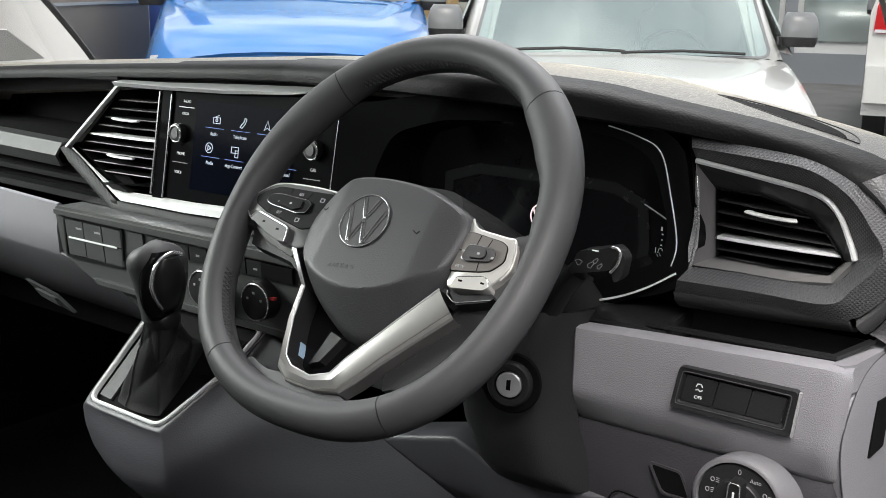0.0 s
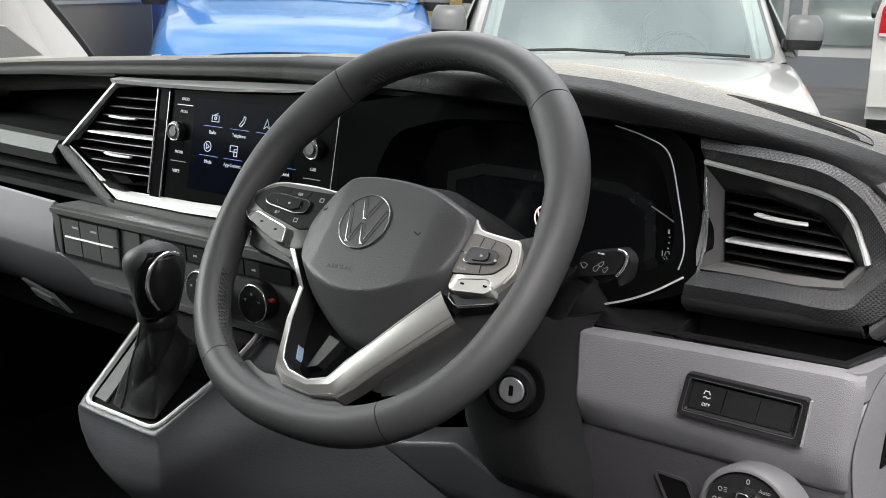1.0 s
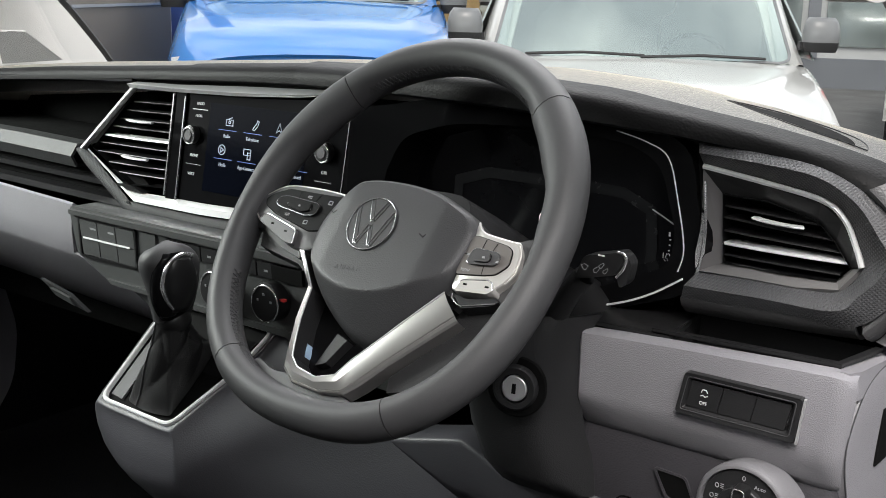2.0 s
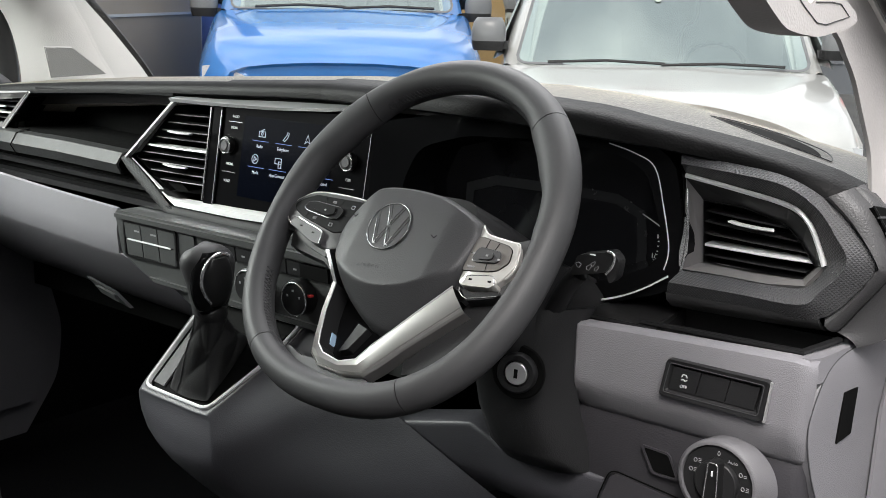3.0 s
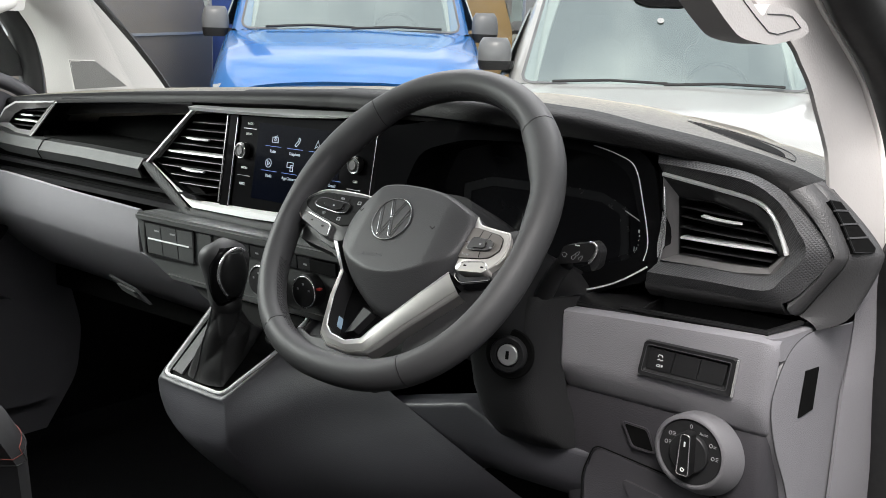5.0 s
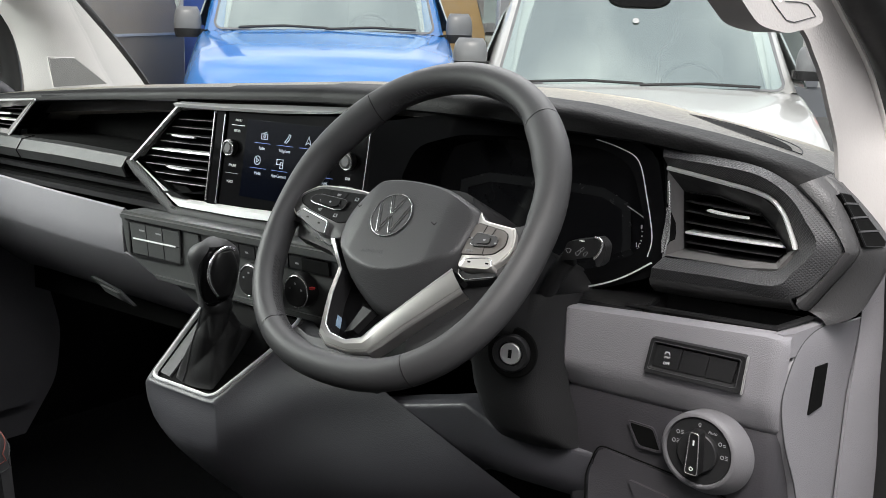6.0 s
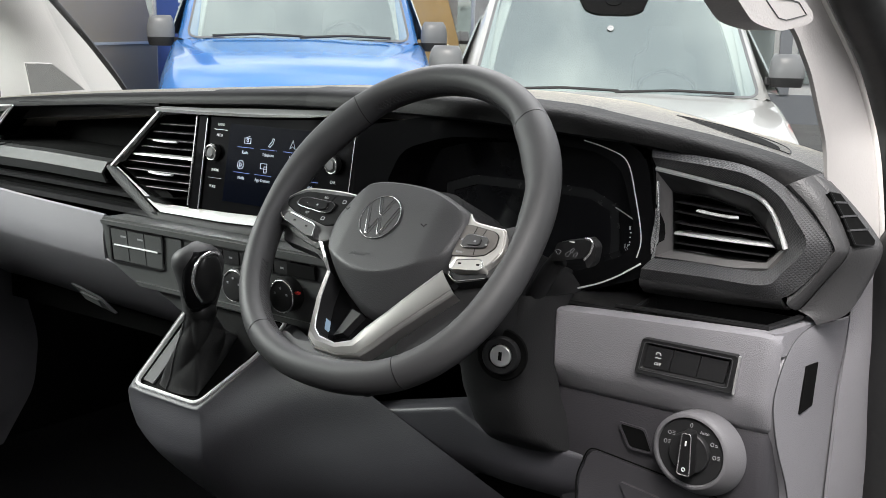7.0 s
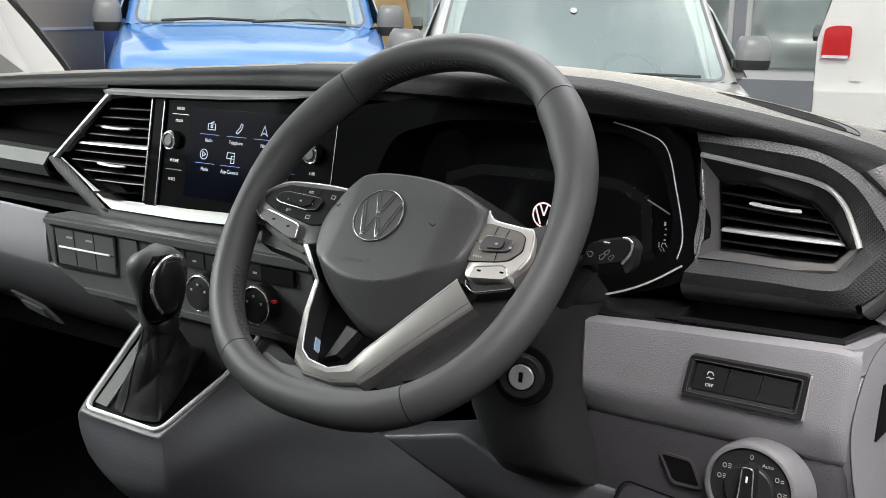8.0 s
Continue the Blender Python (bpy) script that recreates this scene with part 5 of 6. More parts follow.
tagged(part("stitching", stitches, THREAD, wheel, "grey stitching"), kind="stuff")

# airbag cover: domed top facet, folded lower facet
hub_line = [(-0.0684, -0.0149), (-0.0586, 0.0026), (-0.0498, 0.0161), (-0.0393, 0.0252), (-0.0161, 0.0298), (0.0162, 0.0299), (0.0481, 0.0261), (0.0766, 0.0172), (0.0939, 0.0094), (0.1017, -0.0019),
            (0.1010, -0.0176), (0.0987, -0.0312), (0.0926, -0.0546), (0.0779, -0.0778), (0.0621, -0.0971), (0.0487, -0.1096), (0.0296, -0.1166), (0.0103, -0.1148), (-0.0060, -0.1077), (-0.0321, -0.0897), (-0.0532, -0.0684), (-0.0641, -0.0550), (-0.0694, -0.0403), (-0.0710, -0.0285)]
hub_line = soft2(hub_line, 5)
cxy = Vector((0.0129, -0.0377))


def hub_height(u, v):
    """Height of the cover over its base."""
    crease = -0.079 + 5.0 * (u - 0.006) ** 2
    top = 0.0165 - 0.9 * (max(0, abs(u - 0.013) - 0.050)) ** 1.4 - 0.5 * max(0, v) ** 1.5
    if v < crease:
        top -= (crease - v) * 0.72
    return top


rows = []
for s, k in ((1.0, -1), (1.0, 0.0), (0.985, 0.55), (0.955, 0.85), (0.92, 1), *((q, 1) for q in np.linspace(0.88, 0.04, 40))):
    row = []
    for u, v in hub_line:
        uu, vv = cxy.x + (u - cxy.x) * s, cxy.y + (v - cxy.y) * s
        h = hub_height(uu, vv)
        row.append(wheel_at(uu, vv, -0.030 if k < 0 else (h - 0.012 * (1 - k))))
    rows.append(row)
part("airbag_cover", loft(rows, closed=True, caps=True), HUB, wheel, "dark grey grained airbag cover", smooth=28)
logo_c = (-0.0021, -0.0181)
logo_at = lambda u, v, w: wheel_at(logo_c[0] + u, logo_c[1] + v, 0.0165 + w)
emblem = part("emblem", prism(oval(0.0256, 0.0256, 40), logo_at, -0.002, 0.0008), HUB, wheel, "round chrome-edged emblem")
part("emblem_ring", sweep([logo_at(u, v, 0.001) for u, v in oval(0.0253, 0.0253, 44)], oval(0.0007, 0.0007, 6), WN, closed=True), DARK_CHROME, emblem, "chrome ring", smooth=60)
for (u0, v0), (u1, v1) in (((-0.0205, 0.0135), (-0.0085, -0.0200)), ((-0.0095, 0.0232), (-0.0005, 0.0025)), ((0.0095, 0.0232), (0.0005, 0.0025)), ((0.0205, 0.0135), (0.0085, -0.0200)), ((-0.0078, -0.0200), (-0.0004, -0.0015)), ((0.0078, -0.0200), (0.0004, -0.0015))):
    d = Vector((u1 - u0, v1 - v0)).normalized() * 0.0017
    loopb = [(u0 - d.y, v0 + d.x), (u1 - d.y, v1 + d.x), (u1 + d.y, v1 - d.x), (u0 + d.y, v0 - d.x)]
    part("emblem_bar", sweep([logo_at(u, v, 0.0009) for u, v in loopb], oval(0.0004, 0.0005, 5), WN, closed=True), DARK_CHROME, emblem, "thin chrome outline", smooth=60)
lettering("AIRBAG", 0.0062, facing(wheel_at(-0.0053, -0.0620, 0.0167), WX + WU * 0.06, WU), DARK_GREY, wheel, 0.0001, spacing=1.45)
for u, v in ((-0.0519, -0.0137), (0.0562, -0.0193)):
    part("horn_mark", sweep([wheel_at(u - 0.004, v + 0.0015, 0.0166), wheel_at(u + 0.001, v - 0.001, 0.0166), wheel_at(u + 0.003, v + 0.002, 0.0166)], flat(0.0008, 0.0004), WN), RECESS, wheel)

# spokes and button pods
def button_pod(core, outer, face, edge, key, centre_key, gaps, words, bar, bar_line, tones, labels):
    """Button cluster on a spoke: surround, sunk face, rocker key with its centre and the long bar under it."""
    surround, top, key_tone, bar_tone = tones
    part("spoke_core", prism(rounded(core, 0.01), wheel_at, -0.022, -0.003), LEATHER, wheel, bevel=0.004)
    soft = rounded(outer, 0.005)
    mid = Vector((sum(u for u, v in soft) / len(soft), sum(v for u, v in soft) / len(soft)))
    shrink = lambda k: [(mid.x + (u - mid.x) * k, mid.y + (v - mid.y) * k) for u, v in soft]
    pod = part("pod_frame", loft([[wheel_at(u, v, w) for u, v in shrink(k)] for k, w in ((1.0, -0.012), (1.0, 0.0025), (0.985, 0.0042), (0.95, 0.0050), (0.5, 0.0052), (0.02, 0.0052))], closed=True, caps=True), surround, wheel, labels[0], smooth=35)
    part("pod_edge", sweep([wheel_at(u, v, 0.0030) for u, v in curve_points2(outer[:edge])], oval(0.0011, 0.0011, 6), WN), POD_SILVER, pod, "satin silver edge", smooth=60)
    inset_line = rounded(face, 0.003)
    plate = part("pod_face", prism(inset_line, wheel_at, 0.002, 0.0064), top, pod, labels[1], bevel=0.0006)
    part("face_gap", sweep([wheel_at(u, v, 0.0052) for u, v in inset_line], oval(0.0009, 0.0005, 5), WN, closed=True), RECESS, pod, smooth=60)
    ring = rounded(key, 0.003)
    part("key_gap", prism(ring, wheel_at, 0.0060, 0.0066), RECESS, plate)
    cross = part("rocker_key", prism(ring, wheel_at, 0.0062, 0.0088), key_tone, pod, "raised rocker key", bevel=0.0011)
    part("key_line", sweep([wheel_at(u, v, 0.0086) for u, v in ring], oval(0.0004, 0.0004, 5), WN, closed=True), DARK_CHROME, cross, smooth=60)
    part("centre_key", prism(rounded(centre_key, 0.0015), wheel_at, 0.0080, 0.0104), key_tone, cross, bevel=0.0009)
    part("centre_gap", sweep([wheel_at(u, v, 0.0089) for u, v in rounded(centre_key, 0.0015)], oval(0.0006, 0.0003, 5), WN, closed=True), RECESS, cross, smooth=60)
    cu, cv = sum(u for u, v in centre_key) / len(centre_key), sum(v for u, v in centre_key) / len(centre_key)
    for u, v in ((cu - 0.0165, cv + 0.0006), (cu, cv), (cu + 0.0130, cv - 0.0010)):
        part("key_mark", box(u - 0.0012, u + 0.0012, v - 0.0009, v + 0.0009, wheel_at, 0.0086, 0.0107 if u == cu else 0.0091), GREY_MARK, cross)
    for (u0, v0), (u1, v1) in gaps:
        part("key_gap", sweep([wheel_at(u0, v0, 0.0065), wheel_at(u1, v1, 0.0065)], flat(0.0006, 0.0004), WN), RECESS, plate)
    for word, u, v in words:
        lettering(word, 0.0038, facing(wheel_at(u, v, 0.0066), WX, WU), GREY_MARK, plate)
    rocker = part("rocker_bar", prism(rounded(bar, 0.002), wheel_at, -0.004, 0.0098), bar_tone, pod, labels[2], bevel=0.0014)
    part("bar_edge", sweep([wheel_at(u, v, 0.0095) for u, v in rounded(bar_line, 0.002)[2:-2]], oval(0.0007, 0.0007, 6), WN), CHROME, rocker, "bright edge line", smooth=60)
    bu, bv = sum(u for u, v in bar) / len(bar), sum(v for u, v in bar) / len(bar)
    for du in (-0.011, 0.010):
        dv = du * (bar_line[-2][1] - bar_line[1][1]) / (bar_line[-2][0] - bar_line[1][0])
        part("bar_mark", box(bu + du - 0.0018, bu + du + 0.0018, bv + dv - 0.0008, bv + dv + 0.0008, wheel_at, 0.0096, 0.0101), RECESS, rocker)
    return pod


curve_points2 = lambda pts: [(p.x, p.y) for p in curve_points([(u, v, 0) for u, v in pts], 3)]
button_pod([(-0.05, 0.0), (-0.132, -0.001), (-0.150, 0.006), (-0.166, 0.016), (-0.168, -0.036), (-0.150, -0.036), (-0.12, -0.044), (-0.09, -0.050), (-0.05, -0.055)],
           [(-0.0610, 0.0098), (-0.0880, 0.0112), (-0.1230, 0.0104), (-0.1400, 0.0070), (-0.1560, -0.0040), (-0.1630, -0.0130), (-0.1620, -0.0205), (-0.1530, -0.0292), (-0.1430, -0.0335), (-0.1250, -0.0410), (-0.0990, -0.0500), (-0.0758, -0.0520), (-0.0627, -0.0470)],
           [(-0.0592, 0.0056), (-0.0985, 0.0050), (-0.1290, 0.0048), (-0.1450, -0.0022), (-0.1530, -0.0095), (-0.1500, -0.0150), (-0.1340, -0.0215), (-0.0805, -0.0326), (-0.0640, -0.0286)], 9,
           [(-0.1359, -0.0118), (-0.1331, -0.0055), (-0.1220, -0.0034), (-0.0833, -0.0055), (-0.0790, -0.0085), (-0.0812, -0.0175), (-0.0930, -0.0195), (-0.1300, -0.0152)],
           [(-0.1185, -0.0134), (-0.1175, -0.0064), (-0.0895, -0.0073), (-0.0885, -0.0145), (-0.0980, -0.0176)],
           (((-0.1290, -0.0220), (-0.1278, -0.0160)), ((-0.0895, -0.0040), (-0.0857, 0.0045)), ((-0.0800, -0.0128), (-0.0650, -0.0140)), ((-0.1117, -0.0030), (-0.1120, 0.0045))),
           (("RES", -0.0985, 0.0), ("SET", -0.1160, -0.0215)),
           [(-0.1446, -0.0335), (-0.1401, -0.0269), (-0.1361, -0.0255), (-0.0945, -0.0350), (-0.0918, -0.0380), (-0.0890, -0.0500), (-0.1000, -0.0492)],
           [(-0.1446, -0.0335), (-0.1401, -0.0269), (-0.1361, -0.0255), (-0.0945, -0.0350), (-0.0918, -0.0380), (-0.0890, -0.0500)],
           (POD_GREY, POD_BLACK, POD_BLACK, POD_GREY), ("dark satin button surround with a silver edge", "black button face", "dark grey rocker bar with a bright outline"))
for u, v in ((-0.0893, -0.0254), (-0.0700, -0.0020)):
    part("button_mark", sweep([wheel_at(u + a, v + b, 0.0067) for a, b in ((-0.0022, -0.0016), (0.0022, -0.0016), (0.0022, 0.0018), (-0.0022, 0.0018))], flat(0.0007, 0.0003), WN, closed=True), GREY_MARK, wheel)
part("left_under", prism([(-0.1500, -0.0330), (-0.1000, -0.0480), (-0.0790, -0.0530), (-0.0830, -0.0580), (-0.1120, -0.0510), (-0.1400, -0.0400)], wheel_at, -0.016, -0.001), SATIN_BLACK, wheel, "black underside of the rocker bar", bevel=0.002)
button_pod([(0.05, 0.0), (0.132, -0.001), (0.150, 0.006), (0.166, 0.016), (0.168, -0.050), (0.155, -0.064), (0.140, -0.054), (0.09, -0.058), (0.05, -0.058)],
           [(0.0960, 0.0080), (0.0995, 0.0028), (0.1075, -0.0010), (0.1350, -0.0036), (0.1425, -0.0042), (0.1465, -0.0110), (0.1495, -0.0240), (0.1488, -0.0310), (0.1440, -0.0400), (0.1365, -0.0490), (0.1129, -0.0570), (0.0960, -0.0540)],
           [(0.0985, -0.0060), (0.1030, -0.0052), (0.1340, -0.0088), (0.1402, -0.0125), (0.1420, -0.0250), (0.1335, -0.0345), (0.1235, -0.0372), (0.0960, -0.0410), (0.0970, -0.0220)], 9,
           [(0.1035, -0.0295), (0.1045, -0.0235), (0.1060, -0.0180), (0.1090, -0.0165), (0.1295, -0.0172), (0.1327, -0.0195), (0.1325, -0.0255), (0.1300, -0.0282), (0.1070, -0.0312)],
           [(0.1115, -0.0285), (0.1120, -0.0195), (0.1245, -0.0200), (0.1258, -0.0250), (0.1232, -0.0274)],
           (((0.0970, -0.0223), (0.1040, -0.0222)), ((0.1115, -0.0160), (0.1125, -0.0070)), ((0.1222, -0.0165), (0.1243, -0.0085)), ((0.1202, -0.0300), (0.1211, -0.0370))),
           (("VIEW", 0.1040, -0.0365),),
           [(0.1052, -0.0568), (0.1068, -0.0482), (0.1090, -0.0462), (0.1325, -0.0418), (0.1375, -0.0440), (0.1400, -0.0500), (0.1360, -0.0535)],
           [(0.1068, -0.0482), (0.1090, -0.0462), (0.1325, -0.0418), (0.1375, -0.0440), (0.1400, -0.0500)],
           (POD_SILVER, POD_FACE_LIT, POD_GREY, POD_SILVER), ("satin silver button surround", "button face with the light on it in a brown-grey colour", "satin silver rocker bar"))
part("bar_lip", sweep([wheel_at(u, v, 0.0035) for u, v in ((0.1000, -0.0572), (0.1015, -0.0612), (0.1085, -0.0652), (0.1130, -0.0660), (0.1430, -0.0575))], oval(0.0006, 0.0006, 6), WN), CHROME, wheel, "thin bright lip", smooth=60)
part("bar_shadow", prism([(0.1007, -0.0572), (0.1149, -0.0588), (0.1416, -0.0524), (0.1447, -0.0554), (0.1400, -0.0597), (0.1132, -0.0676)], wheel_at, -0.012, 0.003), BLACK, wheel, "black underside of the rocker bar", bevel=0.0015)

# lower V spoke: a narrow and a broad brushed arm meeting above the foot of the rim
v_out = [(-0.0823, -0.0537), (-0.0515, -0.0821), (-0.0478, -0.1139), (-0.0397, -0.1424), (-0.0344, -0.1581), (-0.0200, -0.1671), (0.0123, -0.1681), (0.0390, -0.1632), (0.0509, -0.1517), (0.0687, -0.1299), (0.0953, -0.1010), (0.1160, -0.0790)]
v_in = [(-0.0768, -0.0513), (-0.0459, -0.0836), (-0.0416, -0.1124), (-0.0344, -0.1353), (-0.0300, -0.1460), (-0.0193, -0.1535), (0.0042, -0.1569), (0.0233, -0.1501), (0.0332, -0.1338), (0.0510, -0.1113), (0.0650, -0.0927), (0.0925, -0.0580)]
between = lambda k, w: [wheel_at(a + (c - a) * k, b + (d - b) * k, w) for (a, b), (c, d) in zip(v_out, v_in)]
rows = [between(0.0, -0.012), between(0.0, 0.0015), between(0.05, 0.0032), between(0.14, 0.0040), between(0.17, 0.0032), between(0.20, 0.0042), between(0.60, 0.0066), between(0.94, 0.0050), between(1.0, 0.0028)]
part("lower_spoke", loft(rows), BRUSHED, wheel, "broad brushed metal lower spoke", smooth=24)
part("spoke_wall", loft([between(1.0, 0.0030), between(1.0, -0.020)]), BLACK, wheel, "black inner wall of the lower spoke", smooth=24)
part("spoke_edge", sweep(between(1.0, 0.0040), oval(0.0008, 0.0008, 6), WN), SILVER, wheel, smooth=60)
part("spoke_back", prism([(0.1094, -0.0607), (0.1526, -0.0448), (0.1602, -0.0742), (0.1407, -0.1101), (0.1057, -0.1349), (0.0696, -0.1480), (0.0653, -0.1353), (0.0940, -0.1025)], wheel_at, -0.028, -0.010), BLACK, wheel, "black plastic spoke back", bevel=0.003)
part("spoke_foot", prism(rounded([(-0.0759, -0.1535), (-0.0515, -0.1618), (-0.0313, -0.1601), (0.0396, -0.1642), (0.0528, -0.1683), (0.0662, -0.1812), (0.0563, -0.1948), (-0.0804, -0.1828)], 0.008), wheel_at, -0.018, -0.002), LEATHER, wheel, "black leather foot of the lower spoke", bevel=0.005, segments=3)
part("lower_cover", prism([(-0.0727, -0.0519), (0.0892, -0.0623), (0.0329, -0.1348), (0.0231, -0.1512), (0.0041, -0.1578), (-0.0193, -0.1544), (-0.0305, -0.1464), (-0.0421, -0.1130), (-0.0469, -0.0846)], wheel_at, -0.030, -0.020), PIANO, wheel, "gloss black cover inside the lower spoke", bevel=0.002)
part("cover_stub", prism([(-0.0071, -0.1126), (0.0063, -0.1158), (-0.0054, -0.1400), (-0.0154, -0.1447)], wheel_at, -0.020, -0.010), BLACK, wheel, "grey plastic stub inside the lower spoke", bevel=0.002)
part("film_tab", prism(rounded([(-0.0422, -0.1271), (-0.0361, -0.1278), (-0.0317, -0.1386), (-0.0341, -0.1435), (-0.0397, -0.1414)], 0.002), wheel_at, -0.0195, -0.0120), FILM_BLUE, wheel, "pale blue protective film tab", bevel=0.0005)
part("left_back", prism([(-0.1509, -0.0350), (-0.0780, -0.0421), (-0.0592, -0.0756), (-0.0857, -0.0615), (-0.1435, -0.0528)], wheel_at, -0.024, -0.006), BLACK, wheel, bevel=0.002)

# ---- steering column, stalk and ignition ----
column = thing("steering_column", "black plastic steering column shroud", "steering column")
secs = []
for c, hx, hz in ((wheel_at(0, -0.005, -0.028), 0.055, 0.05), (wheel_at(0, -0.01, -0.07), 0.075, 0.06), (Vector((0.412, 0.125, 1.155)), 0.092, 0.062), (Vector((0.43, 0.22, 1.10)), 0.105, 0.07)):
    secs.append([c + Vector((hx * x, 0, 0)) + WU * (hz * z) for x, z in rounded([(-1, -1), (1, -1), (1, 1), (-1, 1)], 0.5, 5)])
part("upper_shroud", loft(secs, closed=True, caps=True), BLACK, column, smooth=50)
# lower shroud: a wide tapering front under the wheel
rows = []
for z, y, x0, x1 in ((1.165, 0.105, 0.40, 0.534), (1.135, 0.088, 0.40, 0.523), (1.10, 0.088, 0.40, 0.523), (1.05, 0.094, 0.405, 0.530), (1.01, 0.104, 0.415, 0.540), (0.99, 0.12, 0.42, 0.548), (0.985, 0.2, 0.42, 0.548)):
    rows.append([Vector((x0 + (x1 - x0) * k, y + 0.05 * (2 * k - 1) ** 4 * 0.9, z)) for k in np.linspace(0, 1, 13)])
part("lower_shroud", sheet(rows, 0.005), BLACK, column, "black plastic lower shroud", smooth=60)
lock = thing("ignition_lock", "round key lock with a bright metal cylinder", "ignition lock")
ic, ia = Vector((0.489, 0.084, 1.104)), Vector((0.28, -0.95, 0.10))
part("recess", turned([(0.026, -0.004), (0.028, 0.003), (0.0265, 0.0045)], ic, ia, 36), RECESS, lock, smooth=40)
part("collar", turned([(0.0205, 0.0), (0.0205, 0.010), (0.0185, 0.0125), (0.0135, 0.0125), (0.0125, 0.008)], ic, ia, 36), BLACK, lock, "black collar", smooth=40)
part("cylinder", turned([(0.0118, 0.004), (0.0116, 0.0115), (0.0105, 0.0125)], ic, ia, 28), SILVER, lock, "bright metal key cylinder", smooth=40)
q = ia.to_track_quat("Z", "Y")
side = (Vector((1, 0, 0)) - ia.normalized() * ia.normalized().x).normalized()
upv = ia.normalized().cross(side)
if upv.z < 0:
    upv = -upv
part("keyhole", box(-0.0018, 0.0018, -0.0045, 0.0045, lambda a, b, w: ic + side * a + upv * b + ia.normalized() * w, 0.0115, 0.0133), RECESS, lock)

stalk = thing("column_stalk", "black wiper stalk with white symbols and a chrome end", "stalk")
part("arm", sweep(curve_points([(0.478, 0.135, 1.120), (0.4901, 0.125, 1.1409), (0.504, 0.120, 1.1646), (0.521, 0.116, 1.1922), (0.534, 0.114, 1.208)], 5), oval(0.010, 0.010, 12), (0, -1, 0)), BLACK, stalk, "black stalk arm", smooth=60)
st_at = lambda u, v, w: Vector((u, 0.100 - w, v))
head_line = [(0.531, 1.2075), (0.5395, 1.2292), (0.574, 1.2375), (0.5785, 1.2318), (0.5706, 1.2171)]
part("head", prism(rounded(head_line, 0.004), st_at, -0.018, 0.0), SATIN_BLACK, stalk, "black stalk head", bevel=0.003)
part("end_cap", prism(rounded([(0.5700, 1.2150), (0.5745, 1.2360), (0.5785, 1.2350), (0.5830, 1.2289), (0.5805, 1.2122), (0.5737, 1.2058)], 0.003), st_at, -0.016, -0.003), BLACK, stalk, "black stalk end", bevel=0.003)
part("chrome_edge", sweep(curve_points([st_at(u, v, 0.0) for u, v in ((0.5715, 1.2374), (0.5775, 1.2365), (0.5800, 1.2320), (0.5775, 1.2232), (0.5715, 1.2155))], 4), oval(0.0014, 0.0014, 8), (0, -1, 0)), CHROME, stalk, "chrome edge", smooth=60)
part("stalk_mark", sweep([st_at(0.541 + u, 1.2190 + v, 0.0002) for u, v in ((-0.0032, 0.0020), (0.0, 0.0034), (0.0034, 0.0020), (0.0012, -0.0016), (-0.0010, -0.0016))], flat(0.0004, 0.0004), (0, -1, 0), closed=True), GREY_MARK, stalk, "pale wiper symbol")
for u, v, g in ((0.5528, 1.2192, 1.0), (0.5572, 1.2232, 0.8), (0.5612, 1.2192, 0.8)):
    part("stalk_mark", sweep([st_at(u + a * g, v + b * g, 0.0002) for a, b in ((-0.0026, -0.0026), (-0.0002, -0.0030), (0.0030, 0.0018), (0.0020, 0.0034), (-0.0030, 0.0))], flat(0.0004, 0.0004), (0, -1, 0), closed=True), GREY_MARK, stalk, "pale washer symbol")
part("stalk_mark", box(0.5535, 0.5595, 1.2315, 1.2327, st_at, 0.0, 0.0004), WHITE_MARK, stalk)

# knee panel under the column
knee = thing("knee_panel", "grey plastic knee panel under the steering column, darkened for shade", "dash panel")
rows = []
for x in np.linspace(0.235, 0.557, 17):
    zt = interp(x, [0.235, 0.285, 0.341, 0.395, 0.412, 0.425, 0.486, 0.585], [0.966, 0.982, 0.997, 1.012, 1.008, 0.997, 0.992, 0.987])
    q = 0.012 * max(0, (0.38 - x) / 0.145) ** 1.6
    zb = interp(x, [0.235, 0.36, 0.42, 0.585], [0.885, 0.904, 0.929, 0.917])
    q += 0.017 * min(1.0, max(0.0, (x - 0.46) / 0.09))
    rows.append([Vector((x, 0.175 + q, zt + 0.001)), Vector((x, 0.130 + q, zt + 0.001)), Vector((x, 0.1275 + q, zt - 0.001)), Vector((x, 0.1275 + q, zt - 0.006)), Vector((x, 0.1330 + q, (zt + zb) / 2)), Vector((x, 0.1480 + q, zb + 0.004)), Vector((x, 0.156 + q, zb)), Vector((x, 0.24 + q, zb - 0.004))])
part("shell", sheet(rows, 0.005), CONSOLE_SHADED, knee, "grey plastic shell with shade in its colour", smooth=60)
# black strip set in the gap to stand in for its shade
part("gap_dark_strip", sweep([Vector((0.428, 0.142, 1.006)), Vector((0.486, 0.142, 1.001)), Vector((0.520, 0.142, 0.999))], flat(0.012, 0.006), (0, -1, 0.2)), PIANO, knee, "gloss black strip added for the dark of the gap", bevel=0.001)

# ---- door, seat and handles ----
door = thing("door_1", "dark grey passenger door with its window closed", "door", kind="structure")
card_at = lambda u, v, w: Vector((-0.80 + w, u, v))
part("card", prism(rounded([(0.24, 0.56), (0.36, 0.72), (0.375, 0.82), (0.33, 1.00), (0.31, 1.20), (0.29, 1.27), (0.22, 1.31), (-0.80, 1.34), (-0.80, 0.56)], 0.03), card_at, -0.05, 0.0), DOOR_GREY, door, "dark grey door card", bevel=0.01)
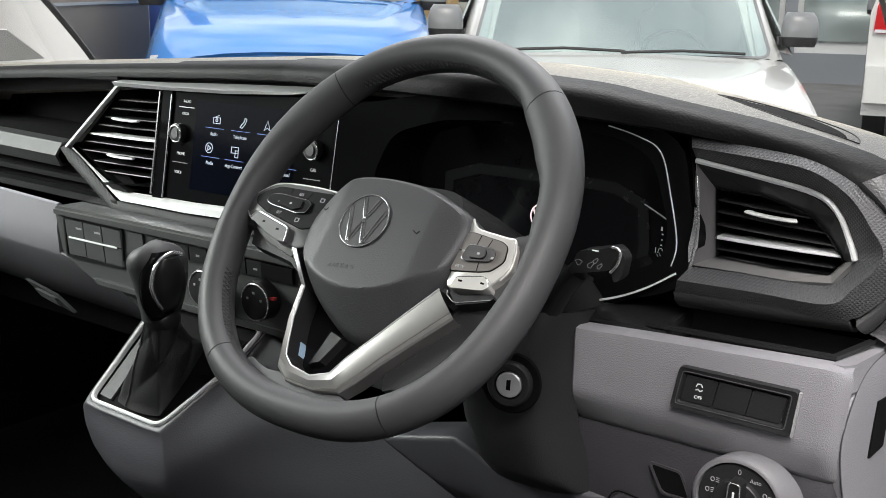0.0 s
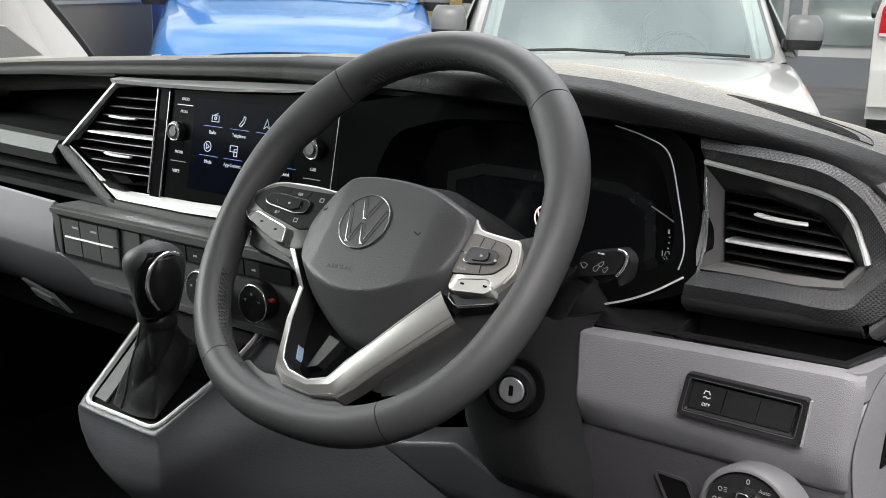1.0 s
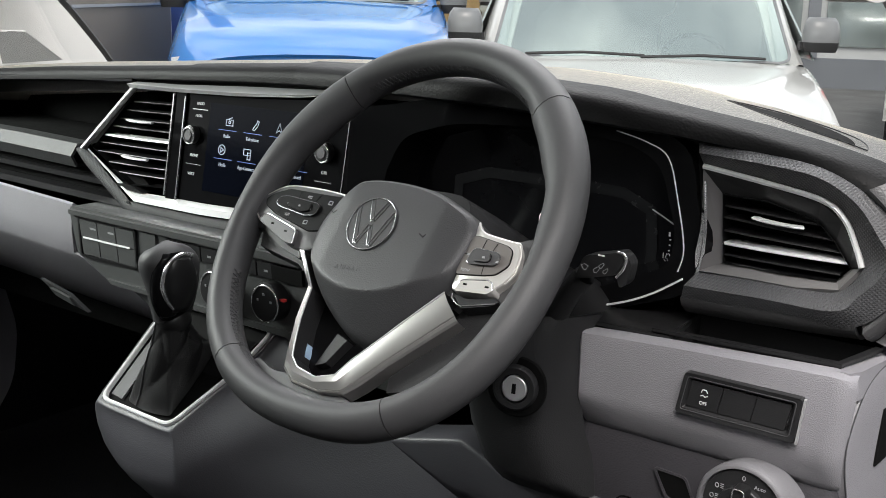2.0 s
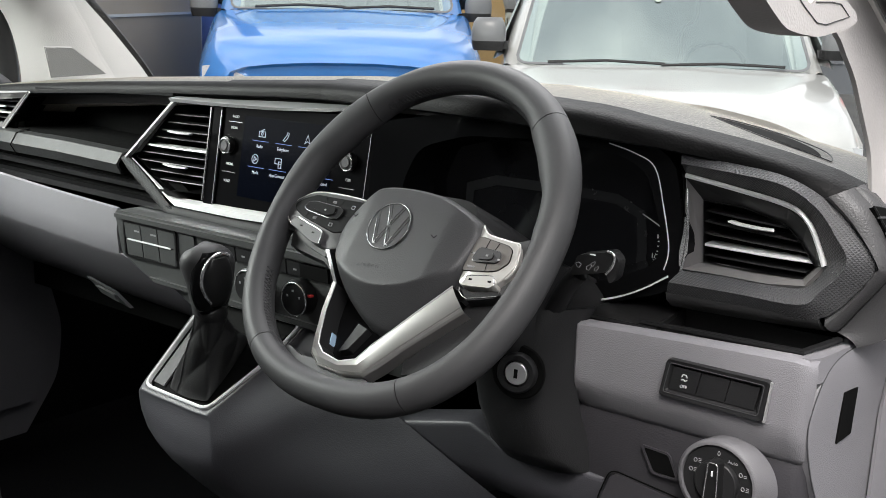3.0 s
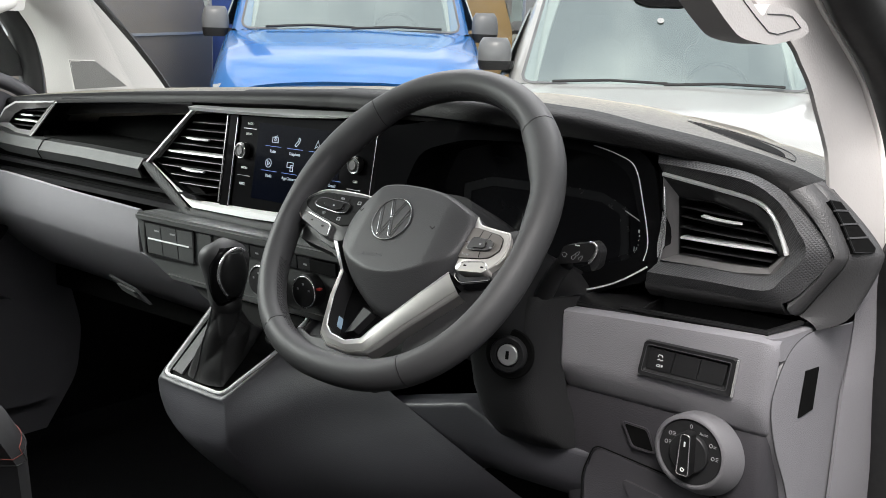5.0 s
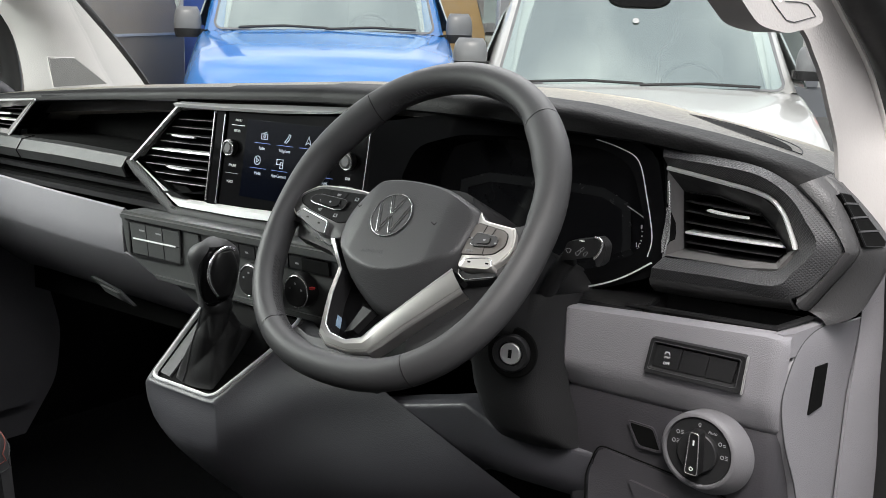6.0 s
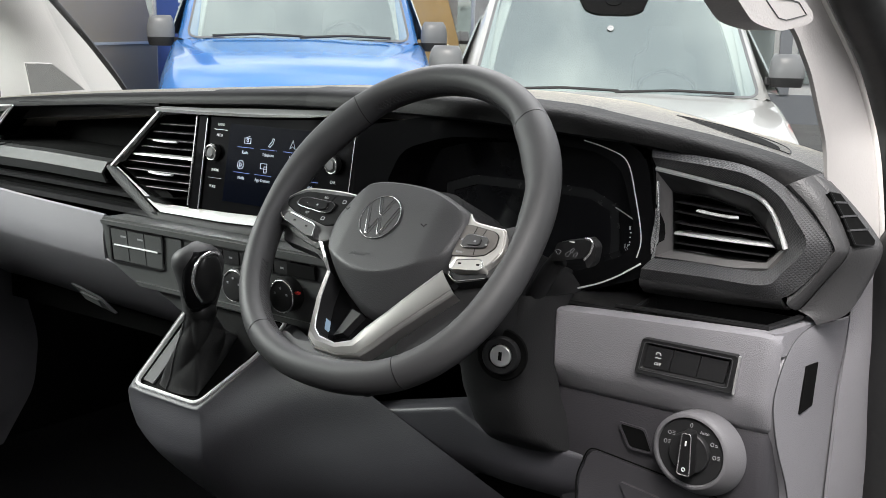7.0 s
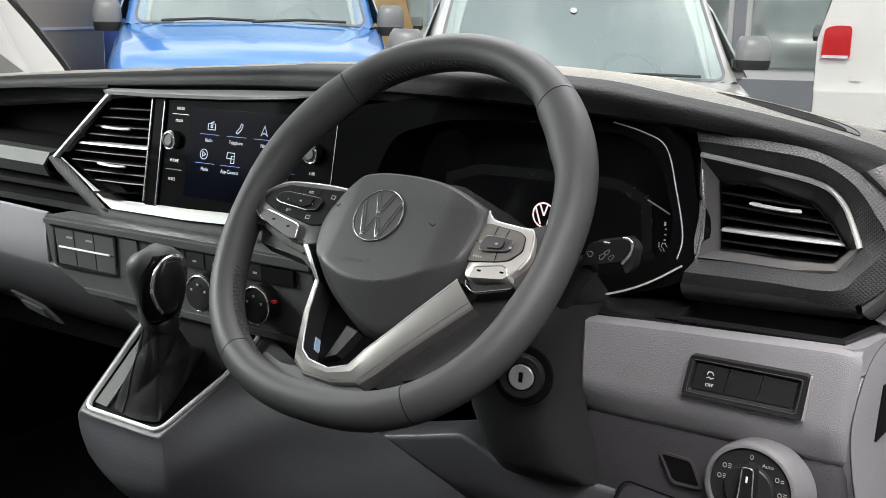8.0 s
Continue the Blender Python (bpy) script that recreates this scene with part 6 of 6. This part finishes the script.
part("top_roll", sweep(curve_points([(-0.80, 0.305, 1.265), (-0.80, 0.292, 1.285), (-0.80, 0.268, 1.304), (-0.80, 0.236, 1.320), (-0.80, 0.190, 1.332), (-0.80, 0.05, 1.345), (-0.80, -0.8, 1.35)], 6), oval(0.014, 0.016, 12), (1, 0, 0)), DOOR_GREY, door, "grey door top", smooth=60)
part("pocket", prism(rounded([(0.28, 0.70), (0.31, 0.82), (0.20, 0.92), (-0.70, 0.92), (-0.70, 0.70)], 0.03), card_at, -0.01, 0.05), DOOR_GREY, door, "dark grey door pocket", bevel=0.012)
part("armrest", prism(rounded([(0.16, 1.02), (0.20, 1.06), (0.0, 1.10), (-0.70, 1.10), (-0.70, 1.02)], 0.02), card_at, -0.01, 0.06), BLACK, door, bevel=0.012)
dpane = part("pane", sheet([[Vector((-0.82 + 0.05 * k, y, 1.33 + 0.5 * k)) for y in np.linspace(0.32 - 0.5 * k, -0.8, 5)] for k in (0, 0.5, 1)], 0.004), GLASS, door)
dpane.visible_shadow = False
part("mirror_patch", prism([(0.30, 1.33), (0.235, 1.33), (0.235, 1.44)], card_at, -0.03, -0.02), BLACK, door)

seat = thing("passenger_seat", "black leather passenger seat with red edge stitching", "seat")
rows = []
for k in np.linspace(0, 1, 33) ** 0.6:
    x = -0.605 + 0.465 * k
    edge = 0.028 * abs(2 * k - 1) ** 12
    front = -0.112 - 0.035 * abs(2 * k - 1) ** 14
    rows.append([Vector((x, front + 0.02, 0.72)), Vector((x, front + 0.005, 0.80)), Vector((x, front, 0.86 - edge)), Vector((x, front - 0.025, 0.905 - edge)), Vector((x, front - 0.08, 0.925 - edge)), Vector((x, -0.40, 0.915 - edge * 0.3)), Vector((x, -0.62, 0.90))])
for row in rows:
    for p in row[2:]:
        p.z += 0.030
cushion = part("cushion", sheet(rows, 0.03), LEATHER, seat, "black leather seat cushion", smooth=70)
for dz in (0.0, 0.012):
    path = [r[2].lerp(r[3], dz * 20) + Vector((0, 0.0005, 0.0005)) for r in rows] + [Vector((-0.1395, -0.30, 0.902 + dz)), Vector((-0.1395, -0.6, 0.90 + dz))]
    part("stitching", sweep(curve_points(path, 2), oval(0.0008, 0.0008, 5), (0.2, -1, 0.3)), RED_THREAD if dz else THREAD, cushion, "red stitching" if dz else "", smooth=60)
part("seat_base", box(-0.60, -0.20, 0.62, 0.80, upright(-0.18), -0.02, 0.44), BLACK, seat, bevel=0.01)
part("backrest", sheet([[Vector((x, -0.60 - 0.16 * t + 0.05 * (x + 0.38) ** 2 * 10 * 0.3, 0.90 + 0.62 * t)) for x in np.linspace(-0.62, -0.12, 7)] for t in np.linspace(0, 1, 6)], 0.10), LEATHER_SOFT, seat, bevel=0.02)

for side, m, cat in ((1, HANDLE_SHADED_PILLAR, "driver's"), (-1, TRIM_WHITE, "passenger's")):
    handle = thing("grab_handle", "pale grey plastic grab handle on the " + cat + " pillar", "grab handle", "grab handles")
    if side > 0:
        line = [(-0.1807, 1.5195), (-0.1083, 1.4803), (-0.082, 1.4654), (-0.0533, 1.4515), (-0.0309, 1.4480), (0.0103, 1.4446), (0.0723, 1.4509), (0.0887, 1.4555), (0.0825, 1.4624), (0.0524, 1.4735), (-0.0007, 1.4777), (-0.0105, 1.4661), (-0.0423, 1.4821), (-0.1225, 1.524)]
        at = lambda u, v, w: Vector((0.770 + w, u, v))
        part("grip", prism(rounded(line, 0.012, 4), at, -0.012, 0.015), m, handle, bevel=0.012, segments=5)
        inset = [(-0.0642, 1.4815), (-0.0314, 1.4660), (-0.0055, 1.4550), (0.0128, 1.4535), (0.0600, 1.4590), (0.0396, 1.4682), (0.0204, 1.4695), (-0.0110, 1.4692)]
        part("seam", sweep([at(u + 0.008, v, 0.0150) for u, v in inset], flat(0.0006, 0.0012), (1, 0, 0)), DARK_GREY, handle, "dark seam line")
    else:
        path = curve_points([(-0.752, 0.228, 1.470), (-0.725, 0.20, 1.463), (-0.715, 0.15, 1.462), (-0.715, 0.0, 1.53), (-0.74, -0.06, 1.58)], 5)
        part("grip", sweep(path, oval(0.012, 0.014, 12), (1, -0.3, 0)), m, handle, smooth=70)
        part("foot", prism(rounded([(0.20, 1.452), (0.245, 1.452), (0.25, 1.478), (0.205, 1.484)], 0.008), lambda u, v, w: Vector((-0.757 + w, u, v)), -0.01, 0.02), m, handle, bevel=0.005)
# sill and door opening beside the driver
near_line = [(0.7815, 0.300, 1.165), (0.7815, 0.292, 1.1300), (0.7815, 0.2765, 1.0771), (0.7815, 0.2690, 0.9700), (0.7800, 0.268, 0.60)]
far_line = [(0.800, 0.2989, 1.2150), (0.800, 0.3148, 1.1358), (0.800, 0.3230, 1.0693), (0.800, 0.3450, 0.9345), (0.800, 0.360, 0.60)]
part_sill = sheet([[Vector(p).lerp(Vector(q), k) for p, q in zip(near_line, far_line)] for k in np.linspace(0, 1, 5)], 0.004)
tagged(part("trim", part_sill, GREY, smooth=50), "pale grey trim at the door opening", "trim", kind="structure")
seal2 = [Vector((x + 0.024, y + 0.006, z)) for x, y, z in far_line[::-1]] + [Vector((0.845, 0.300, 1.255))]
tagged(part("door_seal", sweep(curve_points(seal2, 4), oval(0.020, 0.03, 10), (1, -0.4, 0)), RUBBER, smooth=60), "black rubber seal round the driver's doorway", "seal", kind="structure")

# ---- the yard outside ----
PAINT_BLUE = material("blue_paint", (0.035, 0.20, 0.57), 0.26, vary=0.05, coat=1.0, rough_vary=0.03)
PAINT_BLUE.node_tree.nodes["Principled BSDF"].inputs["Coat IOR"].default_value = 2.0
PAINT_SILVER = material("silver_paint", (0.51, 0.51, 0.495), 0.30, metal=0.1, vary=0.03, coat=1.0, rough_vary=0.03)
PAINT_WHITE = material("white_paint", (0.62, 0.62, 0.605), 0.25, vary=0.03, coat=1.0, rough_vary=0.03)
PAINT_DARK = material("dark_grey_paint", (0.20, 0.172, 0.140), 0.5, vary=0.06, coat=0.1, rough_vary=0.05)
PAINT_GOLD = material("bronze_paint", (0.33, 0.22, 0.09), 0.3, metal=0.4, vary=0.05, coat=1.0)
# cloud reflections are put into this glass as a mottled base colour
CAR_GLASS = material("car_window", (0.25, 0.29, 0.285), 0.07, metal=0.45, vary=0.28, vary_scale=0.9, rough_vary=0.0, coat=1.0, spec=0.8)
SCREEN_GLASS = glass("van_windscreen_glass", (0.72, 0.83, 0.79), 0.02, 0.52, (0.74, 0.84, 0.80))
LAMP_RED = material("red_lamp", (0.45, 0.012, 0.015), 0.15, vary=0.1, coat=1.0)
LAMP_CLEAR = material("headlamp", (0.62, 0.64, 0.66), 0.12, vary=0.15, coat=1.0)
TYRE = material("tyre_rubber", (0.02, 0.02, 0.02), 0.85)
MIRROR_GREY = material("mirror_shell", (0.16, 0.165, 0.17), 0.35, vary=0.15)
CLADDING = material("grey_cladding", (0.14, 0.15, 0.165), 0.5, vary=0.1, vary_scale=0.8)
CLADDING_PALE = material("pale_cladding", (0.42, 0.43, 0.43), 0.5, vary=0.1, vary_scale=0.8)


def van(name, label, paint, m, high=1.98, size=(1, 1, 1), glazed=False, mirror=(1.0, 1.23), tail_lamps=False, stickers=False):
    """A panel van, nose towards its local -y, built about its own base."""
    v = thing(name, label, "van", "parked vans")
    stations = [  # y, half width low, waist, top; heights low, waist, shoulder, top
        (-0.02, 0.78, 0.80, 0.62, 0.42, 0.78, 0.93, 0.98),
        (0.06, 0.88, 0.90, 0.74, 0.34, 0.84, 1.00, 1.06),
        (0.30, 0.93, 0.945, 0.82, 0.32, 0.95, 1.08, 1.15),
        (0.70, 0.95, 0.955, 0.86, 0.32, 1.05, 1.17, 1.24),
        (1.02, 0.95, 0.955, 0.875, 0.32, 1.12, 1.24, 1.30),
    ]
    rows = []
    for y, wl, ww, wt, zl, zw, zs, zt in stations:
        half = [(wl, zl), (ww, (zl + zw) / 2), (ww, zw), (wt + (ww - wt) * 0.5, zs), (wt, (zs + zt) / 2 + 0.005), (wt * 0.7, zt), (wt * 0.3, zt + 0.012)]
        rows.append([Vector((-x, y, z)) for x, z in half] + [Vector((x, y, z)) for x, z in half[::-1]])
    body = part("bonnet", loft(rows), paint, v, "painted bonnet and wings", smooth=40)
    # nose closing panel
    part("nose", loft([rows[0], [p + Vector((0, 0.03, -0.02)) * 1 for p in rows[0]], [Vector((p.x * 0.5, 0.06, 0.45 + (p.z - 0.45) * 0.4)) for p in rows[0]]]), paint, v, smooth=40)
    part("grille", box(-0.62, 0.62, 0.74, 0.86, lambda u, w_, d: Vector((u, -0.03 - d, w_)), -0.03, 0.012), RECESS, v, "black grille", bevel=0.01)
    part("bumper", box(-0.86, 0.86, 0.30, 0.56, lambda u, w_, d: Vector((u, -0.04 - d + abs(u) ** 3 * 0.12, w_)), -0.08, 0.03), paint, v, bevel=0.02)
    for s in (-1, 1):
        lamp = [(s * 0.60, 0.79), (s * 0.90, 0.86), (s * 0.90, 0.955), (s * 0.80, 0.97), (s * 0.60, 0.90)]
        part("headlamp", prism(lamp, lambda a, b, d: Vector((a, 0.005 - d + (abs(a) - 0.6) * 0.40, b)), -0.05, 0.03), LAMP_CLEAR, v, "clear headlamp", bevel=0.012)
    # cab and load body above the waist: sides and roof, open at the windscreen
    cabin = [(1.00, 0.865, 1.285, 0.80, 1.29), (1.30, 0.90, 1.30, 0.785, 1.58), (1.62, 0.93, 1.30, 0.755, high - 0.08), (1.78, 0.94, 1.30, 0.75, high - 0.02), (2.4, 0.95, 1.30, 0.76, high + 0.02), (4.9, 0.95, 1.30, 0.76, high)]
    for s in (-1, 1):
        rows = []
        for k, (y, wb, zb, wt, zt) in enumerate(cabin):
            half = [(0.95, 0.32), (0.955, 1.0), (wb, zb), ((wb + wt) / 2 + 0.012, (zb + zt) / 2), (wt, zt - 0.03), (wt - 0.07, zt)]
            rows.append([Vector((s * x, y, z)) for x, z in half])
        part("body_side", loft(rows), paint, v, "painted van side", smooth=40)
        post = [(0.80, 1.02, 1.285), (0.755, 1.32, 1.60), (0.70, 1.60, high - 0.10)]
        part("inner_pillar", sweep([Vector((s * (x - 0.055), y + 0.05, z)) for x, y, z in post], flat(0.06, 0.03), (0, -0.7, 0.7)), TRIM_WHITE, v, "pale pillar trim behind the glass")
        part("seat", prism(rounded([(s * 0.40 - 0.23, 0.95), (s * 0.40 + 0.23, 0.95), (s * 0.40 + 0.20, 1.52), (s * 0.40 + 0.11, 1.56), (s * 0.40 + 0.11, 1.74), (s * 0.40 - 0.11, 1.74), (s * 0.40 - 0.11, 1.56), (s * 0.40 - 0.20, 1.52)], 0.05), lambda a, b, d: Vector((a, 2.05 + (b - 1.0) * 0.25 + d, b)), 0.0, 0.12), MIRROR_GREY, v, "grey seat back", bevel=0.02)
    roof = [[Vector((x * (wt - 0.07), y, zt + 0.022 * (1 - x * x))) for x in np.linspace(-1, 1, 9)] for y, wb, zb, wt, zt in cabin[2:]]
    part("roof", loft(roof), paint, v, "painted roof", smooth=40)
    part("cab_back", box(-0.90, 0.90, 0.4, high - 0.05, lambda a, b, d: Vector((a, 2.55 + d, b)), 0.0, 0.03), MIRROR_GREY, v, "grey cab partition")
    part("dash_shelf", sheet([[Vector((x, y, z)) for x in np.linspace(-0.80, 0.80, 7)] for y, z in ((1.03, 1.262), (1.30, 1.29), (1.52, 1.24), (1.58, 1.0))], 0.02), MIRROR_GREY, v, "grey dash top behind the glass", smooth=40)
    part("cab_wheel", sweep([Vector((0.36 + 0.18 * math.cos(a), 1.66 + 0.09 * math.sin(a), 1.27 + 0.15 * math.sin(a))) for a in np.linspace(0, 2 * math.pi, 25)[:-1]], oval(0.016, 0.016, 8), (0, -0.8, 0.5), closed=True), BLACK, v, "black steering wheel behind the glass", smooth=60)
    part("rear_bumper", box(-0.94, 0.94, 0.45, 0.80, lambda a, b, d: Vector((a, 4.9 + d, b)), 0.0, 0.12), paint, v, bevel=0.03)
    part("door_latch", box(0.52, 0.62, 0.90, 0.99, lambda a, b, d: Vector((a, 4.92 + d, b)), 0.0, 0.015), paint, v, bevel=0.004)
    part("tail", prism([(-0.95, 0.32), (0.95, 0.32), (0.95, 1.3), (0.76, high), (-0.76, high), (-0.95, 1.3)], lambda a, b, d: Vector((a, 4.9 + d, b)), -0.02, 0.02), paint, v)
    # windscreen, dark band at its foot, wipers
    base, topw = 0.80, 0.69
    scr = lambda a, b, d: Vector((a, 0.985 + b * 0.615 - d * 0.72 + 0.015 * (a / 0.8) ** 2, 1.275 + b * 0.66 + d * 0.68))
    def half_width(k):
        bite = max(0.0, (k - 0.87) / 0.117, (0.07 - k) / 0.072)
        return base + (topw - base) * k - 0.075 * (1 - math.sqrt(max(0.0, 1 - bite * bite)))
    levels = [0.0, 0.01, 0.03, 0.07, 0.25, 0.5, 0.7, 0.87, 0.91, 0.945, 0.97, 0.985]
    rows = [[scr(x * half_width(k), k, 0.030) for x in np.linspace(-1, 1, 13)] for k in levels]
    wind = part("windscreen", loft(rows), SCREEN_GLASS, v, "reflecting windscreen", smooth=60)
    wind.visible_shadow = False
    rim = [scr(-half_width(k), k, 0.032) for k in levels] + [scr(half_width(k), k, 0.032) for k in levels[::-1]]
    part("screen_edge", sweep(rim, flat(0.016, 0.005), (0, -0.72, 0.68), closed=True), MIRROR_GREY, wind, "dark glass edge")
    for x0, x1 in ((-0.62, 0.02), (0.0, 0.66)):
        part("wiper", sweep([scr(x0, 0.0, 0.05), scr((x0 + x1) / 2, 0.022, 0.055), scr(x1, 0.012, 0.05)], flat(0.013, 0.012), (0, -0.72, 0.68)), RUBBER, v, "black wiper")
    if stickers:
        part("mirror_shade", prism(rounded([(-0.17, 0.80), (-0.10, 0.76), (0.10, 0.76), (0.17, 0.80), (0.22, 0.97), (-0.22, 0.97)], 0.03), scr, 0.0365, 0.039), RECESS, wind, "dark sensor shade behind the glass")
        part("sticker", prism(oval(0.020, 0.020, 16), lambda a, b, d: scr(a - 0.02, 0.62 + b * 1.3, d), 0.0365, 0.0385), CLADDING_PALE, wind, "small white round sticker")
    part("cowl", sheet([[Vector((x, y + 0.08 * (x / 0.8) ** 2, z)) for x in np.linspace(-0.80, 0.80, 9)] for y, z in ((0.94, 1.285), (0.99, 1.29), (1.02, 1.285))], 0.01), RUBBER, v)
    part("mirror_base", turned([(0.05, 0), (0.05, 0.008)], scr(0.0, 0.90, 0.036), (0, -0.72, 0.68), 16), RECESS, wind)
    for s in (-1, 1):
        win = [(1.10, 1.31), (1.60, 1.72), (1.75, 1.78), (2.15, 1.78), (2.15, 1.31)]
        part("side_window", prism(win, lambda a, b, d: Vector((s * (0.935 + d - (b - 1.3) * 0.27), a, b)), -0.004, 0.008), CAR_GLASS, v, "dark side window")
        if glazed:
            part("side_window", prism([(2.30, 1.40), (2.30, 1.80), (3.45, 1.80), (3.45, 1.40)], lambda a, b, d: Vector((s * (0.935 + d - (b - 1.3) * 0.27), a, b)), -0.004, 0.010), CAR_GLASS, v, "dark side window", bevel=0.003)
            part("slide_rail", box(2.3, 4.7, 1.285, 1.305, lambda a, b, d: Vector((s * (0.95 + d), a, b)), -0.01, 0.012), PAINT_SILVER, v, "pale sliding door rail")
        rows = []
        for k, (g, dy) in zip(np.linspace(0, 1, 8), ((0.85, 0.0), (0.94, 0.0), (0.98, 0.0), (1.0, 0.0), (0.99, 0.0), (0.95, 0.005), (0.88, 0.01), (0.70, 0.02))):
            rows.append([Vector((s * (mirror[0] + 0.10 * g * math.copysign(abs(math.cos(a)) ** 0.7, math.cos(a))), 1.13 + dy + 0.06 * g * math.sin(a), mirror[1] + 0.21 * k)) for a in np.linspace(0, 2 * math.pi, 21)[:-1]])
        part("door_mirror", loft(rows[2:], closed=True, caps=True), MIRROR_GREY, v, "grey door mirror", smooth=60)
        part("mirror_foot", loft(rows[:3], closed=True, caps=True), BLACK, v, "black lower mirror shell", smooth=60)
        part("mirror_arm", box(min(s * 0.86, s * 0.98), max(s * 0.86, s * 0.98), mirror[1] + 0.01, mirror[1] + 0.06, lambda a, b, d: Vector((a, 1.15 - d, b)), -0.03, 0.03), BLACK, v)
        if tail_lamps:
            lamp = part("tail_lamp", prism(rounded([(s * 0.64, 1.11), (s * 0.91, 1.11), (s * 0.89, 1.40), (s * 0.80, 1.43), (s * 0.64, 1.43)], 0.04), lambda a, b, d: Vector((a, 4.92 + d, b)), 0.0, 0.035), LAMP_RED, v, "red tail lamp", bevel=0.012)
        if tail_lamps:
            part("lamp_strip", prism([(s * 0.66, 1.115), (s * 0.90, 1.115), (s * 0.90, 1.145), (s * 0.66, 1.145)], lambda a, b, d: Vector((a, 4.956 + d, b)), 0.0, 0.004), LAMP_CLEAR, lamp, "clear strip")
        for y in (0.95, 4.0):
            part("wheel", turned([(0.34, -0.11), (0.345, -0.05), (0.345, 0.08), (0.33, 0.11), (0.22, 0.115), (0.20, 0.09)], Vector((s * 0.83, y, 0.345)), (s, 0, 0), 28), TYRE, v, smooth=40)
    v.matrix_world = m @ Matrix.Diagonal((*size, 1))
    return v


def nose_at(x, y, heading, back):
    """Pose of a vehicle whose windscreen foot stands over (x, y); heading 0 faces straight back at the cab."""
    a = radians(heading)
    return pose(x + math.sin(a) * back, y - math.cos(a) * back, 0, 0, 0, heading)


van("blue_van", "bright blue panel van parked facing the cab", PAINT_BLUE, nose_at(-4.56, 5.07, 44.0, 1.0), size=(1, 1, 1.045))
van("silver_van", "pale silver van parked facing the cab", PAINT_SILVER, nose_at(-1.77, 4.65, 31, 0.985), 1.98, (0.985, 1, 0.865), mirror=(0.97, 1.36), stickers=True)
van("white_van", "white van parked with its tail lamps towards the cab", PAINT_WHITE, pose(-2.35, 15.4, 0, 0, 0, 194), tail_lamps=True)
van("dark_van", "dark grey van parked beside the blue van", PAINT_DARK, pose(-4.25, 0.45, 0, 0, 0, 33.4), 1.98, glazed=True)
van("bronze_van", "bronze van parked behind the blue van", PAINT_GOLD, pose(-11.2, 14.8, 0, 0, 0, 215), 1.98)

# lamp post and banner between the vans
post = thing("lamp_post", "pale grey steel lamp post in the yard", "lamp post")
part("shaft", turned([(0.13, 0.0), (0.12, 0.3), (0.10, 0.31), (0.095, 5.0)], Vector((-4.10, 6.75, 0)), (0, 0, 1), 20), CLADDING_PALE, post, smooth=40)
part("base_plate", box(-0.2, 0.2, -0.2, 0.2, lambda a, b, d: Vector((-4.10 + a, 6.75 + b, d)), 0.0, 0.02), CLADDING, post)
banner = thing("banner", "tall dark blue banner with pale vertical writing", "banner")
ban_at = lambda a, b, d: Vector((-6.30 + a * 0.77 - d * 0.64, 5.40 + a * 0.64 + d * 0.77, b))
part("cloth", box(-0.16, 0.16, 0.5, 3.2, ban_at, 0.0, 0.01), material("banner_blue", (0.02, 0.06, 0.25), 0.6), banner, "dark blue cloth")
part("pole", turned([(0.018, 0.0), (0.018, 3.3)], ban_at(-0.18, 0.0, 0.0), (0, 0, 1), 12), CLADDING_PALE, banner)
part("foot", box(-0.35, 0.35, 0.0, 0.04, ban_at, -0.25, 0.25), CLADDING, banner)
for k in range(6):
    part("writing_bar", box(0.02, 0.07, 1.42 + k * 0.10, 1.49 + k * 0.10, ban_at, -0.004, 0.0), WHITE_MARK, banner)

# showroom building behind the vehicles: clad wall in panels over a dark plinth
hall = thing("showroom", "long grey clad showroom building with dark windows", "building")
hall_at = lambda a, b, d: Vector((-7.0 + a * 0.92, 17.5 + a * 0.39, b)) + Vector((0.39, -0.92, 0)) * d
part("wall", box(-24, 30, 0.0, 4.2, hall_at, -0.4, 0.0), CLADDING_PALE, hall, "pale clad wall")
part("plinth", box(-24, 30, 0.0, 0.5, hall_at, 0.0, 0.06), CLADDING, hall, "grey plinth")
part("roof_edge", box(-24.2, 30.2, 4.2, 4.5, hall_at, -0.6, 0.25), CLADDING, hall, "grey roof edge")
pane_bm = box(0.0, 2.7, 0.7, 3.1, lambda a, b, d: Vector((a, -d, b)), 0.01, 0.05)
first = part("window", pane_bm, CAR_GLASS, hall, "dark shop window")
for k in range(17):
    ob = first if k == 0 else new("window", first.data)
    ob.parent = hall
    ob.matrix_basis = Matrix.Translation(hall_at(-23 + 3.1 * k, 0, 0)) @ pose(0, 0, 0, 0, 0, math.degrees(math.atan2(0.39, 0.92)))
for k in range(18):
    part("pilaster", box(-23.3 + 3.1 * k, -23.1 + 3.1 * k, 0.5, 4.2, hall_at, 0.0, 0.09), CLADDING, hall)
